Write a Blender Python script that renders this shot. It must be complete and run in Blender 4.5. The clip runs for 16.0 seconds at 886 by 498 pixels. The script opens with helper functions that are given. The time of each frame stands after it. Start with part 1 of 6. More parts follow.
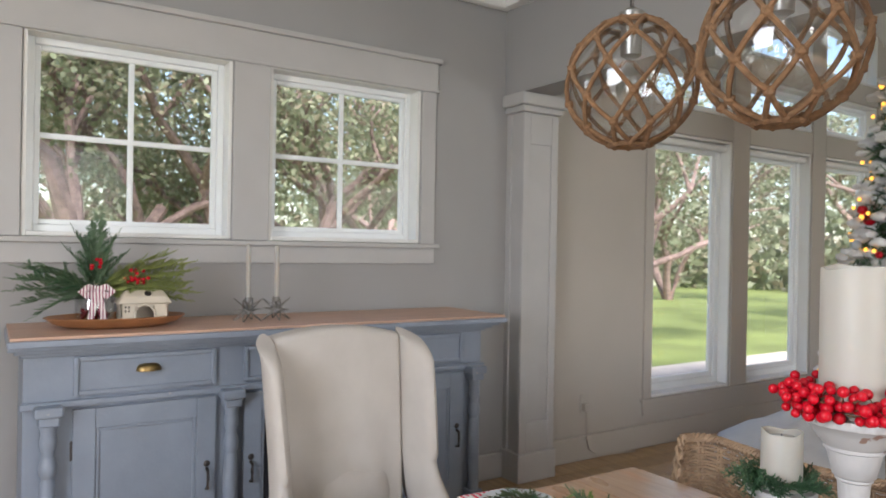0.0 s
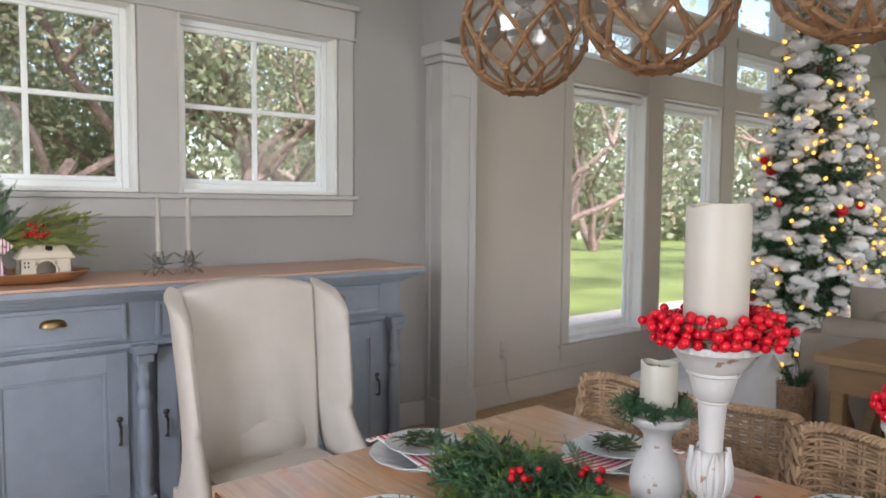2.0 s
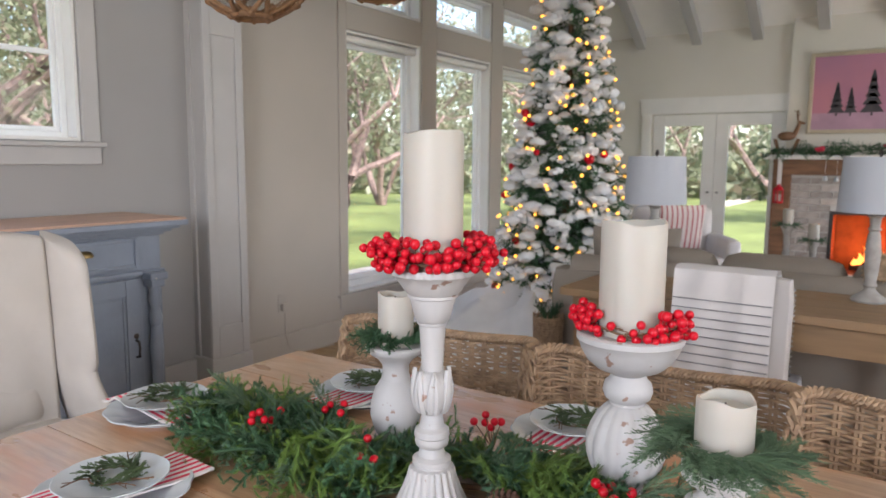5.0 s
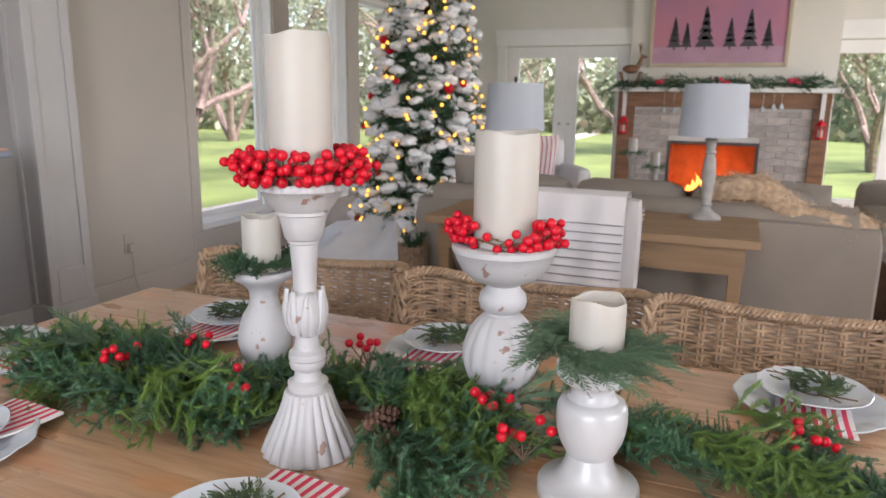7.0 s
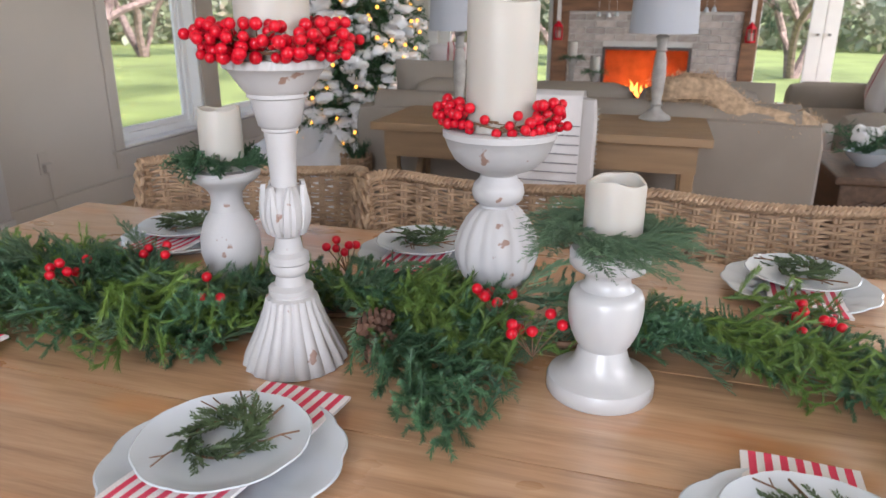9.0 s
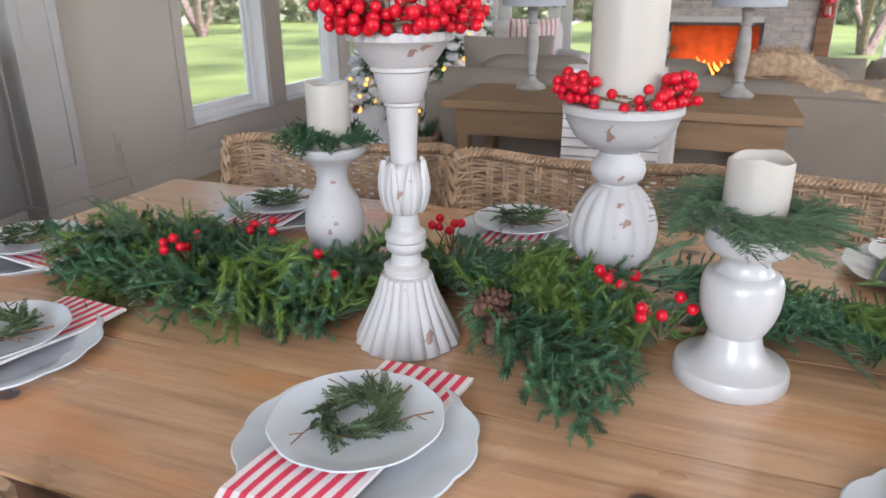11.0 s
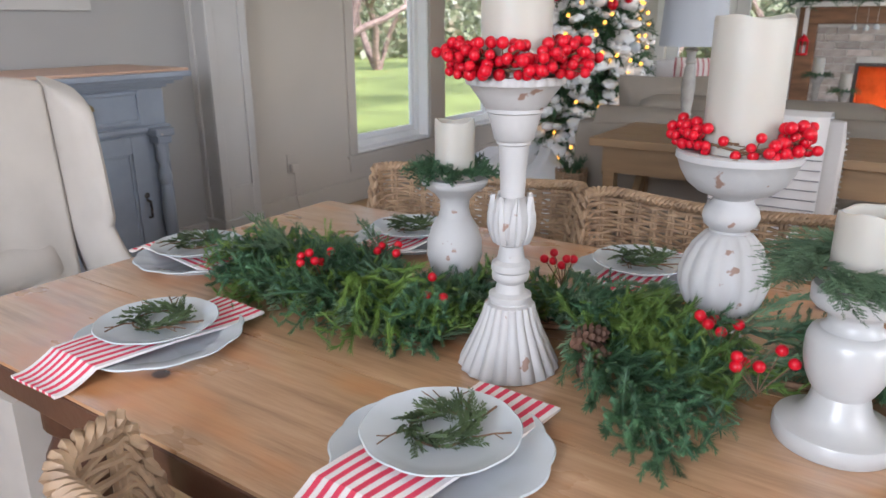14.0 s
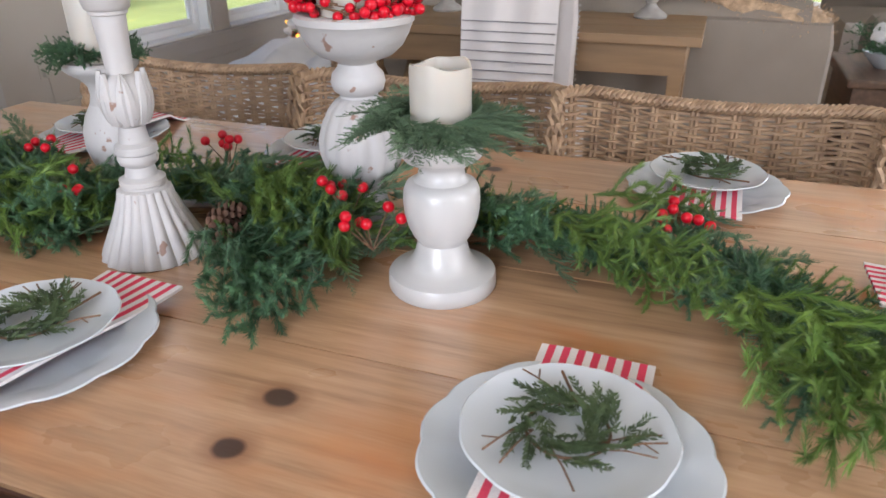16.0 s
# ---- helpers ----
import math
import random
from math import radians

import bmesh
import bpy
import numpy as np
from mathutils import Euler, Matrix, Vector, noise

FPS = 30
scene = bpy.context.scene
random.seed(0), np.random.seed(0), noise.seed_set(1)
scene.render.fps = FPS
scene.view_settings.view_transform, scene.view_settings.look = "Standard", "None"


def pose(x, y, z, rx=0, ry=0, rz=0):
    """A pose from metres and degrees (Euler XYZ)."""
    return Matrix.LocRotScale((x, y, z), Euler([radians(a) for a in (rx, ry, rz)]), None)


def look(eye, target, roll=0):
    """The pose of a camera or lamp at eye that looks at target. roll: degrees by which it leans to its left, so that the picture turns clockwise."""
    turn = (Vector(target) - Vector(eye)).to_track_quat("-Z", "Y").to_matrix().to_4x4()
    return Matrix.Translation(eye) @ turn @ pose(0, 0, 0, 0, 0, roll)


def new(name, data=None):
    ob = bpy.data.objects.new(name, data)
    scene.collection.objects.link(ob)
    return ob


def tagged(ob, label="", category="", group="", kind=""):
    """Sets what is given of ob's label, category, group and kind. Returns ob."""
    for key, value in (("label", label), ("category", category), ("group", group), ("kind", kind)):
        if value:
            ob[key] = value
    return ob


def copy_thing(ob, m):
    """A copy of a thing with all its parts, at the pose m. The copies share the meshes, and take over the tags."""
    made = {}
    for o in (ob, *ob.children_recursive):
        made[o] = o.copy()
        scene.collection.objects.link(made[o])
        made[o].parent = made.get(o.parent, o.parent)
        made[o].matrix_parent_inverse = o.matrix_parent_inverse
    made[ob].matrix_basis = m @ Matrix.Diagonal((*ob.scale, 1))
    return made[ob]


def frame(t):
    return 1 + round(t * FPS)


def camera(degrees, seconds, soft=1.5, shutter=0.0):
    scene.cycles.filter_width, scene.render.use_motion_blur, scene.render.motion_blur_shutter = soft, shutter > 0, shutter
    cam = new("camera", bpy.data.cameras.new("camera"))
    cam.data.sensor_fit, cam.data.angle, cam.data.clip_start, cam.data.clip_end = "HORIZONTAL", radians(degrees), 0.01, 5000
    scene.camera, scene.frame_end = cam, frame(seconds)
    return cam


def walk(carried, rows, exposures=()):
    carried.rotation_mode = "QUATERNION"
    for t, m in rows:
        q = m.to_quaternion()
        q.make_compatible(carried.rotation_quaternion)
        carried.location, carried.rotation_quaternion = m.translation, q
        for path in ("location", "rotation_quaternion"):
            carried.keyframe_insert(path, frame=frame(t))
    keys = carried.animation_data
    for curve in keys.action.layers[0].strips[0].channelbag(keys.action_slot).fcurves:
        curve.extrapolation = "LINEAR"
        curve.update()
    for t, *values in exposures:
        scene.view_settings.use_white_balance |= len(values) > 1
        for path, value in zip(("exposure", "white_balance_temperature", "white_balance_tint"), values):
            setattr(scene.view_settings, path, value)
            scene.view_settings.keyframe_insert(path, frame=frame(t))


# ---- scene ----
cam = camera(64.7, 16.0)
cam.data.dof.use_dof, cam.data.dof.focus_distance, cam.data.dof.aperture_fstop = True, 1.05, 8.5
PATH = [
    (0, (0.13, 0.089, 1.367), (1.221, 1.765, 1.362), 1.0),
    (0.5, (0.132, 0.068, 1.376), (1.243, 1.731, 1.337), 1.1),
    (1, (0.137, 0.061, 1.368), (1.283, 1.699, 1.296), 1.0),
    (1.5, (0.152, 0.049, 1.355), (1.343, 1.653, 1.253), 0.8),
    (2, (0.175, 0.034, 1.349), (1.422, 1.592, 1.218), 0.5),
    (2.5, (0.199, 0.024, 1.339), (1.512, 1.524, 1.185), 0.3),
    (3, (0.225, 0.007, 1.33), (1.609, 1.44, 1.156), 0.2),
    (3.5, (0.23, -0.015, 1.324), (1.686, 1.343, 1.131), 0.2),
    (4, (0.243, -0.02, 1.319), (1.766, 1.258, 1.105), 0.3),
    (6.5, (0.281, -0.038, 1.283), (2.051, 0.821, 0.923), 0.6),
    (7, (0.286, 0.007, 1.268), (2.088, 0.763, 0.842), 0.7),
    (7.5, (0.31, 0.053, 1.242), (2.131, 0.705, 0.733), 0.4),
    (8, (0.33, 0.075, 1.226), (2.155, 0.633, 0.627), 0.2),
    (10.5, (0.323, 0.2, 1.196), (2.091, 0.796, 0.475), -0.4),
    (11, (0.32, 0.218, 1.197), (2.068, 0.888, 0.493), -0.4),
    (11.5, (0.31, 0.221, 1.201), (2.031, 0.974, 0.512), -0.5),
    (12, (0.304, 0.228, 1.202), (1.993, 1.059, 0.527), -0.6),
    (12.5, (0.301, 0.228, 1.203), (1.958, 1.13, 0.54), -0.7),
    (13, (0.304, 0.223, 1.199), (1.936, 1.182, 0.553), -0.6),
    (13.5, (0.302, 0.2, 1.206), (1.917, 1.196, 0.573), -0.5),
    (14, (0.299, 0.135, 1.212), (1.875, 1.203, 0.598), -0.3),
    (14.5, (0.315, 0.034, 1.212), (1.86, 1.137, 0.582), -0.3),
    (15, (0.322, -0.051, 1.227), (1.891, 0.989, 0.551), -0.5),
    (15.5, (0.358, -0.122, 1.213), (2.002, 0.758, 0.49), -0.3),
    (16, (0.422, -0.124, 1.174), (2.103, 0.505, 0.293), -0.6),
]
walk(cam, [(t, look(eye, target, roll)) for t, eye, target, roll in PATH],
     exposures=((0.0, 1.47, 6300, 14), (1.5, 1.55, 6300, 14), (3.5, 1.59, 6300, 15), (7.0, 1.71, 6300, 18), (8.0, 1.67, 6300, 18), (10.5, 1.81, 6050, 15), (12.0, 1.81, 6050, 15), (13.5, 1.75, 6050, 15), (15.0, 1.70, 6150, 16), (16.0, 1.75, 6250, 17)))

# ---- world, sun, large lights ----
world = bpy.data.worlds.new("world")
scene.world = world
world.use_nodes = True
_sky = world.node_tree.nodes.new("ShaderNodeTexSky")
_sky.sky_type, _sky.sun_disc = "NISHITA", False
_sky.sun_elevation, _sky.sun_rotation = radians(38), radians(200)
_sky.air_density, _sky.dust_density, _sky.ozone_density = 1.0, 1.5, 0.6
world.node_tree.links.new(_sky.outputs[0], world.node_tree.nodes["Background"].inputs[0])
world.node_tree.nodes["Background"].inputs[1].default_value = 0.15


def sun_lamp():
    d = bpy.data.lights.new("sun", "SUN")
    d.energy, d.angle, d.color = 4.0, radians(14), (1.0, 0.95, 0.88)
    ob = new("sun", d)
    ob.matrix_basis = look((0, 0, 20), (6, 14, 0))
    return ob


def window_light(x, y, z, w, h, target, watts, col=(0.93, 0.97, 1.0)):
    d = bpy.data.lights.new("window_light", "AREA")
    d.shape, d.size, d.size_y, d.energy, d.color = "RECTANGLE", w, h, watts, col
    ob = new("window_light", d)
    ob.matrix_basis = look((x, y, z), target)
    return ob


sun_lamp()
# fill lamps added for daylight, in assumed openings unseen behind the camera
window_light(6.0, -3.72, 1.7, 3.0, 1.8, (6.0, 2.0, 1.6), 34)
window_light(-2.22, 0.2, 1.75, 1.6, 1.7, (1.5, 0.5, 0.7), 37)
window_light(0.6, -3.72, 1.75, 2.2, 1.7, (0.9, 1.0, 0.6), 20)

# ---- materials ----
def mat(name, col, rough=0.6, metal=0.0, var=0.12, scale=6.0, bump=0.15, bscale=60.0, spec=0.5, sss=0.0, second=None, stretch=(1, 1, 1), coat=0.0, isl=0.0):
    m = bpy.data.materials.new(name)
    m.use_nodes = True
    nt, n = m.node_tree, m.node_tree.nodes
    b = n["Principled BSDF"]
    b.inputs["Roughness"].default_value, b.inputs["Metallic"].default_value = rough, metal
    b.inputs["Specular IOR Level"].default_value = spec
    b.inputs["Coat Weight"].default_value = coat
    if sss:
        b.inputs["Subsurface Weight"].default_value = sss
        b.inputs["Subsurface Radius"].default_value = (0.02, 0.012, 0.008)
        b.inputs["Subsurface Scale"].default_value = 0.5
    tc = n.new("ShaderNodeTexCoord")
    mp = n.new("ShaderNodeMapping")
    mp.inputs["Scale"].default_value = stretch
    nt.links.new(tc.outputs["Object"], mp.inputs[0])
    no = n.new("ShaderNodeTexNoise")
    no.inputs["Scale"].default_value, no.inputs["Detail"].default_value = scale, 6
    nt.links.new(mp.outputs[0], no.inputs["Vector"])
    ramp = n.new("ShaderNodeValToRGB")
    c2 = second or tuple(max(0, c * (1 - 2 * var)) for c in col)
    ramp.color_ramp.elements[0].position, ramp.color_ramp.elements[1].position = 0.3, 0.7
    ramp.color_ramp.elements[0].color, ramp.color_ramp.elements[1].color = (*c2, 1), (*col, 1)
    nt.links.new(no.outputs[0], ramp.inputs[0])
    out = ramp.outputs[0]
    if isl:
        oi = n.new("ShaderNodeObjectInfo")
        hs = n.new("ShaderNodeHueSaturation")
        mr = n.new("ShaderNodeMapRange")
        mr.inputs[3].default_value, mr.inputs[4].default_value = 1 - isl, 1 + isl
        nt.links.new(oi.outputs["Random"], mr.inputs[0])
        nt.links.new(mr.outputs[0], hs.inputs["Value"])
        nt.links.new(out, hs.inputs["Color"])
        out = hs.outputs[0]
    nt.links.new(out, b.inputs["Base Color"])
    if bump:
        n2 = n.new("ShaderNodeTexNoise")
        n2.inputs["Scale"].default_value, n2.inputs["Detail"].default_value = bscale, 4
        nt.links.new(mp.outputs[0], n2.inputs["Vector"])
        bp = n.new("ShaderNodeBump")
        bp.inputs["Strength"].default_value, bp.inputs["Distance"].default_value = bump, 0.004
        nt.links.new(n2.outputs[0], bp.inputs["Height"])
        nt.links.new(bp.outputs[0], b.inputs["Normal"])
    return m


def glow(name, col, strength):
    m = bpy.data.materials.new(name)
    m.use_nodes = True
    b = m.node_tree.nodes["Principled BSDF"]
    b.inputs["Base Color"].default_value = (*col, 1)
    b.inputs["Emission Color"].default_value = (*col, 1)
    b.inputs["Emission Strength"].default_value = strength
    return m


def glass_mat(name, tint=(1, 1, 1), rough=0.0, base=0.008):
    m = bpy.data.materials.new(name)
    m.use_nodes = True
    nt, n = m.node_tree, m.node_tree.nodes
    n.remove(n["Principled BSDF"])
    tr, gl, mx, lw, pw, ma = n.new("ShaderNodeBsdfTransparent"), n.new("ShaderNodeBsdfGlossy"), n.new("ShaderNodeMixShader"), n.new("ShaderNodeLayerWeight"), n.new("ShaderNodeMath"), n.new("ShaderNodeMath")
    tr.inputs[0].default_value = (*tint, 1)
    gl.inputs["Roughness"].default_value = rough
    pw.operation, ma.operation = "POWER", "MULTIPLY_ADD"
    pw.inputs[1].default_value, ma.inputs[1].default_value, ma.inputs[2].default_value = 4.0, 0.6, base
    nt.links.new(lw.outputs["Facing"], pw.inputs[0])
    nt.links.new(pw.outputs[0], ma.inputs[0])
    nt.links.new(ma.outputs[0], mx.inputs[0])
    nt.links.new(tr.outputs[0], mx.inputs[1])
    nt.links.new(gl.outputs[0], mx.inputs[2])
    nt.links.new(mx.outputs[0], n["Material Output"].inputs[0])
    return m


def knotty(name):
    """Stained knotty pine, grain along y."""
    m = bpy.data.materials.new(name)
    m.use_nodes = True
    nt, n = m.node_tree, m.node_tree.nodes
    b = n["Principled BSDF"]
    L = nt.links.new
    tc, oi, add = n.new("ShaderNodeTexCoord"), n.new("ShaderNodeObjectInfo"), n.new("ShaderNodeVectorMath")
    L(tc.outputs["Object"], add.inputs[0])
    sc = n.new("ShaderNodeVectorMath")
    sc.operation = "SCALE"
    sc.inputs[0].default_value = (3.1, 7.7, 1.3)
    L(oi.outputs["Random"], sc.inputs["Scale"])
    L(sc.outputs[0], add.inputs[1])

    def noise_at(scale, stretch, detail=5):
        mp, no = n.new("ShaderNodeMapping"), n.new("ShaderNodeTexNoise")
        mp.inputs["Scale"].default_value = stretch
        no.inputs["Scale"].default_value, no.inputs["Detail"].default_value = scale, detail
        L(add.outputs[0], mp.inputs[0])
        L(mp.outputs[0], no.inputs["Vector"])
        return no.outputs[0]

    def ramp(src, stops):
        r = n.new("ShaderNodeValToRGB")
        r.color_ramp.elements[0].position, r.color_ramp.elements[0].color = stops[0][0], (*stops[0][1], 1)
        r.color_ramp.elements[1].position, r.color_ramp.elements[1].color = stops[-1][0], (*stops[-1][1], 1)
        for p, c in stops[1:-1]:
            e = r.color_ramp.elements.new(p)
            e.color = (*c, 1)
        L(src, r.inputs[0])
        return r.outputs[0]

    def mix(a, b2, f):
        x = n.new("ShaderNodeMix")
        x.data_type = "RGBA"
        L(f, x.inputs[0])
        L(a, x.inputs[6])
        L(b2, x.inputs[7])
        return x.outputs[2]

    grain = ramp(noise_at(5.0, (16, 1.0, 16), 8), [(0.28, (0.29, 0.155, 0.080)), (0.5, (0.47, 0.275, 0.150)), (0.72, (0.58, 0.37, 0.22))])
    fine = ramp(noise_at(40.0, (10, 0.6, 10), 3), [(0.35, (0.37, 0.205, 0.11)), (0.65, (0.54, 0.34, 0.20))])
    col = mix(grain, fine, ramp(noise_at(2.0, (1, 1, 1), 2), [(0.3, (0.15,) * 3), (0.7, (0.5,) * 3)]))
    blush = ramp(noise_at(3.2, (3.0, 0.9, 1), 3), [(0.49, (0,) * 3), (0.68, (0.85,) * 3)])
    amber = ramp(noise_at(9.0, (2, 1, 1), 2), [(0.3, (0.52, 0.19, 0.055)), (0.7, (0.60, 0.27, 0.10))])
    col = mix(col, amber, blush)
    near = None
    for kx, ky, kr in ((0.897, 0.230, 1.0), (0.817, 0.235, 0.9), (0.823, 0.985, 0.8), (1.40, -0.21, 0.9), (1.09, -0.46, 1.1), (1.62, 0.22, 0.8), (1.36, 1.32, 0.9)):
        sb, mu, ln, dv = n.new("ShaderNodeVectorMath"), n.new("ShaderNodeVectorMath"), n.new("ShaderNodeVectorMath"), n.new("ShaderNodeMath")
        sb.operation, mu.operation, ln.operation = "SUBTRACT", "MULTIPLY", "LENGTH"
        sb.inputs[1].default_value, mu.inputs[1].default_value = (kx, ky, 0), (5.4 / kr, 4.4 / kr, 0)
        L(tc.outputs["Object"], sb.inputs[0])
        L(sb.outputs[0], mu.inputs[0])
        L(mu.outputs[0], ln.inputs[0])
        if near is None:
            near = ln.outputs["Value"]
        else:
            dv.operation = "MINIMUM"
            L(near, dv.inputs[0])
            L(ln.outputs["Value"], dv.inputs[1])
            near = dv.outputs[0]
    wob = n.new("ShaderNodeMath")
    wob.operation, wob.inputs[1].default_value = "MULTIPLY_ADD", 0.05
    L(noise_at(22.0, (1, 1, 1), 2), wob.inputs[0])
    L(near, wob.inputs[2])
    near = wob.outputs[0]
    halo = ramp(near, [(0.07, (0.85,) * 3), (0.20, (0.0,) * 3)])
    rim = n.new("ShaderNodeRGB")
    rim.outputs[0].default_value = (0.22, 0.085, 0.03, 1)
    col = mix(col, rim.outputs[0], halo)
    core = ramp(near, [(0.085, (0.92,) * 3), (0.115, (0.0,) * 3)])
    dark = n.new("ShaderNodeRGB")
    dark.outputs[0].default_value = (0.035, 0.014, 0.008, 1)
    col = mix(col, dark.outputs[0], core)
    L(col, b.inputs["Base Color"])
    rr = ramp(noise_at(6.0, (2, 1, 1), 4), [(0.3, (0.24,) * 3), (0.7, (0.40,) * 3)])
    L(rr, b.inputs["Roughness"])
    b.inputs["Coat Weight"].default_value, b.inputs["Coat Roughness"].default_value = 1.0, 0.20
    b.inputs["Coat IOR"].default_value = 1.7
    bp = n.new("ShaderNodeBump")
    bp.inputs["Strength"].default_value, bp.inputs["Distance"].default_value = 0.12, 0.002
    L(noise_at(30.0, (12, 0.7, 12), 4), bp.inputs["Height"])
    L(bp.outputs[0], b.inputs["Normal"])
    return m


def mixed_leaf(name):
    """Leaves with outdoor haze put into paler tints, each its own, olive to tan."""
    m = mat(name, (0.25, 0.28, 0.17), 0.6, var=0.2, scale=2, bump=0)
    nt, n = m.node_tree, m.node_tree.nodes
    b = n["Principled BSDF"]
    src = b.inputs["Base Color"].links[0].from_socket
    ge, rp, mx = n.new("ShaderNodeNewGeometry"), n.new("ShaderNodeValToRGB"), n.new("ShaderNodeMix")
    rp.color_ramp.elements[0].position, rp.color_ramp.elements[0].color = 0.0, (0.36, 0.27, 0.21, 1)
    rp.color_ramp.elements[1].position, rp.color_ramp.elements[1].color = 0.45, (0.23, 0.27, 0.15, 1)
    e = rp.color_ramp.elements.new(1.0)
    e.color = (0.36, 0.39, 0.27, 1)
    nt.links.new(ge.outputs["Random Per Island"], rp.inputs[0])
    mx.data_type = "RGBA"
    mx.inputs[0].default_value = 0.65
    nt.links.new(src, mx.inputs[6])
    nt.links.new(rp.outputs[0], mx.inputs[7])
    nt.links.new(mx.outputs[2], b.inputs["Base Color"])
    tl, ms, out = n.new("ShaderNodeBsdfTranslucent"), n.new("ShaderNodeMixShader"), n["Material Output"]
    ms.inputs[0].default_value = 0.4
    nt.links.new(mx.outputs[2], tl.inputs["Color"])
    nt.links.new(b.outputs[0], ms.inputs[1])
    nt.links.new(tl.outputs[0], ms.inputs[2])
    nt.links.new(ms.outputs[0], out.inputs["Surface"])
    return m


def worn(name, col, under, rough=0.6, amount=0.72):
    """Chalky paint with small chips that show what lies under it."""
    m = mat(name, col, rough, var=0.07, scale=9, bump=0.25, bscale=70)
    nt, n = m.node_tree, m.node_tree.nodes
    b = n["Principled BSDF"]
    src = b.inputs["Base Color"].links[0].from_socket
    tc, no, rp, mx = n.new("ShaderNodeTexCoord"), n.new("ShaderNodeTexNoise"), n.new("ShaderNodeValToRGB"), n.new("ShaderNodeMix")
    no.inputs["Scale"].default_value, no.inputs["Detail"].default_value = 34.0, 3
    nt.links.new(tc.outputs["Object"], no.inputs["Vector"])
    rp.color_ramp.elements[0].position, rp.color_ramp.elements[1].position = amount - 0.015, amount + 0.015
    nt.links.new(no.outputs[0], rp.inputs[0])
    mx.data_type = "RGBA"
    nt.links.new(rp.outputs[0], mx.inputs[0])
    nt.links.new(src, mx.inputs[6])
    mx.inputs[7].default_value = (*under, 1)
    nt.links.new(mx.outputs[2], b.inputs["Base Color"])
    return m


WALL = mat("grey_wall_paint", (0.345, 0.338, 0.332), 0.75, var=0.03, scale=2.0, bump=0.12, bscale=220)
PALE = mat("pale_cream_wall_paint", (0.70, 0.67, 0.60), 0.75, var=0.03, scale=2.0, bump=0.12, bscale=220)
# cream for the backlit gable wall, its shade put into the colour
WARM_SHADED = mat("shaded_cream_paint", (0.455, 0.418, 0.37), 0.75, var=0.03, scale=2.0, bump=0.12, bscale=220)
TRIM = mat("grey_trim_paint", (0.47, 0.46, 0.45), 0.5, var=0.03, bump=0.05)
WHITE = mat("white_trim_paint", (0.80, 0.79, 0.76), 0.45, var=0.03, bump=0.05)
CEIL = mat("white_ceiling", (0.84, 0.83, 0.80), 0.8, var=0.02, bump=0.1, bscale=150)
VINYL = mat("white_vinyl", (0.85, 0.87, 0.87), 0.3, var=0.02, bump=0.0)
GLASS = glass_mat("window_glass")
FLOOR = mat("oak_floor", (0.50, 0.33, 0.17), 0.35, var=0.2, scale=3, stretch=(12, 1, 1), bump=0.1, isl=0.15)
BLUE = worn("blue_grey_paint", (0.255, 0.295, 0.36), (0.55, 0.50, 0.46), 0.42, 0.765)
SBTOP = mat("pink_pine", (0.62, 0.40, 0.29), 0.45, var=0.12, scale=3, stretch=(1, 10, 1))
BRASS = mat("aged_brass", (0.42, 0.29, 0.12), 0.35, 1.0, var=0.25, scale=30)
IRON = mat("dark_iron", (0.10, 0.09, 0.085), 0.45, 0.8)
PEWTER = mat("brushed_pewter", (0.32, 0.31, 0.29), 0.35, 0.9)
LINEN = mat("ivory_linen", (0.53, 0.49, 0.445), 0.9, var=0.05, scale=8, bump=0.3, bscale=500)
WAX = mat("ivory_wax", (0.45, 0.425, 0.375), 0.5, var=0.04, bump=0.05, bscale=30, sss=0.25)
CHALK = worn("chalky_white_wood", (0.47, 0.458, 0.45), (0.27, 0.17, 0.13), 0.6, 0.69)
CERAMIC = mat("glossy_white_ceramic", (0.48, 0.475, 0.465), 0.30, var=0.02, bump=0.0, coat=0.15)
PORCELAIN = mat("porcelain", (0.53, 0.57, 0.60), 0.14, var=0.02, bump=0.0, coat=0.4)
BERRY = mat("red_berry", (0.60, 0.004, 0.018), 0.32, var=0.15, bump=0.0, spec=0.35)
TWIG = mat("brown_twig", (0.16, 0.085, 0.045), 0.8, var=0.2, scale=40)
CONE = mat("pine_cone", (0.16, 0.08, 0.05), 0.75, var=0.25, scale=60)
FIR = mat("fir_needles", (0.075, 0.165, 0.070), 0.55, var=0.25, scale=25, bump=0, isl=0.35, second=(0.028, 0.075, 0.040))
CEDAR = mat("cedar_sprays", (0.135, 0.205, 0.115), 0.6, var=0.25, scale=25, bump=0, isl=0.3, second=(0.08, 0.145, 0.075))
SPRUCE = mat("yellow_green_needles", (0.155, 0.245, 0.045), 0.55, var=0.25, scale=25, bump=0, isl=0.25, second=(0.07, 0.14, 0.03))
BOUGH = mat("pale_yellow_green_sprays", (0.30, 0.34, 0.10), 0.6, var=0.25, scale=25, bump=0, isl=0.2, second=(0.16, 0.20, 0.06))
PINE_TOP = knotty("stained_pine")
DARKWOOD = mat("dark_stained_edge", (0.10, 0.042, 0.025), 0.4, var=0.2, scale=8)
RATTAN = mat("grey_brown_rattan", (0.42, 0.285, 0.175), 0.6, var=0.25, scale=30, second=(0.22, 0.14, 0.085))
ROPE = mat("jute_rope", (0.25, 0.135, 0.065), 0.9, var=0.2, scale=90, bump=0.6, bscale=400)
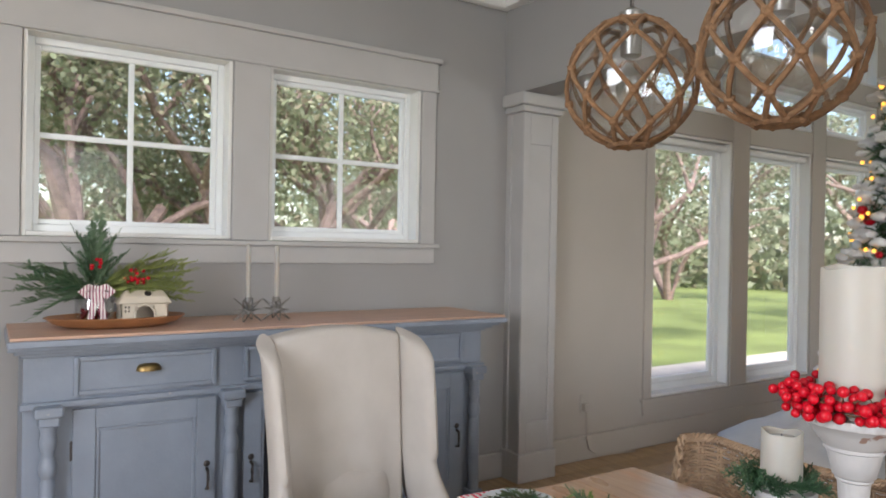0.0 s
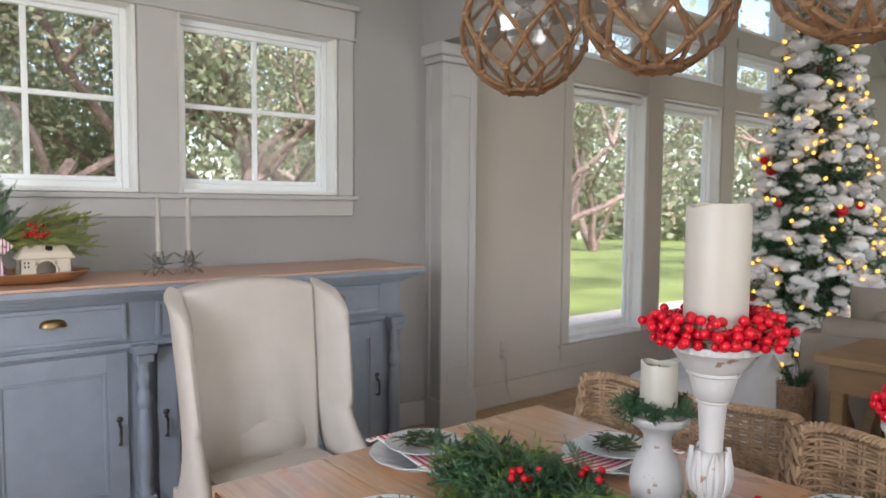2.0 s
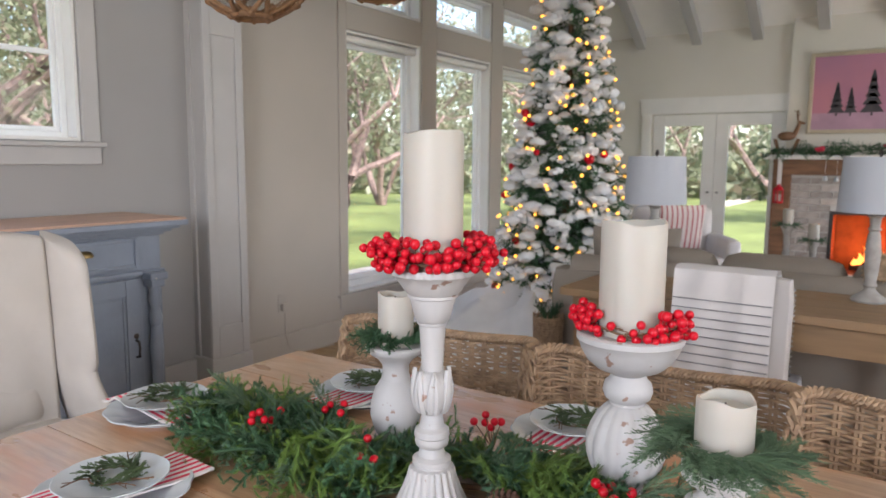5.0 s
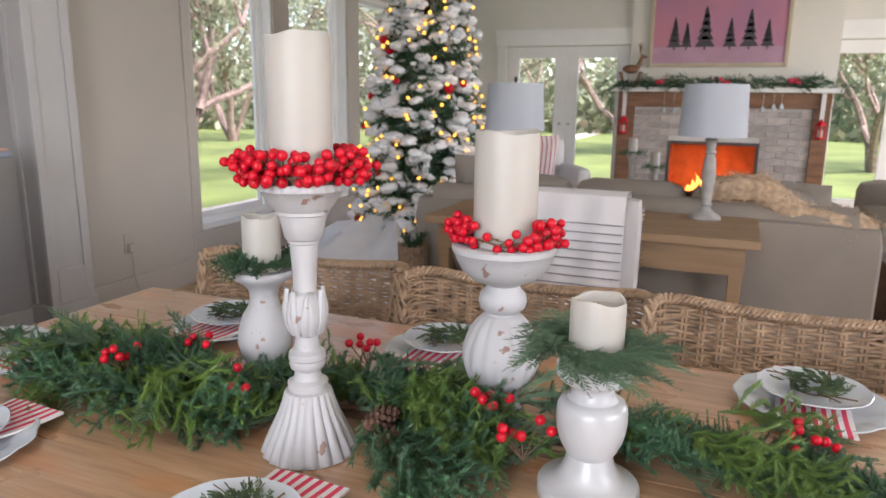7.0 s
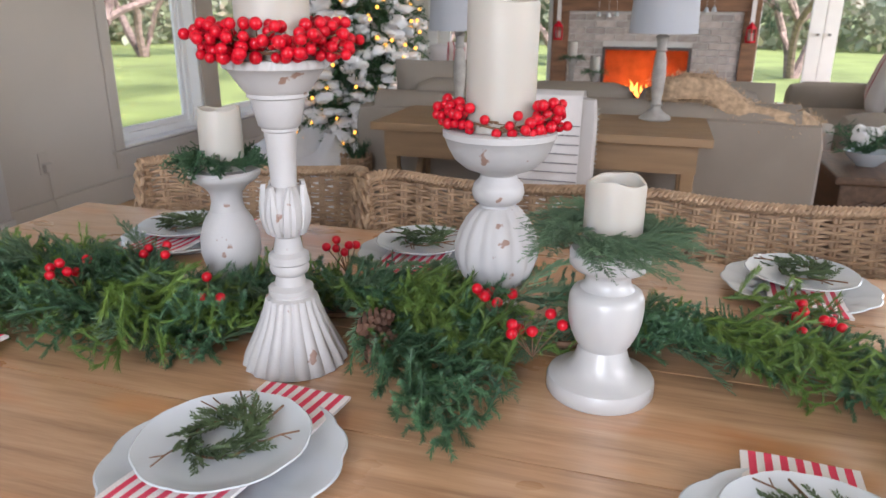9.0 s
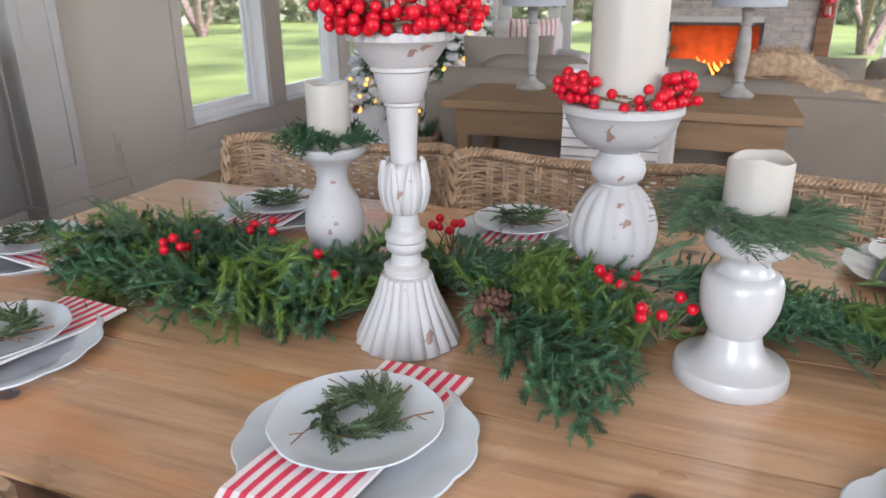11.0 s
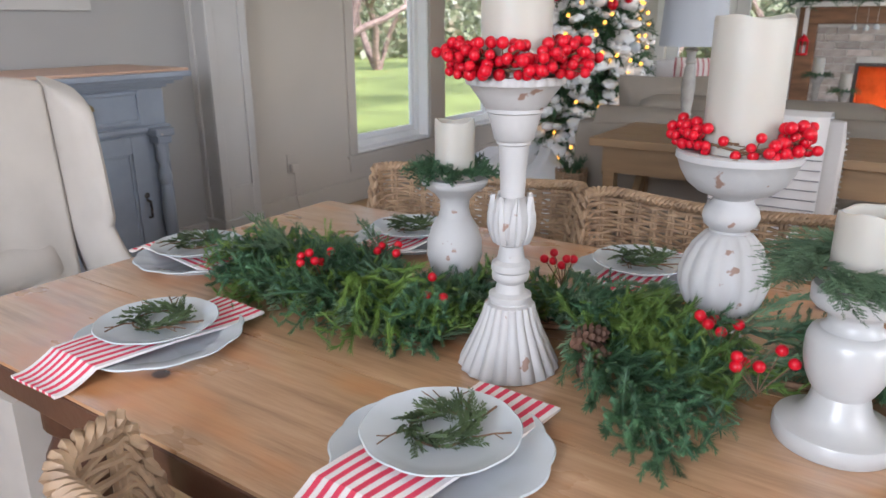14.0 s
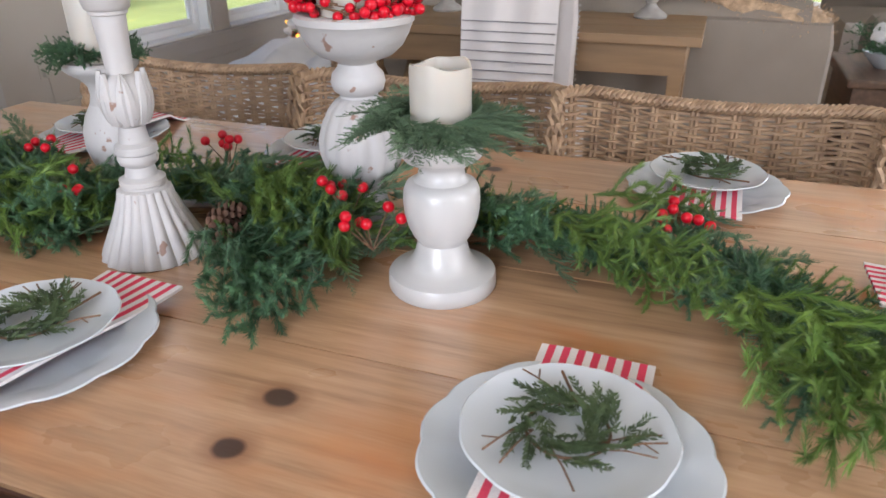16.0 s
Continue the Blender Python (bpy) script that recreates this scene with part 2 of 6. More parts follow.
OAKC = mat("limed_oak", (0.30, 0.19, 0.10), 0.5, var=0.15, scale=3, stretch=(8, 1, 8))
SOFA = mat("oatmeal_linen", (0.285, 0.245, 0.205), 0.95, var=0.05, scale=6, bump=0.3, bscale=400)
GREYFAB = mat("grey_linen", (0.52, 0.50, 0.49), 0.95, var=0.05, scale=6, bump=0.3, bscale=400)
THROW = mat("white_cotton_throw", (0.72, 0.70, 0.70), 0.95, var=0.04, bump=0.3, bscale=300)
DARKLINE = mat("charcoal_thread", (0.20, 0.20, 0.22), 0.9)
REDCLOTH = mat("red_stripe_cotton", (0.66, 0.05, 0.10), 0.9, var=0.06, bump=0.25, bscale=400)
WHITECLOTH = mat("white_cotton", (0.70, 0.665, 0.65), 0.9, var=0.04, bump=0.25, bscale=400)
FUR = mat("tan_faux_fur", (0.64, 0.46, 0.30), 0.95, var=0.25, scale=40, bump=0.8, bscale=120)
WREATHG = mat("dark_olive_cedar", (0.10, 0.145, 0.06), 0.6, var=0.25, scale=40, bump=0, second=(0.035, 0.06, 0.025))
SNOW = mat("flocked_snow", (0.85, 0.85, 0.86), 0.9, var=0.05, bump=0.6, bscale=150)
FAIRY = glow("warm_fairy_light", (1.0, 0.46, 0.06), 0.8)
SHADE = mat("pale_blue_grey_shade", (0.47, 0.50, 0.55), 0.9, var=0.02, bump=0.15, bscale=400)
BRICKM = mat("whitewashed_brick", (0.50, 0.46, 0.43), 0.9, var=0.2, scale=12, bump=0.6, bscale=60, isl=0.25, second=(0.36, 0.31, 0.28))
MORTAR = mat("pale_mortar", (0.62, 0.60, 0.57), 0.95, var=0.06)
RUSTWOOD = mat("rustic_beam_wood", (0.26, 0.13, 0.065), 0.6, var=0.25, scale=4, stretch=(6, 1, 6))
SOOT = mat("dark_soot", (0.05, 0.025, 0.015), 0.9)
LEAF = mixed_leaf("oak_leaves")
BARK = mat("oak_bark", (0.36, 0.26, 0.23), 0.9, var=0.3, scale=12, bump=0.8, bscale=30)
GRASS = mat("lawn", (0.17, 0.215, 0.06), 0.9, var=0.2, scale=0.8, bump=0.5, bscale=20)
GRAVEL = mat("pale_path", (0.5, 0.45, 0.4), 0.9, var=0.1)
TERRA = mat("turned_tan_wood", (0.38, 0.17, 0.07), 0.4, var=0.15, scale=10)


# ---- building helpers ----
def link(name, bm, material, smooth=False):
    me = bpy.data.meshes.new(name)
    bm.to_mesh(me)
    bm.free()
    for m in material if isinstance(material, (list, tuple)) else [material]:
        me.materials.append(m)
    if smooth:
        for p in me.polygons:
            p.use_smooth = True
        me.set_sharp_from_angle(angle=radians(42))
    return new(name, me)


def part(name, bm, material, parent, label="", smooth=False, kind=""):
    ob = link(name, bm, material, smooth)
    ob.parent = parent
    return tagged(ob, label=label, kind=kind)


def share(name, me, parent, m=None):
    ob = new(name, me)
    ob.parent = parent
    if m is not None:
        ob.matrix_basis = m
    return ob


def thing(name, m, label, category, group=""):
    ob = new(name)
    ob.empty_display_size = 0.1
    ob.matrix_basis = m
    return tagged(ob, label, category, group)


def solid(name, bm, material, label, category, m=None, smooth=False, kind="", group=""):
    ob = link(name, bm, material, smooth)
    if m is not None:
        ob.matrix_basis = m
    return tagged(ob, label, category, group, kind)


def box(x0, x1, y0, y1, z0, z1, bevel=0.0, bm=None, seg=2):
    b2 = bmesh.new()
    bmesh.ops.create_cube(b2, size=1)
    for v in b2.verts:
        v.co = (x0 + (v.co.x + 0.5) * (x1 - x0), y0 + (v.co.y + 0.5) * (y1 - y0), z0 + (v.co.z + 0.5) * (z1 - z0))
    if bevel:
        bmesh.ops.bevel(b2, geom=b2.edges[:], offset=bevel, segments=seg, affect="EDGES", profile=0.5)
    if bm is None:
        return b2
    return join(bm, b2)


def join(bm, b2, m=None):
    if m is not None:
        b2.transform(m)
    me = bpy.data.meshes.new("tmp")
    b2.to_mesh(me)
    b2.free()
    bm.from_mesh(me)
    bpy.data.meshes.remove(me)
    return bm


def lathe(profile, seg=40, wobble=None, bm=None, cap=True):
    """profile: rows of (radius, height), from the bottom up. wobble(angle, i): a factor on the radius."""
    bm = bm or bmesh.new()
    rings = []
    for i, (r, z) in enumerate(profile):
        ring = []
        for k in range(seg):
            a = 2 * math.pi * k / seg
            rr = r * (wobble(a, i) if wobble else 1)
            ring.append(bm.verts.new((rr * math.cos(a), rr * math.sin(a), z)))
        rings.append(ring)
    for a, b in zip(rings, rings[1:]):
        for k in range(seg):
            bm.faces.new((a[k], a[(k + 1) % seg], b[(k + 1) % seg], b[k]))
    if cap:
        bm.faces.new(rings[0][::-1])
        bm.faces.new(rings[-1])
    return bm


def tube(pts, r, seg=6, bm=None, taper=1.0, cap=True):
    bm = bm or bmesh.new()
    pts = [Vector(p) for p in pts]
    rings, up = [], Vector((0, 0, 1))
    n = len(pts)
    for i, p in enumerate(pts):
        d = (pts[min(i + 1, n - 1)] - pts[max(i - 1, 0)]).normalized()
        u = up if abs(d.dot(up)) < 0.95 else Vector((1, 0, 0))
        s = d.cross(u).normalized()
        w = s.cross(d).normalized()
        rr = r * (1 + (taper - 1) * i / max(1, n - 1))
        rings.append([bm.verts.new(p + s * (rr * math.cos(2 * math.pi * k / seg)) + w * (rr * math.sin(2 * math.pi * k / seg))) for k in range(seg)])
    for a, b in zip(rings, rings[1:]):
        for k in range(seg):
            bm.faces.new((a[k], a[(k + 1) % seg], b[(k + 1) % seg], b[k]))
    if cap:
        bm.faces.new(rings[0][::-1])
        bm.faces.new(rings[-1])
    return bm


def ball(c, r, bm=None, sub=2, squash=1.0):
    bm = bm or bmesh.new()
    b2 = bmesh.new()
    bmesh.ops.create_icosphere(b2, subdivisions=sub, radius=r)
    return join(bm, b2, Matrix.Translation(c) @ Matrix.Diagonal((1, 1, squash, 1)))


def wall_x(name, y0, y1, x0, x1, z0, z1, holes, material, label, cat="wall"):
    """A wall along x between y0 and y1, with rectangular holes (x0, x1, z0, z1)."""
    xs = sorted({x0, x1, *[h[0] for h in holes], *[h[1] for h in holes]})
    zs = sorted({z0, z1, *[h[2] for h in holes], *[h[3] for h in holes]})
    bm = bmesh.new()
    for a, b in zip(xs, xs[1:]):
        run = None
        for c, d in zip(zs, zs[1:]):
            if any(h[0] <= a and b <= h[1] and h[2] <= c and d <= h[3] for h in holes):
                if run:
                    box(a, b, y0, y1, run[0], run[1], bm=bm)
                run = None
            else:
                run = (run[0], d) if run else (c, d)
        if run:
            box(a, b, y0, y1, run[0], run[1], bm=bm)
    return solid(name, bm, material, label, cat, kind="structure")


def wall_y(name, x0, x1, y0, y1, z0, z1, holes, material, label):
    ob = wall_x(name, -x1, -x0, y0, y1, z0, z1, holes, material, label)
    ob.matrix_basis = pose(0, 0, 0, 0, 0, 90)
    return ob

# ---- structure ----
N, E, S, W = 3.40, 8.32, -3.6, -2.1
XO = 2.73   # the opening between dining and living room
solid("ground", box(-2500, 2500, -2500, 2500, -0.45, -0.40), GRASS, "bright green lawn outside the windows", "lawn", kind="structure")
FLOORB = solid("floor", box(W, E, S, N, -0.06, -0.004), FLOOR, "pale oak plank floor", "floor", kind="structure")

WIN_A, WIN_B = (0.238, 1.09, 1.385, 2.24), (1.268, 2.125, 1.385, 2.24)
TALL = [(4.035 + 1.105 * k, 4.93 + 1.105 * k, 0.338, 2.215) for k in range(4)]
TRANS = [(a, b, 2.40, 2.745) for a, b, _, _ in TALL]
UPPER = [(a, b, 2.93, 3.42) for a, b, _, _ in TALL[1:3]]
wall_x("wall_north", N, N + 0.16, W - 0.2, XO, -0.1, 2.95, [WIN_A, WIN_B], WALL, "grey painted dining room wall with two windows")
wall_x("wall_living_north", N, N + 0.16, XO, E + 0.2, -0.1, 4.9, TALL + TRANS + UPPER, WARM_SHADED, "cream painted gable wall with tall windows")
DOORS, DOORS_R = (1.20, 2.60, 0.0, 1.84), (-2.12, -0.66, 0.0, 1.86)
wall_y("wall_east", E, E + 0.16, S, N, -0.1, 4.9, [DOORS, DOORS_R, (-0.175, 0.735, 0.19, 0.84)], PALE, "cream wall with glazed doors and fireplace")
# unseen closing walls, their openings added for the fill lamps
wall_x("wall_south", S - 0.16, S, W - 0.2, E + 0.2, -0.1, 4.9, [(-0.5, 1.7, 0.85, 2.65), (4.5, 7.5, 0.5, 2.4)], WALL, "plain painted wall behind the room")
wall_y("wall_west", W - 0.16, W, S, N, -0.1, 2.95, [(-0.6, 1.0, 0.85, 2.65)], WALL, "plain painted end wall")
solid("ceiling", box(W - 0.2, XO + 0.2, S - 0.2, N + 0.1, 2.85, 2.95), CEIL, "flat white dining room ceiling", "ceiling", kind="structure")
# vault: two slopes with a ridge along y
bm = bmesh.new()
RX, RZ, EZ = 5.55, 4.40, 2.70
for xa, za, xb, zb in ((XO + 0.1, EZ, RX, RZ), (RX, RZ, E + 0.02, EZ)):
    v = [bm.verts.new(c) for c in ((xa, S, za), (xb, S, zb), (xb, N, zb), (xa, N, za), (xa, S, za + 0.12), (xb, S, zb + 0.12), (xb, N, zb + 0.12), (xa, N, za + 0.12))]
    for f in ((0, 1, 2, 3), (7, 6, 5, 4), (0, 4, 5, 1), (1, 5, 6, 2), (2, 6, 7, 3), (3, 7, 4, 0)):
        bm.faces.new([v[i] for i in f])
solid("ceiling_vault", bm, CEIL, "white sloped living room ceiling", "ceiling", kind="structure")
for i in range(9):
    y = 2.76 - i * 0.62
    bm = bmesh.new()
    for xa, za, xb, zb in ((RX, RZ, E, EZ), (XO + 0.2, EZ + 0.1, RX, RZ)):
        v = [bm.verts.new(c) for c in ((xa, y - 0.05, za - 0.12), (xb, y - 0.05, zb - 0.12), (xb, y + 0.05, zb - 0.12), (xa, y + 0.05, za - 0.12),
                                       (xa, y - 0.05, za), (xb, y - 0.05, zb), (xb, y + 0.05, zb), (xa, y + 0.05, za))]
        for f in ((3, 2, 1, 0), (4, 5, 6, 7), (0, 1, 5, 4), (1, 2, 6, 5), (2, 3, 7, 6), (3, 0, 4, 7)):
            bm.faces.new([v[i] for i in f])
    solid("ceiling_rafter", bm, TRIM, "painted rafter on the sloped ceiling", "rafter", kind="structure")
# header over the opening and the pilaster
solid("header_beam", box(XO - 0.02, XO + 0.2, S, N, 2.275, 2.88), WALL, "painted header over the wide cased opening", "header", kind="structure")

solid("crown_north", box(W, XO - 0.02, N - 0.07, N, 2.77, 2.85, 0.02), WHITE, "white crown moulding along the ceiling", "moulding", kind="structure")
solid("crown_header", box(XO - 0.085, XO - 0.022, S + 0.01, N - 0.072, 2.775, 2.847), WHITE, "white crown moulding along the header", "moulding", kind="structure")


def pilaster():
    t = thing("pilaster", pose(0, 0, 0), "painted pilaster with a recessed panel and cap", "pilaster")
    tagged(t, kind="structure")
    x0, x1, y0, y1 = XO, XO + 0.265, 3.24, N
    part("shaft", box(x0 + 0.012, x1 - 0.012, y0 + 0.012, y1, 0, 2.18), TRIM, t)
    bm = bmesh.new()
    for a, b in ((x0, x0 + 0.05), (x1 - 0.05, x1)):
        box(a, b, y0, y0 + 0.012, 0.17, 2.16, 0.003, bm)
    box(x0 + 0.05, x1 - 0.05, y0, y0 + 0.012, 1.98, 2.16, 0.003, bm)
    box(x0 + 0.05, x1 - 0.05, y0, y0 + 0.012, 0.17, 0.35, 0.003, bm)
    for a, b in ((y0 + 0.012, y0 + 0.045), (y1 - 0.04, y1)):
        box(x0, x0 + 0.012, a, b, 0.17, 2.16, 0.003, bm)
    part("panel_frame", bm, TRIM, t)
    part("plinth", box(x0 - 0.012, x1 + 0.012, y0 - 0.012, y1, 0, 0.17, 0.006), TRIM, t)
    bm = box(x0 - 0.02, x1 + 0.02, y0 - 0.02, y1, 2.165, 2.20, 0.006)
    box(x0 - 0.045, x1 + 0.045, y0 - 0.045, y1, 2.20, 2.273, 0.012, bm)
    part("cap", bm, TRIM, t)


pilaster()
solid("baseboard_north", box(W, XO, N - 0.02, N, 0, 0.15, 0.006), TRIM, "painted baseboard", "baseboard", kind="structure")
solid("baseboard_living", box(XO + 0.285, E, N - 0.02, N, 0, 0.16, 0.006), WARM_SHADED, "painted baseboard below the tall windows", "baseboard", kind="structure")


def sash(name, x0, x1, z0, z1, y, bars, group, rail=0.05, shade=False):
    """A window: liner, vinyl frame, sash, glazing bars and panes, in a wall along x whose room face is at y."""
    t = thing(name, pose(0, 0, 0), "white vinyl window with clear panes in a painted opening", "window", group)
    tagged(t, kind="structure")
    bm = bmesh.new()
    g = 0.002
    for a, b, c, d in ((x0 + g, x0 + 0.018, z0 + g, z1 - g), (x1 - 0.018, x1 - g, z0 + g, z1 - g)):
        box(a, b, y + 0.001, y + 0.158, c, d, bm=bm)
    box(x0 + 0.018, x1 - 0.018, y + 0.001, y + 0.158, z1 - 0.018, z1 - g, bm=bm)
    part("liner", bm, WHITE, t)
    part("window_sill", box(x0 + 0.018, x1 - 0.018, y - 0.012, y + 0.158, z0 + g, z0 + 0.02, 0.003), WHITE, t)
    for k, (ins, r, ya, yb) in enumerate(((0.018, rail, y + 0.085, y + 0.135), (0.018 + rail, rail * 0.75, y + 0.1, y + 0.125))):
        a, b, c, d = x0 + ins, x1 - ins, z0 + ins + 0.002, z1 - ins
        bm = bmesh.new()
        box(a, a + r, ya, yb, c, d, 0.004, bm)
        box(b - r, b, ya, yb, c, d, 0.004, bm)
        box(a + r, b - r, ya, yb, c, c + r, 0.004, bm)
        box(a + r, b - r, ya, yb, d - r, d, 0.004, bm)
        part("window_frame" if k == 0 else "sash", bm, VINYL, t)
    i = 0.018 + rail * 1.75
    a, b, c, d = x0 + i, x1 - i, z0 + i, z1 - i
    nx, nz = bars
    for k in range(1, nx):
        x = a + (b - a) * k / nx
        part("glazing_bar", box(x - 0.012, x + 0.012, y + 0.103, y + 0.122, c, d, 0.003), VINYL, t)
    for k in range(1, nz):
        z = c + (d - c) * k / nz
        part("glazing_bar", box(a, b, y + 0.1035, y + 0.1215, z - 0.012, z + 0.012, 0.003), VINYL, t)
    for k in range(nx):
        for j in range(nz):
            p = part("pane", box(a + (b - a) * k / nx, a + (b - a) * (k + 1) / nx, y + 0.111, y + 0.114, c + (d - c) * j / nz, c + (d - c) * (j + 1) / nz), GLASS, t)
            p.visible_shadow = False
    if shade:
        part("roller_shade", tube([(x0 + 0.03, y + 0.05, z1 - 0.05), (x1 - 0.03, y + 0.05, z1 - 0.05)], 0.028, 12), WHITE, t, "rolled-up shade at the window head", True)
    return t


sash("window_1", *WIN_A, N, (2, 2), "pair of dining windows", 0.03)
sash("window_2", *WIN_B, N, (2, 2), "pair of dining windows", 0.03)
for k, w in enumerate(TALL):
    sash("window_%d" % (k + 3), *w, N, (1, 1), "tall living room windows", 0.05, True)
for k, w in enumerate(TRANS + UPPER):
    sash("window_%d" % (k + 7), *w, N, (1, 1), "transom windows", 0.035)

# casing round the dining windows: head board, cap, legs, stool and apron
bm = box(0.11, 2.225, N - 0.018, N, 2.24, 2.385, 0.003)
box(0.09, 2.245, N - 0.035, N, 2.385, 2.412, 0.004, bm)
box(0.10, 2.235, N - 0.026, N, 2.225, 2.24, 0.003, bm)
for a, b in ((0.125, 0.236), (1.092, 1.266), (2.127, 2.215)):
    box(a, b, N - 0.016, N, 1.385, 2.225, 0.003, bm)
box(0.10, 2.235, N - 0.04, N, 1.36, 1.383, 0.004, bm)
box(0.125, 2.215, N - 0.016, N, 1.275, 1.36, 0.003, bm)
solid("trim_dining_windows", bm, TRIM, "grey painted casing round a pair of windows", "casing", kind="structure")
bm = bmesh.new()
for a, b in [(3.955, 4.033)] + [(p[1] + 0.002, q[0] - 0.002) for p, q in zip(TALL, TALL[1:])] + [(TALL[3][1] + 0.002, 8.30)]:
    box(a, b, N - 0.016, N, 0.338, 2.765, 0.003, bm)
for a, b in [(w[0] + 0.002, w[1] - 0.002) for w in TALL]:
    box(a, b, N - 0.014, N, 2.217, 2.398, 0.003, bm)
    box(a, b, N - 0.014, N, 2.747, 2.85, 0.003, bm)
box(3.935, 8.315, N - 0.03, N, 0.313, 0.336, 0.004, bm)
box(3.955, 8.30, N - 0.016, N, 0.22, 0.313, 0.003, bm)
solid("trim_tall_windows", bm, WARM_SHADED, "cream painted casing round tall windows", "casing", kind="structure")


def outlet():
    t = thing("wall_outlet", pose(3.40, N - 0.006, 0.37), "cream wall outlet with a plugged-in cord", "outlet")
    part("plate", box(-0.036, 0.036, -0.002, 0.006, -0.06, 0.06, 0.002), WARM_SHADED, t)
    part("plug", box(-0.025, 0.025, -0.035, -0.002, -0.05, 0.0, 0.006), WARM_SHADED, t)
    pts = [(0.0, -0.02, -0.05), (0.0, -0.025, -0.2), (0.02, -0.03, -0.3), (0.1, -0.05, -0.345), (0.4, -0.08, -0.352)]
    part("cord", tube(pts, 0.004, 6), WARM_SHADED, t, smooth=True)


outlet()

# ---- dining table ----
TZ = 0.73
TX0, TX1, TY0, TY1 = 0.713, 1.735, -0.66, 1.505


def table():
    t = thing("dining_table", pose(0, 0, 0), "long farmhouse dining table of stained knotty pine planks", "table")
    xs = [TX0, 0.985, 1.245, 1.50, TX1]
    for a, b in zip(xs, xs[1:]):
        part("plank", box(a + 0.0012, b - 0.0012, TY0, TY1, TZ - 0.04, TZ), PINE_TOP, t)
    # unseen dark board added so no light shows through the plank joints
    part("joint_backing", box(TX0 + 0.04, TX1 - 0.04, TY0 + 0.03, TY1 - 0.03, TZ - 0.055, TZ - 0.041), DARKWOOD, t)
    bm = bmesh.new()
    e = 0.002
    box(TX0 - e, TX0 + 0.03, TY0 + 0.02, TY1 - 0.02, TZ - 0.055, TZ - 0.006, 0.003, bm)
    part("edge_strip", bm, DARKWOOD, t, "dark stained table edge")
    part("edge_strip", box(TX1 - 0.03, TX1 + e, TY0 + 0.02, TY1 - 0.02, TZ - 0.055, TZ - 0.006, 0.003), DARKWOOD, t, "dark stained table edge")
    for a, b, c, d in ((TX0 + 0.09, TX0 + 0.115, TY0 + 0.12, TY1 - 0.12), (TX1 - 0.115, TX1 - 0.09, TY0 + 0.12, TY1 - 0.12), (TX0 + 0.115, TX1 - 0.115, TY0 + 0.12, TY0 + 0.145), (TX0 + 0.115, TX1 - 0.115, TY1 - 0.145, TY1 - 0.12)):
        part("apron", box(a, b, c, d, TZ - 0.14, TZ - 0.04), DARKWOOD, t)
    prof = [(0.035, 0.0), (0.045, 0.03), (0.03, 0.07), (0.036, 0.2), (0.05, 0.4), (0.055, 0.46), (0.035, 0.5), (0.05, 0.52), (0.05, 0.612)]
    for x in (TX0 + 0.14, TX1 - 0.14):
        for y in (TY0 + 0.17, TY1 - 0.17):
            p = part("leg", lathe(prof, 20), DARKWOOD, t, smooth=True)
            p.location = (x, y, 0)
    return t


table()


# ---- table setting ----
def plate_rim(n, amp):
    return lambda a, i: 1 + (amp * (abs(math.cos(n * a / 2)) - 0.6) if i > 2 else 0)


def wreath_mesh(seed, r=0.038):
    rng = random.Random(seed)
    bm = bmesh.new()
    for k in range(84):
        a = 2 * math.pi * k / 84 + rng.uniform(-0.1, 0.1)
        rr = r * rng.uniform(0.4, 1.2)
        p = Vector((rr * math.cos(a), rr * math.sin(a), rng.uniform(0.003, 0.014)))
        d = Vector((-math.sin(a), math.cos(a), 0)) + Vector((math.cos(a), math.sin(a), 0)) * rng.uniform(-0.8, 1.1) + Vector((0, 0, rng.uniform(0.0, 0.5)))
        spray(bm, p, d.normalized(), rng.uniform(0.016, 0.042), rng, 0.0011, 9)
    return bm


def spray(bm, p, d, length, rng, w, n=7):
    """A cedar spray: a stem with short scaly side twigs."""
    up = Vector((0, 0, 1))
    s = d.cross(up)
    s = s.normalized() if s.length > 0.01 else Vector((1, 0, 0))
    u = s.cross(d)

    def blade(a, b, ww, nrm):
        side = (b - a).cross(nrm)
        side = side.normalized() * ww if side.length > 1e-9 else s * ww
        m = a.lerp(b, 0.5)
        v = [bm.verts.new(c) for c in (a, m + side + nrm * ww * 0.4, b, m - side + nrm * ww * 0.4)]
        bm.faces.new(v)
        v2 = [bm.verts.new(c) for c in (a, m + nrm * ww, b, m - nrm * ww)]
        bm.faces.new(v2)

    blade(p, p + d * length, w * 0.7, u)
    for i in range(n):
        f = 0.12 + 0.85 * i / n
        for sg in (-1, 1):
            q = p + d * length * f
            dd = (d * rng.uniform(0.8, 1.3) + s * sg * rng.uniform(0.5, 0.9) + u * rng.uniform(-0.35, 0.45)).normalized()
            ll = length * rng.uniform(0.22, 0.4) * (1 - 0.5 * f)
            blade(q, q + dd * ll, w, u)


def needles(bm, pts, rng, nlen, per, w, spread=1.0):
    """Fir needles all round a bent stem."""
    for i in range(len(pts) - 1):
        a, b = Vector(pts[i]), Vector(pts[i + 1])
        d = (b - a).normalized()
        s = d.cross(Vector((0, 0, 1)))
        s = s.normalized() if s.length > 0.01 else Vector((1, 0, 0))
        u = s.cross(d)
        for k in range(per):
            q = a.lerp(b, (k + rng.random()) / per)
            th = rng.uniform(0, 2 * math.pi)
            o = s * math.cos(th) + u * math.sin(th)
            dd = (d * rng.uniform(0.7, 1.3) + o * spread * rng.uniform(0.7, 1.1)).normalized()
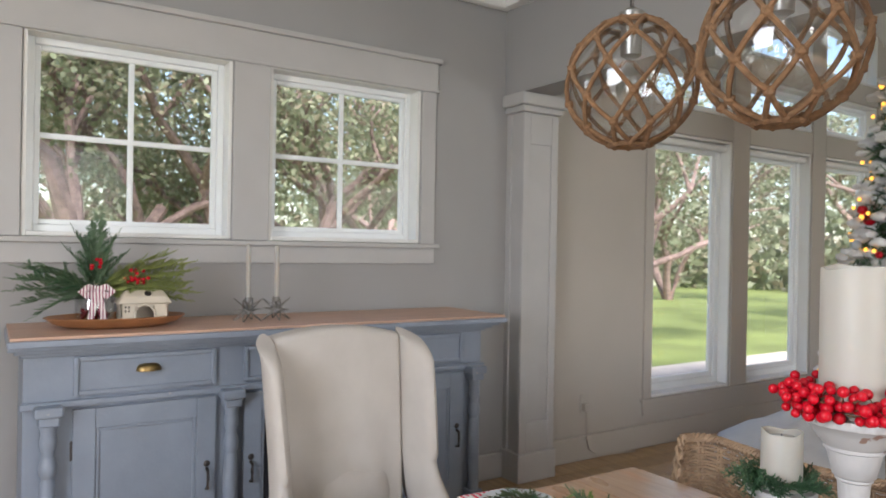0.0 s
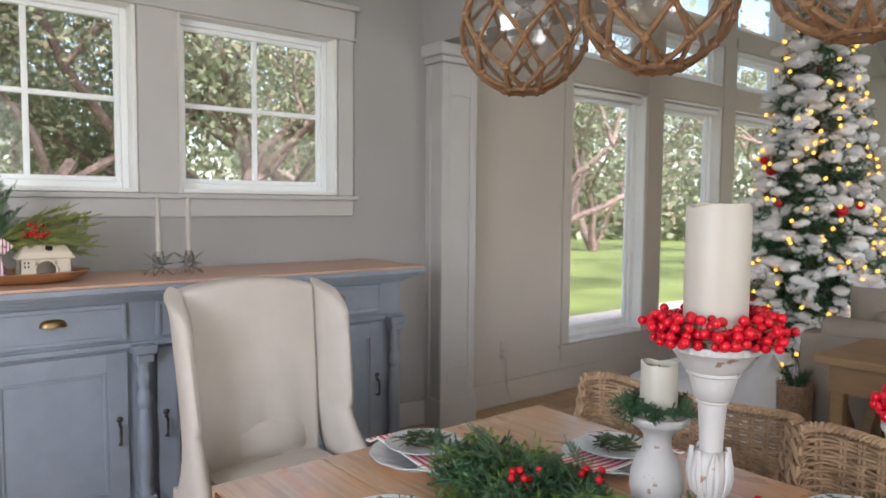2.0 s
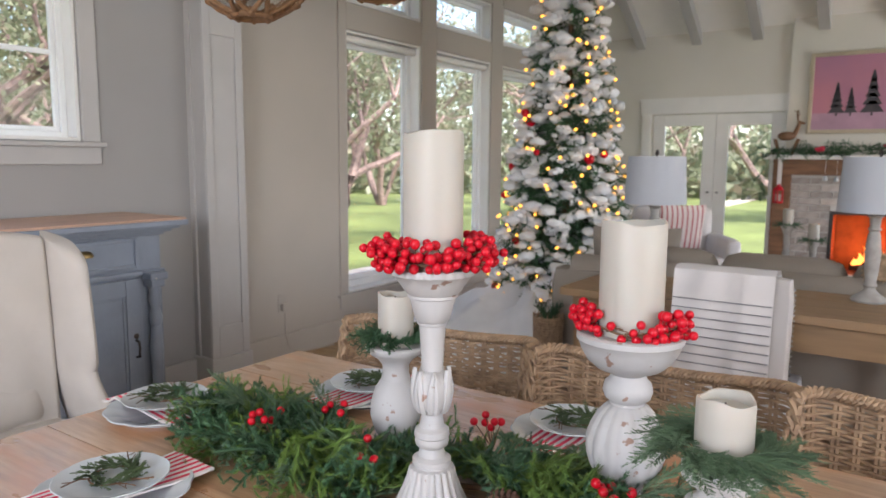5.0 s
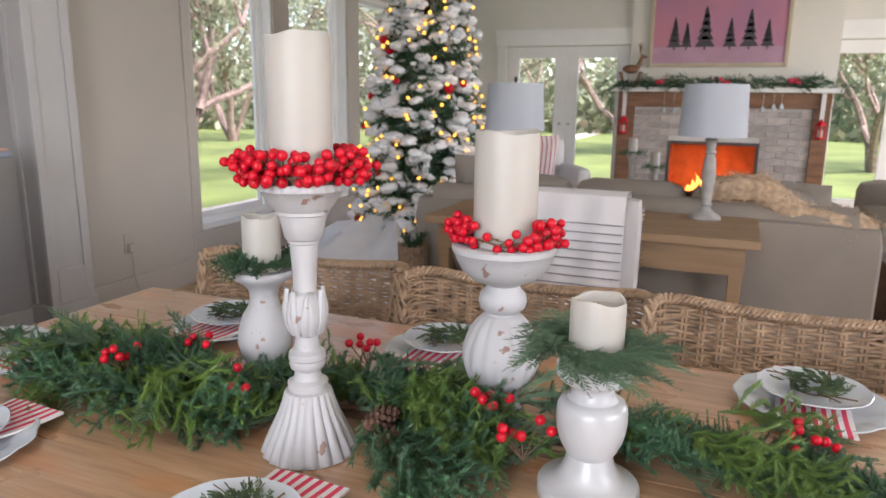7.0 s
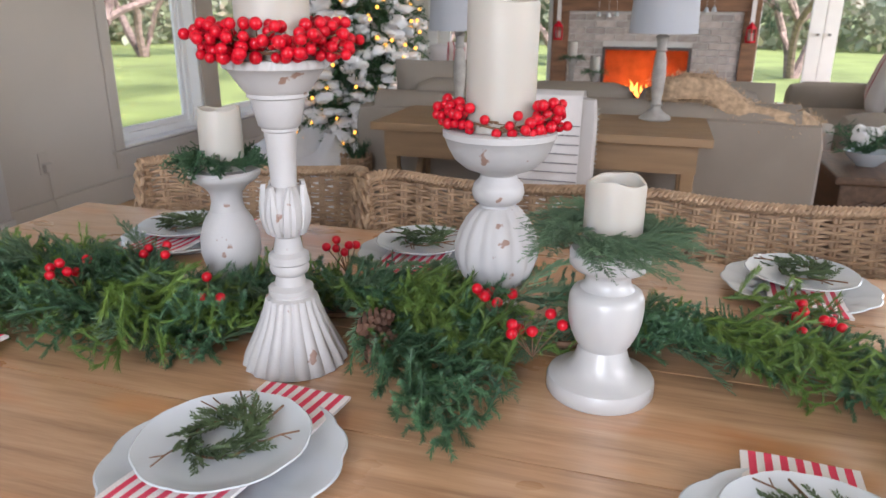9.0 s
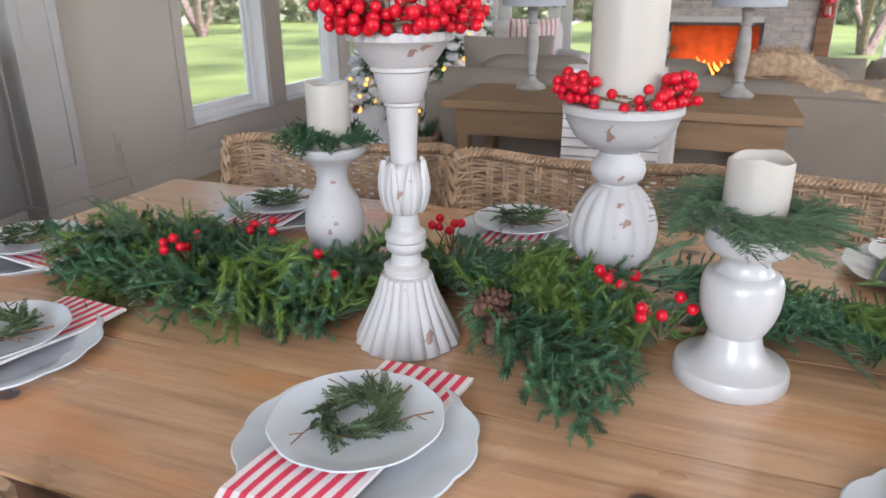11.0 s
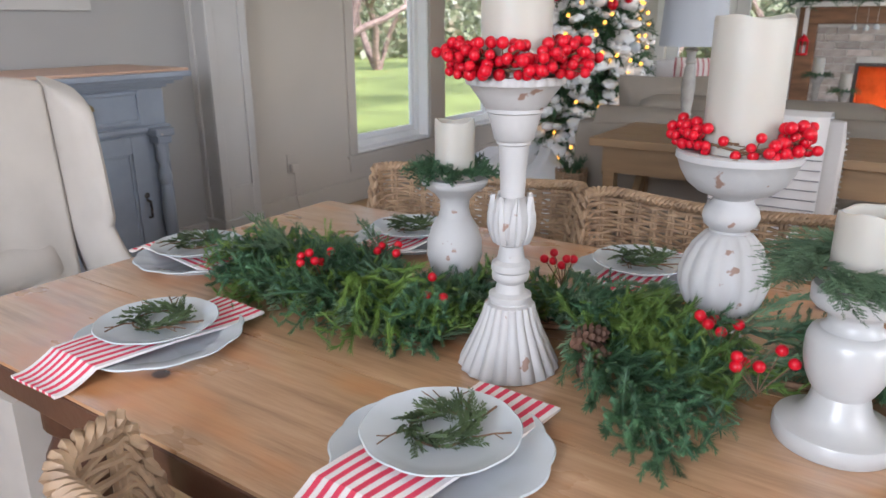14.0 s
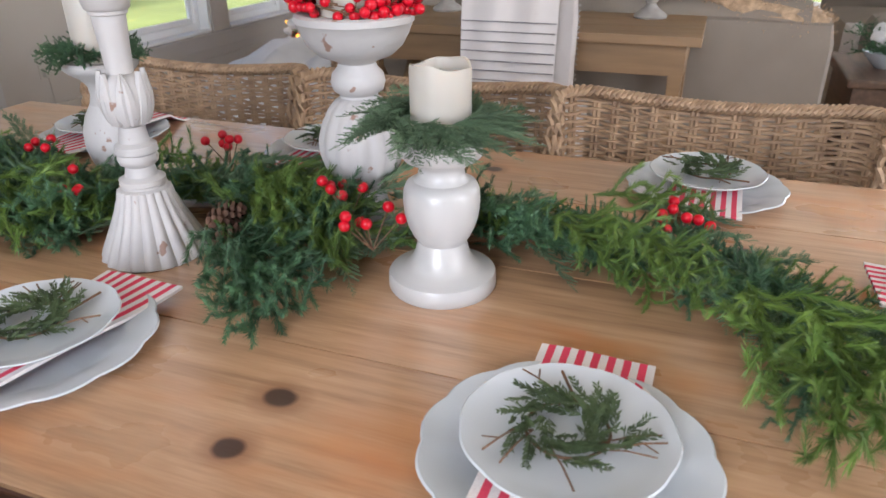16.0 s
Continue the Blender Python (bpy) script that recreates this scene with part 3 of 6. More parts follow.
            ln = nlen * rng.uniform(0.75, 1.15)
            side = dd.cross(o).normalized() * w
            m = q + dd * ln * 0.5
            v = [bm.verts.new(c) for c in (q, m + side, q + dd * ln, m - side)]
            bm.faces.new(v)


def branch_mesh(kind, seed, length=0.2):
    """One sprig along +x, drooping a little at its end."""
    rng = random.Random(seed)
    bm = bmesh.new()

    def bend(f, h=0.0, yaw=0.0, L=length):
        return Vector((L * f * math.cos(yaw), L * f * math.sin(yaw), h + 0.05 * L * math.sin(3 * f) - 0.16 * L * f * f))

    if kind in ("cedar", "bough"):
        pts = [bend(i / 8) for i in range(9)]
        tube(pts, 0.0018, 4, bm, 0.4)
        for i in range(20):
            f = 0.06 + 0.92 * i / 20
            p = bend(f)
            for sg in (-1, 1):
                d = Vector((1.0, sg * rng.uniform(0.5, 1.1), rng.uniform(-0.25, 0.35))).normalized()
                spray(bm, p, d, length * rng.uniform(0.2, 0.34) * (1.15 - 0.7 * f), rng, 0.0009, 12)
        spray(bm, bend(0.98), Vector((1, 0, -0.2)).normalized(), length * 0.2, rng, 0.0009)
    else:
        stems = [[bend(i / 8) for i in range(9)]]
        for j in range(6 if kind == "tree" else 10):
            f0, sg = 0.10 + (0.13 if kind == "tree" else 0.082) * j, (-1) ** j
            p0 = bend(f0)
            L2 = length * rng.uniform(0.35, 0.55) * (1.1 - 0.6 * f0)
            yaw = sg * rng.uniform(0.5, 0.9)
            stems.append([p0 + Vector((L2 * g * math.cos(yaw), L2 * g * math.sin(yaw), rng.uniform(-0.02, 0.04) * g + 0.01 * g)) for g in (0, 0.25, 0.5, 0.75, 1)])
        for st in stems:
            tube(st, 0.0016, 4, bm, 0.5)
            seglen = (st[1] - st[0]).length
            needles(bm, st, rng, {"fir": 0.013, "tree": 0.017, "long": 0.019}[kind], max(4, int(seglen * {"fir": 3200, "tree": 620, "long": 2600}[kind])), {"fir": 0.00065, "tree": 0.0016, "long": 0.0006}[kind], 0.5 if kind == "long" else 0.85)
    me = bpy.data.meshes.new(kind + "_sprig")
    bm.to_mesh(me)
    bm.free()
    me.materials.append({"fir": FIR, "tree": FIR, "cedar": CEDAR, "bough": BOUGH, "long": SPRUCE}[kind])
    return me


BRANCHES = {k: [branch_mesh(k, s * 7 + i, 0.2) for s in range(4)] for i, k in enumerate(("fir", "cedar", "long", "tree", "bough"))}


def place_setting(x, y, z, yaw, seed, fold):
    """A dinner plate, a folded striped napkin, a salad plate and a small cedar wreath."""
    m = pose(x, y, z, 0, 0, yaw)
    prof = [(0.07, 0.0), (0.088, 0.0), (0.092, 0.006), (0.104, 0.012), (0.128, 0.017), (0.130, 0.019), (0.128, 0.0205), (0.100, 0.0155), (0.086, 0.009), (0.0, 0.008)]
    solid("dinner_plate", lathe(prof, 96, plate_rim(12, 0.035)), PORCELAIN, "white porcelain dinner plate with a scalloped rim on the table", "plate", m, True, group="dinner plates")
    nap = thing("napkin", m @ pose(0, 0, 0.0), "folded white cotton napkin with red stripes between two plates", "napkin", "striped napkins")
    W2, y0, y1, n = 0.059, -0.188, 0.148, 40
    nst = 15

    def prof_z(f):
        yy = y0 + (y1 - y0) * f
        if yy < -0.128:
            k = min(1, (-0.128 - yy) / 0.05)
            return 0.0235 * (1 - k) ** 1.5 + 0.0045
        return 0.0235 + 0.004 * math.sin(6 * f)

    for which, M in ((0, WHITECLOTH), (1, REDCLOTH)):
        for c in range(nst):
            if c % 2 != which:
                continue
            bm = bmesh.new()
            xa, xb = -W2 + 2 * W2 * c / nst, -W2 + 2 * W2 * (c + 1) / nst
            rows = []
            for i in range(n + 1):
                f = i / n
                yy = y0 + (y1 - y0) * f
                zz = prof_z(f)
                tw = fold * 0.25
                rows.append([bm.verts.new((xx + tw * yy, yy, zz + 0.0015 * math.sin(40 * xx + 9 * f) + dz)) for xx, dz in ((xa, 0), (xb, 0), (xb, -0.004), (xa, -0.004))])
            for ra, rb in zip(rows, rows[1:]):
                for k in range(4):
                    bm.faces.new((ra[k], ra[(k + 1) % 4], rb[(k + 1) % 4], rb[k]))
            bm.faces.new(rows[0][::-1])
            bm.faces.new(rows[-1])
            bmesh.ops.recalc_face_normals(bm, faces=bm.faces[:])
            part("white_stripe" if which == 0 else "red_stripe", bm, M, nap)
    prof = [(0.05, 0.0), (0.062, 0.0), (0.066, 0.004), (0.076, 0.008), (0.092, 0.0125), (0.0935, 0.014), (0.092, 0.0152), (0.078, 0.0108), (0.064, 0.0062), (0.0, 0.006)]
    solid("salad_plate", lathe(prof, 72, plate_rim(10, 0.02)), PORCELAIN, "white porcelain salad plate on a striped napkin", "plate", m @ pose(0.0, 0, 0.0285), True, group="salad plates")
    bm = wreath_mesh(seed)
    wr = thing("mini_wreath", m @ pose(0, 0, 0.037, 0, 0, seed * 40), "tiny cedar twig wreath lying on a salad plate", "wreath", "mini wreaths")
    part("greenery", bm, WREATHG, wr)
    pts = [(0.036 * math.cos(a), 0.036 * math.sin(a), 0.004) for a in [i * 0.3 for i in range(20)]] + [(0.075, -0.02, 0.008)]
    part("twig", tube(pts, 0.0015, 5), TWIG, wr)
    rng = random.Random(seed)
    for k in range(4):
        a = rng.uniform(0, 6.28)
        c, d = Vector((0.03 * math.cos(a), 0.03 * math.sin(a), 0.006)), Vector((-math.sin(a), math.cos(a), 0.1)) + Vector((math.cos(a), math.sin(a), 0)) * 0.9
        part("twig", tube([c, c + d * 0.022 + Vector((0, 0, 0.003)), c + d * 0.04], 0.001, 4), TWIG, wr)
    for a in (seed * 1.3, seed * 1.3 + 2.3, seed * 1.3 + 3.9):
        o, s = Vector((math.cos(a), math.sin(a), 0)), Vector((-math.sin(a), math.cos(a), 0))
        q = o * 0.062 + s * 0.012 + Vector((0, 0, 0.012))
        part("twig", tube([o * 0.03 + Vector((0, 0, 0.006)), o * 0.048 + Vector((0, 0, 0.009)), q, q + o * 0.016 + s * 0.012], 0.0012, 4), TWIG, wr)
        part("twig", tube([q, q + o * 0.014 - s * 0.004], 0.0009, 4), TWIG, wr)


# near side faces west, far side faces east, the ends face north and south
for i, (x, y, yaw, f) in enumerate(((0.885, 1.075, -90, 0.5), (0.876, 0.53, -90, 0.6), (0.898, -0.058, -90, 0.1), (1.615, -0.152, 90, 0.1), (1.585, 0.54, 90, 0.2), (1.535, 1.06, 90, 0.2), (1.18, 1.36, 180, 0.3), (1.312, -0.503, 0, 0.1))):
    place_setting(x, y, TZ, yaw, i + 1, f)


# ---- candle holders ----
def candle(h, r, seed, dish=False):
    rng = random.Random(seed)
    prof = [(r, 0), (r, h * 0.5), (r, h - 0.004), (r * 0.97, h), (r * 0.9, h - 0.001), (r * 0.84, h - 0.012), (0.001, h - 0.018)]
    ph = rng.uniform(0, 6)
    bm = lathe(prof, 48)
    for v in bm.verts:
        if v.co.z > h - 0.008:
            v.co.z += 0.003 * math.sin(2 * math.atan2(v.co.y, v.co.x) + ph) + 0.0012 * math.sin(5 * math.atan2(v.co.y, v.co.x))
    return bm


def pillar(x, y, prof, material, label, cuts, flute=None, seg=96):
    t = thing("candle_holder", pose(x, y, TZ), label, "candle holder", "candle holders")
    ends = [0, *[c[1] for c in cuts]]
    for (name, _), a, b in zip(cuts, ends, ends[1:]):
        part(name, lathe(prof[a:b + 1], seg, (lambda an, i, a=a: flute(an, i + a)) if flute else None), material, t, smooth=True)
    return t


def fl(rows, n, amp):
    def w(a, i):
        return 1 + amp * (abs(math.cos(n * a / 2)) - 0.64) if i in rows else 1
    return w


P1 = [(0.074, 0), (0.077, 0.003), (0.074, 0.012), (0.061, 0.040), (0.049, 0.066), (0.041, 0.088), (0.037, 0.104), (0.031, 0.107), (0.031, 0.110), (0.034, 0.112), (0.034, 0.119), (0.024, 0.124), (0.021, 0.138), (0.028, 0.143), (0.030, 0.150), (0.028, 0.156), (0.031, 0.159), (0.030, 0.169), (0.022, 0.174),
      (0.018, 0.196), (0.023, 0.199), (0.023, 0.203), (0.031, 0.212), (0.034, 0.228), (0.033, 0.246), (0.026, 0.264), (0.0185, 0.270), (0.0205, 0.31), (0.023, 0.345), (0.026, 0.347), (0.026, 0.351), (0.030, 0.354), (0.035, 0.374), (0.039, 0.390), (0.043, 0.392), (0.043, 0.397), (0.048, 0.402), (0.058, 0.416), (0.067, 0.428), (0.072, 0.430), (0.073, 0.436), (0.071, 0.441), (0.056, 0.441), (0.0, 0.440)]


def flute1(a, i):
    if 1 <= i <= 6:
        return 1 + 0.09 * (abs(math.cos(10 * a)) - 0.64)
    if 22 <= i <= 25:
        return 1 + 0.10 * (abs(math.cos(3 * a)) - 0.64)
    if 39 <= i <= 41:
        return 1 + 0.035 * (abs(math.cos(12 * a)) - 0.64)
    return 1


P2 = [(0.046, 0), (0.049, 0.006), (0.040, 0.030), (0.030, 0.060), (0.030, 0.080), (0.043, 0.086), (0.054, 0.102), (0.061, 0.125), (0.061, 0.145), (0.055, 0.165), (0.045, 0.185), (0.034, 0.198), (0.027, 0.203), (0.027, 0.207), (0.035, 0.213), (0.0385, 0.224), (0.036, 0.236), (0.029, 0.243),
      (0.026, 0.250), (0.030, 0.254), (0.050, 0.261), (0.065, 0.274), (0.074, 0.290), (0.079, 0.304), (0.0815, 0.306), (0.0815, 0.314), (0.077, 0.317), (0.062, 0.315), (0, 0.315)]
P3 = [(0.05, 0), (0.052, 0.008), (0.045, 0.018), (0.034, 0.03), (0.034, 0.04), (0.046, 0.06), (0.053, 0.085), (0.052, 0.11), (0.043, 0.135), (0.031, 0.152), (0.027, 0.166), (0.028, 0.180), (0.038, 0.192), (0.055, 0.202), (0.0615, 0.208), (0.0625, 0.214), (0.059, 0.218), (0, 0.217)]
P4 = [(0.071, 0), (0.074, 0.004), (0.074, 0.018), (0.072, 0.022), (0.066, 0.024), (0.052, 0.028), (0.043, 0.036), (0.037, 0.047), (0.034, 0.058), (0.034, 0.062), (0.040, 0.070), (0.047, 0.083), (0.0515, 0.098), (0.053, 0.114), (0.052, 0.128), (0.048, 0.136), (0.038, 0.140), (0.032, 0.146), (0.031, 0.154), (0.035, 0.160), (0.050, 0.166), (0.055, 0.171), (0.0555, 0.186), (0.053, 0.190), (0.0, 0.190)]
HOLD = [(1.130, 0.582), (1.305, 0.331), (1.297, 0.786), (1.173, 0.158)]
P1 = [(r * (0.94 if z < 0.11 else 0.90), z * 0.946) for r, z in P1]
P3 = [(r * 0.93, z * 1.05) for r, z in P3]
P4 = [(r * (0.94 if z < 0.06 else 0.90), z * 1.04) for r, z in P4]
tall = pillar(*HOLD[0], P1, CHALK, "tall chalky white carved candle holder with fluted foot", (("foot", 7), ("knop", 19), ("leaf_bulb", 26), ("stem", 30), ("cup", 43)), flute1, 160)
pillar(*HOLD[1], P2, CHALK, "squat chalky white candle holder with melon base and bowl", (("foot", 4), ("melon_base", 12), ("collar", 18), ("bowl", 28)), fl(range(5, 12), 14, 0.07))
pillar(*HOLD[2], P3, CHALK, "small chalky white turned candle holder", (("foot", 3), ("belly", 9), ("cup", 17)))
pillar(*HOLD[3], P4, CERAMIC, "glossy white ceramic candle holder in front of the garland", (("foot", 10), ("bulb", 16), ("cup", 24)), seg=64)


def carved_leaf(a):
    """One raised leaf that wraps the bulb, its tip curled outward."""
    bm = bmesh.new()
    rows = []
    for i in range(9):
        f = i / 8
        z = 0.190 + 0.068 * f
        r = 0.0200 + 0.0115 * math.sin(math.pi * min(1.0, 0.06 + 0.9 * f)) ** 0.8 + 0.0045 * max(0.0, (f - 0.72) / 0.28) ** 1.5
        w = 0.36 * (1 - f ** 3) + 0.08
        rows.append([bm.verts.new((q * math.cos(a + b), q * math.sin(a + b), z)) for b, q in ((-w, r - 0.003), (-w * 0.8, r + 0.002), (-w * 0.3, r + 0.0035), (0, r + 0.0012), (w * 0.3, r + 0.0035), (w * 0.8, r + 0.002), (w, r - 0.003))])
    for p, q in zip(rows, rows[1:]):
        for k in range(7):
            n = (k + 1) % 7
            bm.faces.new((p[k], p[n], q[n], q[k]))
    bm.faces.new(rows[0][::-1])
    bm.faces.new(rows[-1])
    bmesh.ops.recalc_face_normals(bm, faces=bm.faces[:])
    return bm


for k in range(7):
    part("carved_leaf", carved_leaf(k * 2 * math.pi / 7 + 0.3), CHALK, tall)
for (x, y), z, h, r, s in zip(HOLD, (0.4165, 0.3150, 0.2280, 0.1978), (0.203, 0.173, 0.099, 0.086), (0.0455, 0.0490, 0.034, 0.036), (1, 2, 3, 4)):
    c = thing("pillar_candle", pose(x, y, TZ + z, 0, 0, 40 * s), "ivory pillar candle standing in a white holder", "candle", "pillar candles")
    part("wax", candle(h, r, s), WAX, c, smooth=True)
    part("wick", tube([(0, 0, h - 0.018), (0.001, 0, h - 0.006)], 0.0012, 5), IRON, c)


def berry_ring(x, y, z, r, sprays, seed, label, up=0.03, reach=0.04):
    """Short sprays of berries wired round a ring; sprays: their angles in degrees and how many berries each bears."""
    rng = random.Random(seed)
    t = thing("berry_ring", pose(x, y, z), label, "berry wreath", "berry candle rings")
    pts = [(r * math.cos(a), r * math.sin(a), 0.006 + 0.004 * math.sin(3 * a)) for a in [2 * math.pi * i / 40 for i in range(41)]]
    part("wire_stem", tube(pts, 0.0018, 5), TWIG, t)
    me = bpy.data.meshes.new("berry")
    b = ball((0, 0, 0), 0.0074, sub=2)
    for f in b.faces:
        f.smooth = True
    b.to_mesh(me)
    b.free()
    me.materials.append(BERRY)
    stems = bmesh.new()
    spots = []
    for sp, per in sprays:
        a0 = radians(sp + rng.uniform(-5, 5))
        root = Vector((r * math.cos(a0), r * math.sin(a0), 0.006))
        out = (Vector((math.cos(a0), math.sin(a0), 0)) * rng.uniform(0.0, 0.7) + Vector((-math.sin(a0), math.cos(a0), 0)) * rng.uniform(0.4, 1.0) + Vector((0, 0, rng.uniform(-0.1, 0.55)))).normalized()
        tip = root + out * reach * rng.uniform(0.8, 1.2)
        tube([root, root.lerp(tip, 0.5) + Vector((0, 0, 0.004)), tip], 0.0012, 4, stems)
        for k in range(per):
            for trial in range(12):
                c = root.lerp(tip, rng.uniform(0.05, 1.1)) + Vector((rng.gauss(0, 0.007), rng.gauss(0, 0.007), rng.gauss(0.002, 0.010)))
                c.z = max(-0.002, min(c.z, up))
                if math.hypot(c.x, c.y) > r - 0.012 and all((c - q).length > 0.0115 for q in spots):
                    break
            else:
                continue
            spots.append(c)
            share("berry", me, t, Matrix.Translation(c) @ Matrix.Scale(rng.uniform(0.85, 1.12), 4))
            tube([root.lerp(tip, rng.uniform(0.1, 0.9)), c], 0.0008, 4, stems)
    part("berry_stem", stems, TWIG, t, kind="stuff")


berry_ring(*HOLD[0], TZ + 0.424, 0.060, [(17 * k, 8) for k in range(21)] + [(140, 8), (118, 9), (150, 7), (300, 8), (20, 6), (255, 9), (282, 9)], 3, "full ring of red berries round a tall candle", 0.036, 0.04)
berry_ring(*HOLD[1], TZ + 0.3205, 0.060, [(80, 7), (92, 8), (104, 8), (116, 7), (128, 5), (160, 2), (192, 5), (214, 3), (234, 7), (246, 8), (258, 8), (270, 8), (284, 6), (20, 5), (330, 5)], 5, "loose ring of red berries round a candle", 0.040, 0.026)


def green_ring(x, y, z, r, n, L, kind, seed, label):
    rng = random.Random(seed)
    t = thing("greenery_ring", pose(x, y, z), label, "greenery ring", "greenery candle rings")
    for i in range(n):
        a = 2 * math.pi * i / n + rng.uniform(-0.15, 0.15)
        m = pose(r * math.cos(a), r * math.sin(a), rng.uniform(0, 0.022), rng.uniform(-25, 25), rng.uniform(-14, 12), math.degrees(a) + rng.uniform(35, 100)) @ Matrix.Scale(L / 0.2 * rng.uniform(0.75, 1.2), 4)
        share("sprig", BRANCHES[kind][rng.randrange(4)], t, m)


green_ring(*HOLD[2], TZ + 0.231, 0.036, 34, 0.060, "fir", 1, "small fir ring round a short candle")
green_ring(*HOLD[3], TZ + 0.208, 0.050, 90, 0.072, "cedar", 2, "loose cedar ring drooping round a short candle")


# ---- garland ----
def hits_holder(m):
    """Whether a sprig at this pose would run into a candle holder's foot."""
    for f in (0.0, 0.05, 0.1, 0.15, 0.2):
        p = m @ Vector((f, 0, 0))
        for (x, y), r in zip(HOLD, (0.088, 0.060, 0.055, 0.085)):
            if math.hypot(p.x - x, p.y - y) < r:
                return True
    return False


def garland():
    t = thing("garland", pose(0, 0, TZ), "mixed fir and cedar garland running along the table", "garland")
    path = [Vector((x, y, 0)) for x, y in ((1.20, 1.16), (1.20, 1.09), (1.19, 1.00), (1.15, 0.88), (1.14, 0.76), (1.21, 0.65), (1.26, 0.53), (1.25, 0.43), (1.235, 0.33), (1.25, 0.21), (1.30, 0.09), (1.325, -0.03), (1.305, -0.13), (1.26, -0.205), (1.17, -0.265), (1.08, -0.30))]
    rng = random.Random(11)
    n = 590
    for i in range(n):
        f = i / n * (len(path) - 1)
        k = min(int(f), len(path) - 2)
        p = path[k].lerp(path[k + 1], f - k)
        d = (path[k + 1] - path[k]).normalized()
        yaw = math.degrees(math.atan2(d.y, d.x))
        side = (-1) ** i
        kind = rng.choice(("fir", "cedar", "long", "cedar", "fir"))
        slim = 0.45 if p.y < 0.12 else 1.0
        off = rng.uniform(-0.075, 0.075) * slim
        q = p + Vector((-d.y, d.x, 0)) * off
        high = (0.105 if 0.22 < p.y < 0.60 else 0.068) * slim * (1 - abs(off) / 0.10) * rng.uniform(0.2, 1.0)
        m = pose(q.x, q.y, 0.012 + high, rng.uniform(-30, 30), rng.uniform(-14, 12), yaw + rng.choice((0, 0, 180)) + side * rng.uniform(8, 62)) @ Matrix.Scale(rng.uniform(0.45, 0.8) * (0.5 + 0.5 * slim), 4)
        if hits_holder(m) or (slim < 1 and i % 5 < 2):
            continue
        share("sprig", BRANCHES[kind][rng.randrange(4)], t, m)
    # sprays that reach out over the boards
    for x, y, yaw, s, kind in ((1.17, 0.49, 222, 1.0, "fir"), (1.14, 0.45, 228, 1.1, "fir"), (1.10, 0.41, 240, 0.75, "fir"), (1.07, 0.38, 215, 0.75, "fir"), (1.16, 0.42, 215, 0.85, "fir"), (1.10, 0.36, 235, 0.6, "fir"), (1.06, 0.36, 195, 0.55, "fir"),
                            (1.20, 0.50, 262, 1.1, "long"), (1.19, 0.46, 250, 1.0, "long"), (1.24, 0.52, 268, 1.1, "long"), (1.22, 0.42, 262, 1.0, "long"), (1.25, 0.46, 275, 1.0, "long"), (1.20, 0.36, 245, 0.8, "cedar"), (1.21, 0.30, 225, 0.7, "cedar"),
                            (1.15, 0.92, 245, 1.1, "long"), (1.12, 0.84, 262, 1.1, "long"), (1.17, 0.86, 258, 1.1, "long"), (1.13, 0.80, 280, 0.9, "long"), (1.20, 0.80, 255, 1.0, "cedar"), (1.16, 0.98, 225, 0.9, "cedar"), (1.18, 0.93, 235, 1.0, "cedar"),
                            (1.17, 1.14, 150, 0.55, "long"), (1.19, 1.16, 110, 0.6, "cedar"), (1.22, 1.14, 75, 0.6, "long"), (1.25, 1.06, 60, 0.6, "cedar"), (1.16, 1.08, 185, 0.5, "cedar"),
                            (1.22, 0.19, 215, 0.7, "cedar"), (1.27, 0.05, 232, 0.8, "long"), (1.28, 0.02, 245, 0.8, "long"), (1.30, -0.04, 235, 0.75, "cedar"), (1.25, -0.08, 215, 0.7, "long"), (1.36, 0.0, -75, 0.8, "long"), (1.38, -0.05, -60, 0.8, "cedar"),
                            (1.16, -0.20, 190, 0.9, "long"), (1.14, -0.25, 200, 1.0, "long"), (1.10, -0.28, 175, 0.9, "long"), (1.08, -0.30, 205, 0.9, "long"), (1.12, -0.30, 225, 0.9, "cedar"), (1.17, -0.27, 238, 0.9, "cedar")):
        m = pose(x, y, 0.075 if kind == "long" else 0.05, 0, 4, yaw) @ Matrix.Scale(s, 4)
        if not hits_holder(m):
            share("sprig", BRANCHES[kind][rng.randrange(4)], t, m)
    for x, y, yaw, pitch, k in ((1.18, 1.06, 120, 55, 0.55), (1.20, 0.99, 150, 60, 0.5), (1.16, 0.90, 160, 50, 0.45), (1.24, 0.90, 80, 55, 0.5), (1.19, 1.11, 100, 48, 0.5)):
        share("sprig", BRANCHES["cedar" if k > 0.48 else "fir"][rng.randrange(4)], t, pose(x, y, 0.06, 0, -pitch, yaw) @ Matrix.Scale(k, 4))
    pts = [(p.x, p.y, 0.02) for p in path]
    part("stem", tube(pts, 0.005, 6), TWIG, t)
    return t


garland()


def berry_pick(x, y, z, n, seed):
    rng = random.Random(seed)
    t = thing("berry_pick", pose(x, y, z), "small cluster of red berries tucked in the garland", "berries", "berry picks")
    bm = bmesh.new()
    for i in range(n):
        c = Vector((rng.uniform(-0.03, 0.03), rng.uniform(-0.035, 0.035), rng.uniform(0.0, 0.03)))
        part("berry", ball(c, 0.0078, sub=2), BERRY, t, smooth=True)
        tube([(0, 0, -0.03), c], 0.0009, 4, bm)
    part("stem", bm, TWIG, t, kind="stuff")


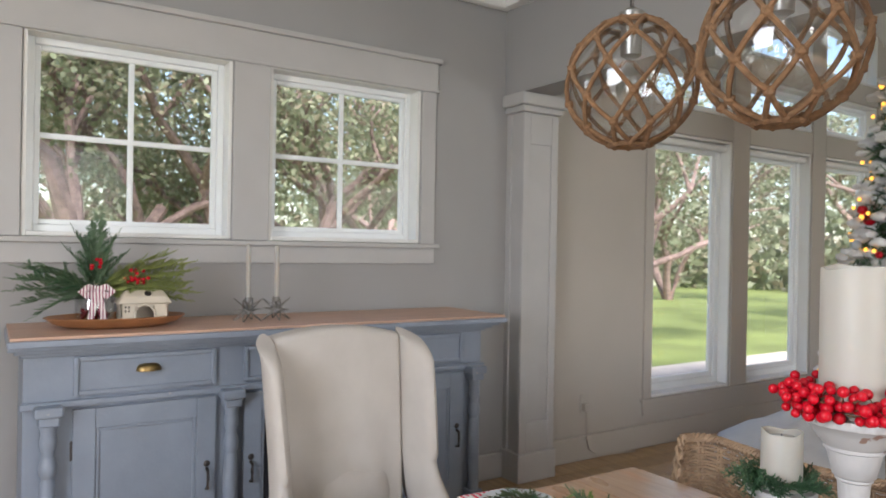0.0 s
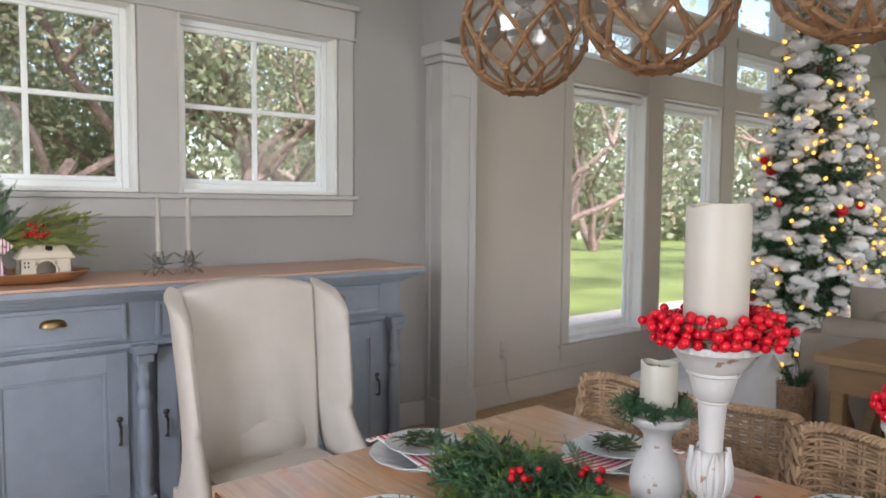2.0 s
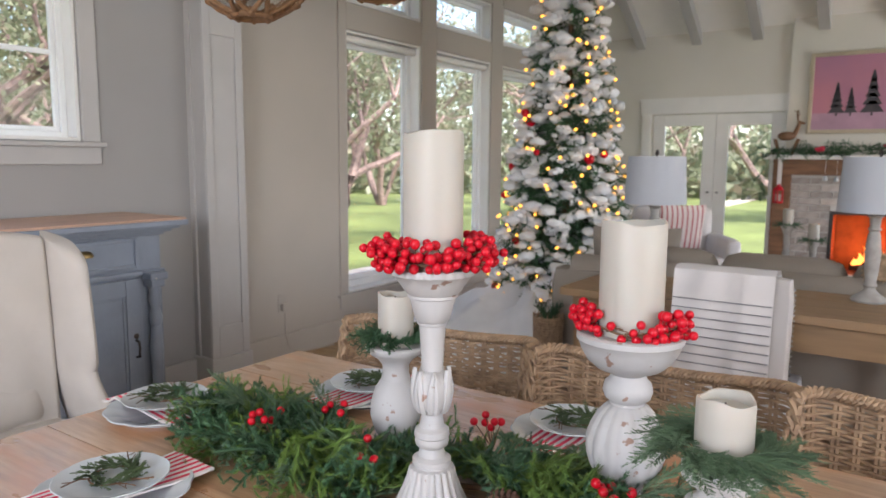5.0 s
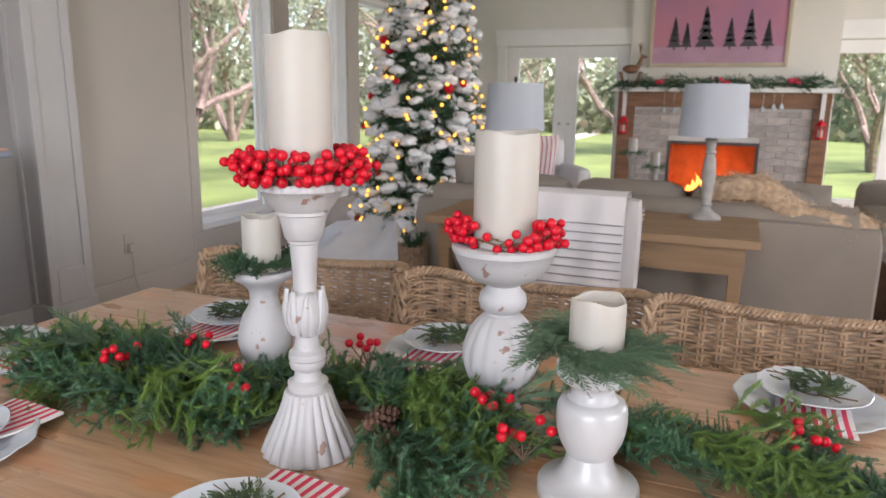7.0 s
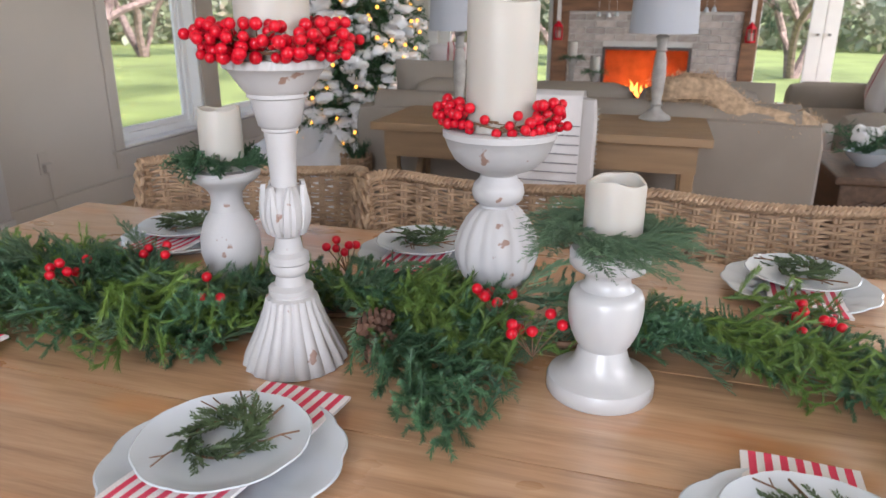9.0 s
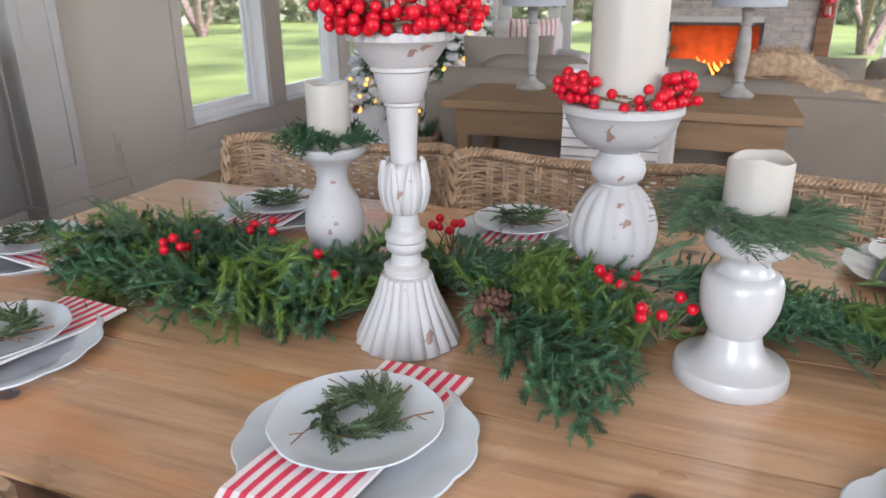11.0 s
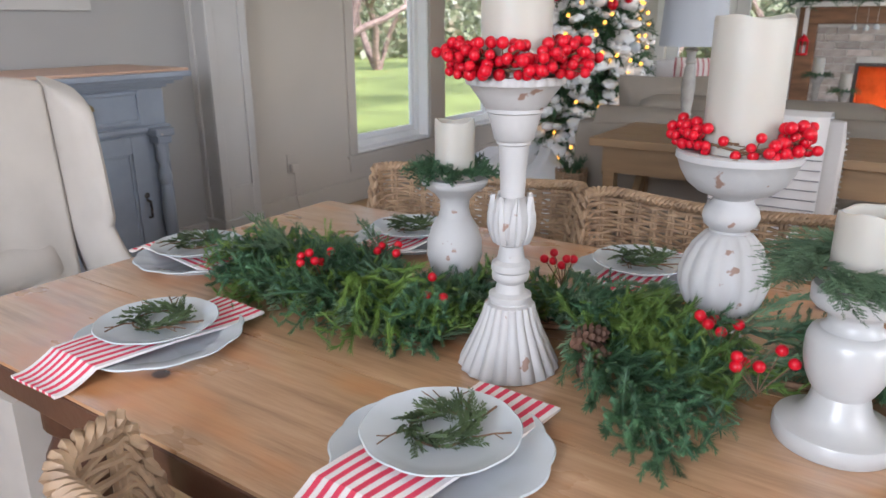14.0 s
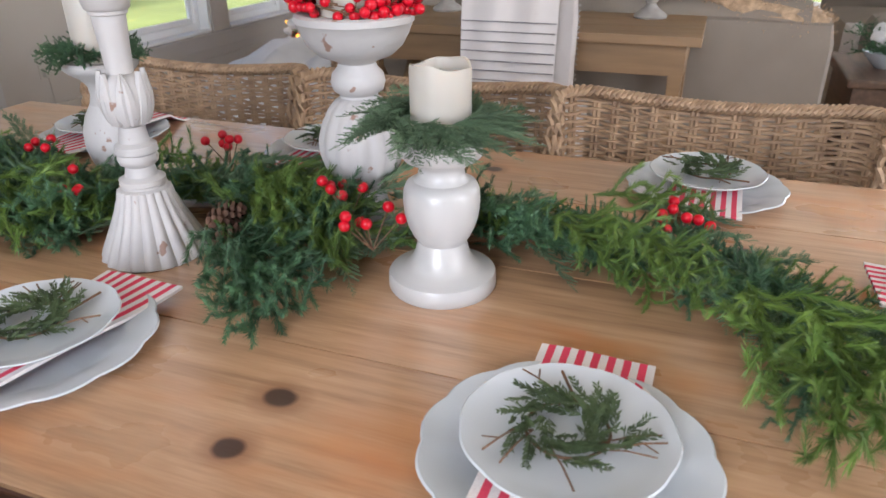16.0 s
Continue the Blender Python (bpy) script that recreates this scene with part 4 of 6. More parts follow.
for i, (x, y, z, n) in enumerate(((1.195, 0.30, 0.09, 6), (1.15, 0.245, 0.075, 6), (1.335, 0.592, 0.085, 6), (1.13, 0.95, 0.085, 6), (1.13, 0.715, 0.075, 4), (1.35, -0.127, 0.045, 8), (1.23, 0.89, 0.08, 4))):
    berry_pick(x, y, TZ + z, n, i)


def pine_cone(x, y, z, rot):
    rng = random.Random(3)
    t = thing("pine_cone", pose(x, y, z, *rot), "small brown open pine cone in the garland", "pine cone", "pine cones")
    part("core", lathe([(0.004, -0.024), (0.011, -0.012), (0.010, 0.008), (0.003, 0.026)], 10), CONE, t)
    bm = bmesh.new()
    for i in range(60):
        f = i / 60
        a, z0 = i * 2.4, -0.024 + 0.05 * f
        r = 0.02 * math.sin(math.pi * (0.18 + 0.75 * f))
        o, s = Vector((math.cos(a), math.sin(a), 0)), Vector((-math.sin(a), math.cos(a), 0))
        c = Vector((0, 0, z0))
        v = [bm.verts.new(p) for p in (c + o * 0.004 - s * 0.002, c + o * r - s * 0.005 + Vector((0, 0, 0.005)), c + o * (r + 0.003) + Vector((0, 0, 0.008)), c + o * r + s * 0.005 + Vector((0, 0, 0.005)), c + o * 0.004 + s * 0.002)]
        bm.faces.new(v)
        w = [bm.verts.new(p.co - Vector((0, 0, 0.002))) for p in v]
        bm.faces.new(w[::-1])
    part("scale", bm, CONE, t, kind="stuff")


pine_cone(1.145, 0.468, TZ + 0.062, (70, 20, 40))
pine_cone(1.118, 0.446, TZ + 0.04, (62, 10, 60))

# ---- dining furniture ----
def sideboard():
    L, R, YF, YB, H = 0.24, 2.23, 2.95, 3.378, 1.032
    t = thing("sideboard", pose(0, 0, 0), "antique blue-grey painted sideboard with turned columns and bare pine top", "sideboard")
    part("body", box(L, R, YF, YB, 0.06, H - 0.06), BLUE, t)
    part("plinth", box(L - 0.02, R + 0.02, YF - 0.03, YB, 0.0, 0.10, 0.008), BLUE, t)
    bm = bmesh.new()
    for k, (o, a, b) in enumerate(((0.012, 0.075, 0.062), (0.03, 0.062, 0.048), (0.05, 0.048, 0.034), (0.07, 0.034, 0.012))):
        part("cornice_step", box(L - min(o, 0.05), R + 1.35 * o, YF - 1.4 * o, YB, H - 1.08 * a, H - b, 0.004), BLUE, t)
    part("top", box(L - 0.045, R + 0.088, YF - 0.09, YB, H - 0.012, H, 0.004), SBTOP, t, "bare pinkish pine top board")
    bays = ((0.396, 0.907), (1.02, 1.475), (1.588, 2.11))
    part("middle_rail", box(L - 0.012, R + 0.012, YF - 0.022, YF, 0.765, 0.79, 0.006), BLUE, t)
    for a, b in bays:
        d = part("drawer", box(a, b, YF - 0.008, YF + 0.02, 0.803, 0.945, 0.003), BLUE, t)
        bm = bmesh.new()
        for x0, x1, z0, z1 in ((a, a + 0.018, 0.803, 0.945), (b - 0.018, b, 0.803, 0.945), (a + 0.018, b - 0.018, 0.803, 0.821), (a + 0.018, b - 0.018, 0.927, 0.945)):
            box(x0, x1, YF - 0.018, YF - 0.006, z0, z1, 0.004, bm)
        part("drawer_moulding", bm, BLUE, d)
        c = (a + b) / 2
        prof = [(0.045, 0.0), (0.045, 0.008), (0.041, 0.02), (0.03, 0.029), (0.012, 0.033)]
        cup = lathe(prof, 24)
        bmesh.ops.delete(cup, geom=[v for v in cup.verts if v.co.y > 0.002], context="VERTS")
        cup.transform(Matrix.Translation((c, YF - 0.018, 0.878)) @ Matrix.Diagonal((1.0, 0.6, 0.9, 1)))
        part("cup_pull", cup, BRASS, d, "aged brass cup pull", True)
    for k, (a, b) in enumerate(bays):
        z0, z1 = 0.12, 0.755
        d = thing_part("door", t)
        bm = bmesh.new()
        s = 0.075
        for x0, x1, c0, c1 in ((a, a + s, z0, z1), (b - s, b, z0, z1), (a + s, b - s, z0, z0 + s), (a + s, b - s, z1 - s, z1)):
            box(x0, x1, YF - 0.022, YF - 0.002, c0, c1, 0.003, bm)
        part("door_frame", bm, BLUE, d)
        bm = bmesh.new()
        for x0, x1, c0, c1 in ((a + s, a + s + 0.014, z0 + s, z1 - s), (b - s - 0.014, b - s, z0 + s, z1 - s), (a + s + 0.014, b - s - 0.014, z0 + s, z0 + s + 0.014), (a + s + 0.014, b - s - 0.014, z1 - s - 0.014, z1 - s)):
            box(x0, x1, YF - 0.016, YF - 0.004, c0, c1, 0.004, bm)
        part("bead", bm, BLUE, d)
        if k == 1:
            part("glass_panel", box(a + s, b - s, YF - 0.008, YF - 0.003, z0 + s, z1 - s), SMOKED, d, "dark glass panel")
        else:
            part("panel", box(a + s, b - s, YF - 0.009, YF - 0.002, z0 + s, z1 - s), BLUE, d)
        x = b - 0.035 if k != 1 else a + 0.03
        pts = [(x, YF - 0.022, 0.47), (x, YF - 0.045, 0.465), (x, YF - 0.048, 0.43), (x, YF - 0.045, 0.395), (x, YF - 0.022, 0.39)]
        part("handle", tube(pts, 0.006, 8), IRON, d, "dark iron pull", True)
        part("escutcheon", lathe([(0.012, 0), (0.013, 0.004), (0.006, 0.008)], 14), IRON, d).matrix_basis = pose(x, YF - 0.022, 0.49, 90, 0, 0)
        for zz in (0.23, 0.57):
            part("hinge", box(a - 0.008 if k != 1 else b, a if k != 1 else b + 0.008, YF - 0.02, YF - 0.004, zz, zz + 0.07, 0.002), IRON, d)
    prof = [(0.026, 0.0), (0.028, 0.02), (0.02, 0.035), (0.024, 0.06), (0.028, 0.16), (0.03, 0.24), (0.024, 0.33), (0.02, 0.345), (0.028, 0.36), (0.031, 0.385), (0.024, 0.41), (0.019, 0.43), (0.027, 0.45), (0.029, 0.475), (0.023, 0.5), (0.028, 0.515), (0.028, 0.53)]
    for x in (0.318, 0.9635, 1.5315, 2.17):
        c = part("column", lathe(prof, 24), BLUE, t, smooth=True)
        c.location, c.scale = (x, YF - 0.035, 0.17), (1, 1, 1.03)
        part("column_base", box(x - 0.035, x + 0.035, YF - 0.07, YF, 0.10, 0.17, 0.005), BLUE, t)
        bm = box(x - 0.034, x + 0.034, YF - 0.07, YF, 0.712, 0.745, 0.005)
        box(x - 0.046, x + 0.046, YF - 0.082, YF, 0.745, 0.782, 0.008, bm)
        part("capital", bm, BLUE, t)


def thing_part(name, parent):
    ob = new(name)
    ob.parent = parent
    ob.empty_display_size = 0.05
    return ob


SMOKED = mat("dark_cabinet_glass", (0.03, 0.03, 0.035), 0.08, var=0.1, bump=0)
sideboard()
SBZ = 1.032


def cushion(x0, x1, y0, y1, z0, z1, r=0.06, puff=0.0, seg=3):
    bm = box(x0, x1, y0, y1, z0, z1)
    bmesh.ops.subdivide_edges(bm, edges=bm.edges[:], cuts=5, use_grid_fill=True)
    cx, cy, cz = (x0 + x1) / 2, (y0 + y1) / 2, (z0 + z1) / 2
    hx, hy, hz = (x1 - x0) / 2, (y1 - y0) / 2, (z1 - z0) / 2
    for v in bm.verts:
        d = Vector(((v.co.x - cx), (v.co.y - cy), (v.co.z - cz)))
        q = Vector((max(-hx + r, min(hx - r, d.x)), max(-hy + r, min(hy - r, d.y)), max(-hz + r, min(hz - r, d.z))))
        o = d - q
        if o.length > 1e-6:
            o = o.normalized() * r
        d = q + o
        if puff:
            n = 1 + puff * (1 - (d.x / hx) ** 2) * (1 - (d.z / hz) ** 2)
            d.y *= n
        v.co = Vector((cx, cy, cz)) + d
    return bm


def wing_chair():
    """Host chair with a slip-covered wing back; faces -y."""
    t = thing("wing_chair", pose(1.162, 2.12, 0) @ Matrix.Diagonal((0.80, 1, 0.928, 1)), "ivory linen slipcovered wing chair at the table's end", "chair")
    # inner back
    bm = bmesh.new()
    nx, nz = 24, 22
    front, back = [], []
    for j in range(nz + 1):
        g = j / nz
        z = 0.42 + 0.735 * g
        rf, rb = [], []
        for i in range(nx + 1):
            u = -1 + 2 * i / nx
            half = 0.27 + 0.035 * g
            arch = -0.035 * u * u * (g ** 4)
            x = half * u
            y = 0.10 + 0.10 * g + 0.006 * math.sin(9 * u + 3 * g) * (1 - g)
            zz = z + arch + 0.012 * (g ** 6)
            rf.append(bm.verts.new((x, y, zz)))
            rb.append(bm.verts.new((x, y + 0.11, zz)))
        front.append(rf)
        back.append(rb)
    for rows, flip in ((front, False), (back, True)):
        for a, b in zip(rows, rows[1:]):
            for i in range(nx):
                f = (a[i], a[i + 1], b[i + 1], b[i])
                bm.faces.new(f[::-1] if flip else f)
    for i in range(nx):
        bm.faces.new((front[-1][i], front[-1][i + 1], back[-1][i + 1], back[-1][i]))
        bm.faces.new((front[0][i + 1], front[0][i], back[0][i], back[0][i + 1]))
    for j in range(nz):
        bm.faces.new((front[j][0], front[j + 1][0], back[j + 1][0], back[j][0]))
        bm.faces.new((front[j + 1][-1], front[j][-1], back[j][-1], back[j + 1][-1]))
    ob = part("backrest", bm, LINEN, t, smooth=True)
    bv = ob.modifiers.new("round", "BEVEL")
    bv.width, bv.segments, bv.limit_method, bv.angle_limit = 0.03, 4, "ANGLE", radians(50)
    # wings: padded panels that sweep down into low arms
    for sg in (-1, 1):
        bm = bmesh.new()
        rows = []
        n = 26
        for j in range(n + 1):
            g = j / n
            z = 0.40 + 0.75 * g
            depth = 0.20 + 0.02 * math.sin(math.pi * g)
            if g < 0.42:
                depth = 0.20 + 0.22 * ((0.42 - g) / 0.42) ** 1.6
            top = max(0.0, (g - 0.88) / 0.12)
            depth *= 1 - 0.35 * top ** 2
            half = 0.285 + 0.035 * g + 0.07 * max(0.0, (0.42 - g) / 0.42) ** 2
            yb = 0.16 + 0.10 * g
            flare = 0.035
            ring = []
            for k in range(18):
                a = 2 * math.pi * k / 18
                dy = 0.5 - 0.5 * math.cos(a)
                th = 0.042 * math.sin(a)
                th *= 0.62 + 0.5 * dy
                y = yb - depth * dy
                ring.append(bm.verts.new((sg * (half + flare * dy + th), y, z - 0.03 * dy * g - 0.02 * top * dy)))
            rows.append(ring)
        for a, b in zip(rows, rows[1:]):
            for k in range(18):
                f = (a[k], a[(k + 1) % 18], b[(k + 1) % 18], b[k])
                bm.faces.new(f if sg < 0 else f[::-1])
        bm.faces.new(rows[0])
        bm.faces.new(rows[-1])
        bmesh.ops.recalc_face_normals(bm, faces=bm.faces[:])
        part("wing", bm, LINEN, t, smooth=True)
    part("seat_cushion", cushion(-0.27, 0.27, -0.40, 0.14, 0.40, 0.52, 0.04), LINEN, t, smooth=True)
    # skirt to the floor
    bm = bmesh.new()
    rows = []
    out = [(-0.31, -0.38), (0.31, -0.38), (0.32, 0.27), (-0.32, 0.27)]
    ring = []
    for k in range(4):
        a, b = Vector((*out[k], 0)), Vector((*out[(k + 1) % 4], 0))
        for i in range(14):
            p = a.lerp(b, i / 14)
            ring.append(p)
    for z, f in ((0.01, 1.03), (0.2, 1.01), (0.42, 0.99)):
        rows.append([bm.verts.new((p.x * f + 0.004 * math.sin(i * 1.9), (p.y + 0.05) * f - 0.05 + 0.004 * math.cos(i * 1.7), z)) for i, p in enumerate(ring)])
    for a, b in zip(rows, rows[1:]):
        for k in range(len(ring)):
            bm.faces.new((a[k], a[(k + 1) % len(ring)], b[(k + 1) % len(ring)], b[k]))
    bm.faces.new(rows[-1])
    part("skirt", bm, LINEN, t, smooth=True)
    # front of the low arms, and a throw-over bottom cushion
    part("lumbar_pillow", cushion(-0.16, 0.24, -0.02, 0.09, 0.50, 0.68, 0.05, 0.3), LINEN, t, smooth=True).matrix_basis = pose(0, 0.02, 0.0, -12, 0, 0)


wing_chair()


def wicker_chair():
    """Woven rattan armchair that faces -x local; back at +x."""
    t = thing("wicker_chair", pose(0, 0, 0), "grey-brown woven rattan dining armchair pushed to the table", "chair", "wicker chairs")
    Wd, H, D = 0.298, 0.80, 0.16
    # plan of the rim: arms come forward from the back round soft corners

    def plan(s):
        """s from -1 to 1 round the back; returns point and outward normal."""
        arm, r = 0.12, 0.045
        back = 2 * (Wd - r)
        arc = math.pi / 2 * r
        total = 2 * arm + 2 * arc + back
        d = (s + 1) / 2 * total
        if d < arm:
            return Vector((-arm + d - r, -Wd, 0)), Vector((0, -1, 0))
        d -= arm
        if d < arc:
            a = -math.pi / 2 + d / r
            return Vector((-r + r * math.cos(a), -Wd + r + r * math.sin(a), 0)), Vector((math.cos(a), math.sin(a), 0))
        d -= arc
        if d < back:
            return Vector((0, -Wd + r + d, 0)), Vector((1, 0, 0))
        d -= back
        if d < arc:
            a = d / r
            return Vector((-r + r * math.cos(a), Wd - r + r * math.sin(a), 0)), Vector((math.cos(a), math.sin(a), 0))
        d -= arc
        return Vector((-r - d, Wd, 0)), Vector((0, 1, 0))

    def top(s):
        q = max(0.0, (abs(s) - 0.80) / 0.20)
        return H - 0.20 * min(1, q * 1.6) ** 1.3 - 0.012 * math.cos(s * 3)

    n, rows = 126, 40
    bm = bmesh.new()
    for j in range(rows):
        pts = []
        for i in range(n + 1):
            s = -1 + 2 * i / n
            p, nm = plan(s)
            z0, z1 = 0.40, top(s) - 0.025
            z = z0 + (z1 - z0) * j / (rows - 1) + 0.0015 * math.sin(i * 0.7 + j * 2.1)
            w = 0.006 * math.sin(math.pi * 21 * i / n + math.pi * (j % 2))
            lean = 0.02 * (z - 0.40) / 0.43
            q = p + nm * (w + lean)
            pts.append((q.x, q.y, z))
        tube(pts, 0.0044, 5, bm)
    part("weave", bm, RATTAN, t, smooth=True, kind="stuff")
    for i in range(2, 42):
        s = -1 + 2 * (i // 2 + (0.5 if i % 2 else 0.28)) / 21
        p, nm = plan(s)
        zt = top(s)
        a, b = p + Vector((0, 0, 0.38)), p + nm * 0.02 * (zt - 0.40) / 0.43 + Vector((0, 0, zt - 0.01))
        part("stake", tube([a, b], 0.005, 5), RATTAN, t)
    # braided border
    bm = bmesh.new()
    for ph in range(3):
        pts = []
        for i in range(221):
            s = -1 + 2 * i / 220
            p, nm = plan(s)
            a = i * 0.75 + ph * 2.094
            q = p + nm * (0.02 * (top(s) - 0.40) / 0.43 + 0.010 * math.cos(a))
            pts.append((q.x, q.y, top(s) + 0.009 * math.sin(a) - 0.006))
        tube(pts, 0.0065, 5, bm)
    part("braided_rim", bm, RATTAN, t, smooth=True)
    for sg in (-1, 1):
        bm = bmesh.new()
        for k in range(4):
            x = -0.165 + 0.004 * k
            tube([(x, sg * (Wd + 0.012 - 0.008 * k), 0.02), (x, sg * (Wd + 0.02 - 0.008 * k), 0.61)], 0.008, 6, bm)
        part("front_post", bm, RATTAN, t, smooth=True)
        part("back_leg", tube([(0.02, sg * 0.27, 0), (-0.01, sg * 0.27, 0.42)], 0.02, 8), RATTAN, t, smooth=True)
    part("seat", cushion(-0.36, -0.03, -0.29, 0.29, 0.36, 0.46, 0.03), RATTAN, t, smooth=True)
    part("seat_cushion", cushion(-0.35, -0.04, -0.27, 0.27, 0.46, 0.51, 0.024), LINEN, t, "ivory seat cushion", True)
    return t


wc = wicker_chair()
wc.matrix_basis = pose(1.985, 1.145, 0, 0, 0, 3)
copy_thing(wc, pose(1.985, 0.483, 0, 0, 0, 0))
copy_thing(wc, pose(1.985, -0.155, 0, 0, 0, -1))
copy_thing(wc, pose(0.578, 0.485, 0, 0, 0, 180))


def pendant(x, y):
    t = thing("pendant_lamp", pose(x, y, 1.70), "round glass pendant lamp in a knotted jute rope net", "lamp", "row of pendant lamps")
    R = 0.122
    part("globe", ball((0, 0, 0), R, sub=4), BUBBLE, t, "clear seeded glass globe", True).visible_shadow = False
    knots = []
    lev = (-72, -45, -18, 10, 38, 64)
    for j, la in enumerate(lev):
        k = 8
        for i in range(k):
            a = 2 * math.pi * (i + 0.5 * (j % 2)) / k
            c, s = math.cos(radians(la)), math.sin(radians(la))
            knots.append((j, i, Vector(((R + 0.004) * c * math.cos(a), (R + 0.004) * c * math.sin(a), (R + 0.004) * s))))
    idx = {(j, i): p for j, i, p in knots}

    def arc(p, q):
        return [((p.lerp(q, f)).normalized() * (R + 0.005)) for f in (0, 0.2, 0.4, 0.6, 0.8, 1)]

    for j in range(len(lev) - 1):
        for i in range(8):
            p = idx[(j, i)]
            for di in ((0, 1) if j % 2 else (-1, 0)):
                part("rope", tube(arc(p, idx[(j + 1, (i + di) % 8)]), 0.0048, 6), ROPE, t, smooth=True)
    kn = bpy.data.meshes.new("knot")
    b = ball((0, 0, 0), 0.0105, sub=1)
    b.to_mesh(kn)
    b.free()
    kn.materials.append(ROPE)
    for j, i, p in knots:
        share("knot", kn, t, Matrix.Translation(p))
    for la in (-74, 66):
        c, s = (R + 0.005) * math.cos(radians(la)), (R + 0.005) * math.sin(radians(la))
        part("rope_ring", tube([(c * math.cos(a), c * math.sin(a), s) for a in [2 * math.pi * i / 24 for i in range(25)]], 0.006, 6), ROPE, t, smooth=True)
    part("socket", lathe([(0.012, 0.05), (0.02, 0.055), (0.021, 0.11), (0.026, 0.125), (0.026, 0.14), (0.01, 0.15)], 20), PEWTER, t, "grey metal socket", True)
    part("bulb", lathe([(0.001, -0.045), (0.02, -0.035), (0.029, -0.01), (0.024, 0.02), (0.014, 0.045), (0.013, 0.055)], 20), BUBBLE, t, "clear bulb", True)
    part("cord", tube([(0, 0, 0.15), (0, 0, 1.13)], 0.004, 6), IRON, t)
    part("canopy", lathe([(0.06, 1.135), (0.06, 1.145), (0.055, 1.15)], 24), PEWTER, t)


BUBBLE = glass_mat("seeded_glass", (0.96, 0.97, 0.97), 0.04, 0.10)
for y in (1.058, 0.743, 0.428):
    pendant(1.20, y)


# ---- on the sideboard ----
def sprigs_in(parent, base, specs, seed):
    rng = random.Random(seed)
    for kind, yaw, pitch, s in specs:
        share("sprig", BRANCHES[kind][rng.randrange(4)], parent, Matrix.Translation(base) @ pose(0, 0, 0, rng.uniform(-40, 40), -pitch, yaw) @ Matrix.Scale(s, 4))


TRX, TRY = 0.562, 3.10
tray = lathe([(0.10, 0.0), (0.15, 0.004), (0.185, 0.02), (0.205, 0.038), (0.21, 0.042), (0.205, 0.045), (0.18, 0.028), (0.145, 0.012), (0, 0.01)], 64)
for v in tray.verts:
    v.co.x *= 1.22
    v.co.y *= 0.72
solid("wooden_tray", tray, TERRA, "oval carved wooden tray on the sideboard", "tray", pose(TRX, TRY, SBZ), True)


def jar():
    t = thing("flower_jar", pose(0.481, 3.10, SBZ + 0.012), "glass jar of cedar and berries with striped ribbon", "vase")
    part("jar", lathe([(0.05, 0), (0.066, 0.012), (0.07, 0.05), (0.068, 0.10), (0.055, 0.135), (0.047, 0.15), (0.05, 0.165), (0.047, 0.166), (0.044, 0.15), (0.052, 0.13), (0.064, 0.1), (0.066, 0.05), (0.06, 0.016), (0, 0.012)], 40), BUBBLE, t, "clear glass jar", True).visible_shadow = False
    rng = random.Random(8)
    for i in range(34):
        a, r = rng.uniform(0, 6.28), 0.05 * math.sqrt(rng.random())
        part("cranberry", ball((r * math.cos(a), r * math.sin(a), 0.022 + rng.random() * 0.035), 0.0095, sub=1), CRAN, t, smooth=True)
    part("ribbon_band", lathe([(0.052, 0.118), (0.0545, 0.13), (0.0505, 0.147), (0.0505, 0.152), (0.047, 0.152)], 40, cap=False), RIBBON, t, "red and white striped ribbon")
    bm = bmesh.new()
    for sg in (-1, 1):
        pts = [Vector((0.0, -0.055, 0.135)), Vector((sg * 0.03, -0.075, 0.15)), Vector((sg * 0.055, -0.07, 0.13)), Vector((sg * 0.035, -0.066, 0.115)), Vector((0, -0.055, 0.132))]
        strip(bm, pts, 0.012)
        strip(bm, [Vector((0.004 * sg, -0.057, 0.13)), Vector((sg * 0.012, -0.078, 0.09)), Vector((sg * 0.022, -0.08, 0.03)), Vector((sg * (0.026 + 0.012 * (sg > 0)), -0.085, -0.005))], 0.011)
    part("bow", bm, RIBBON, t, "striped ribbon bow")
    sprigs_in(t, (0, 0, 0.12), (("cedar", 90, 84, 1.55), ("cedar", 70, 80, 1.45), ("cedar", 40, 74, 1.2), ("fir", 100, 82, 1.2), ("cedar", 120, 75, 1.25), ("cedar", 150, 66, 1.0), ("cedar", 20, 60, 0.95),
                                ("cedar", 175, 30, 1.3), ("cedar", 190, 20, 1.35), ("cedar", 200, 34, 1.2), ("cedar", 170, 10, 1.3), ("cedar", 182, 0, 1.2), ("cedar", 192, -12, 1.1), ("fir", 178, 22, 1.2),
                                ("bough", 5, 38, 1.5), ("bough", -6, 28, 1.7), ("bough", 2, 20, 1.8), ("bough", 10, 12, 1.75), ("bough", -12, 8, 1.7), ("bough", -4, 2, 1.6), ("bough", 8, 30, 1.6)), 2)
    rng = random.Random(4)
    for cx, cz in ((-0.005, 0.235), (0.12, 0.19), (0.16, 0.185)):
        for i in range(9):
            part("berry", ball((cx + rng.uniform(-0.022, 0.022), -0.05 + rng.uniform(-0.02, 0.02), cz + rng.uniform(-0.025, 0.025)), 0.0085, sub=1), BERRY, t, smooth=True)


def strip(bm, pts, w):
    rows = []
    for i, p in enumerate(pts):
        d = (pts[min(i + 1, len(pts) - 1)] - pts[max(i - 1, 0)]).normalized()
        s = d.cross(Vector((0, 1, 0)))
        s = (s.normalized() if s.length > 0.05 else Vector((1, 0, 0))) * w
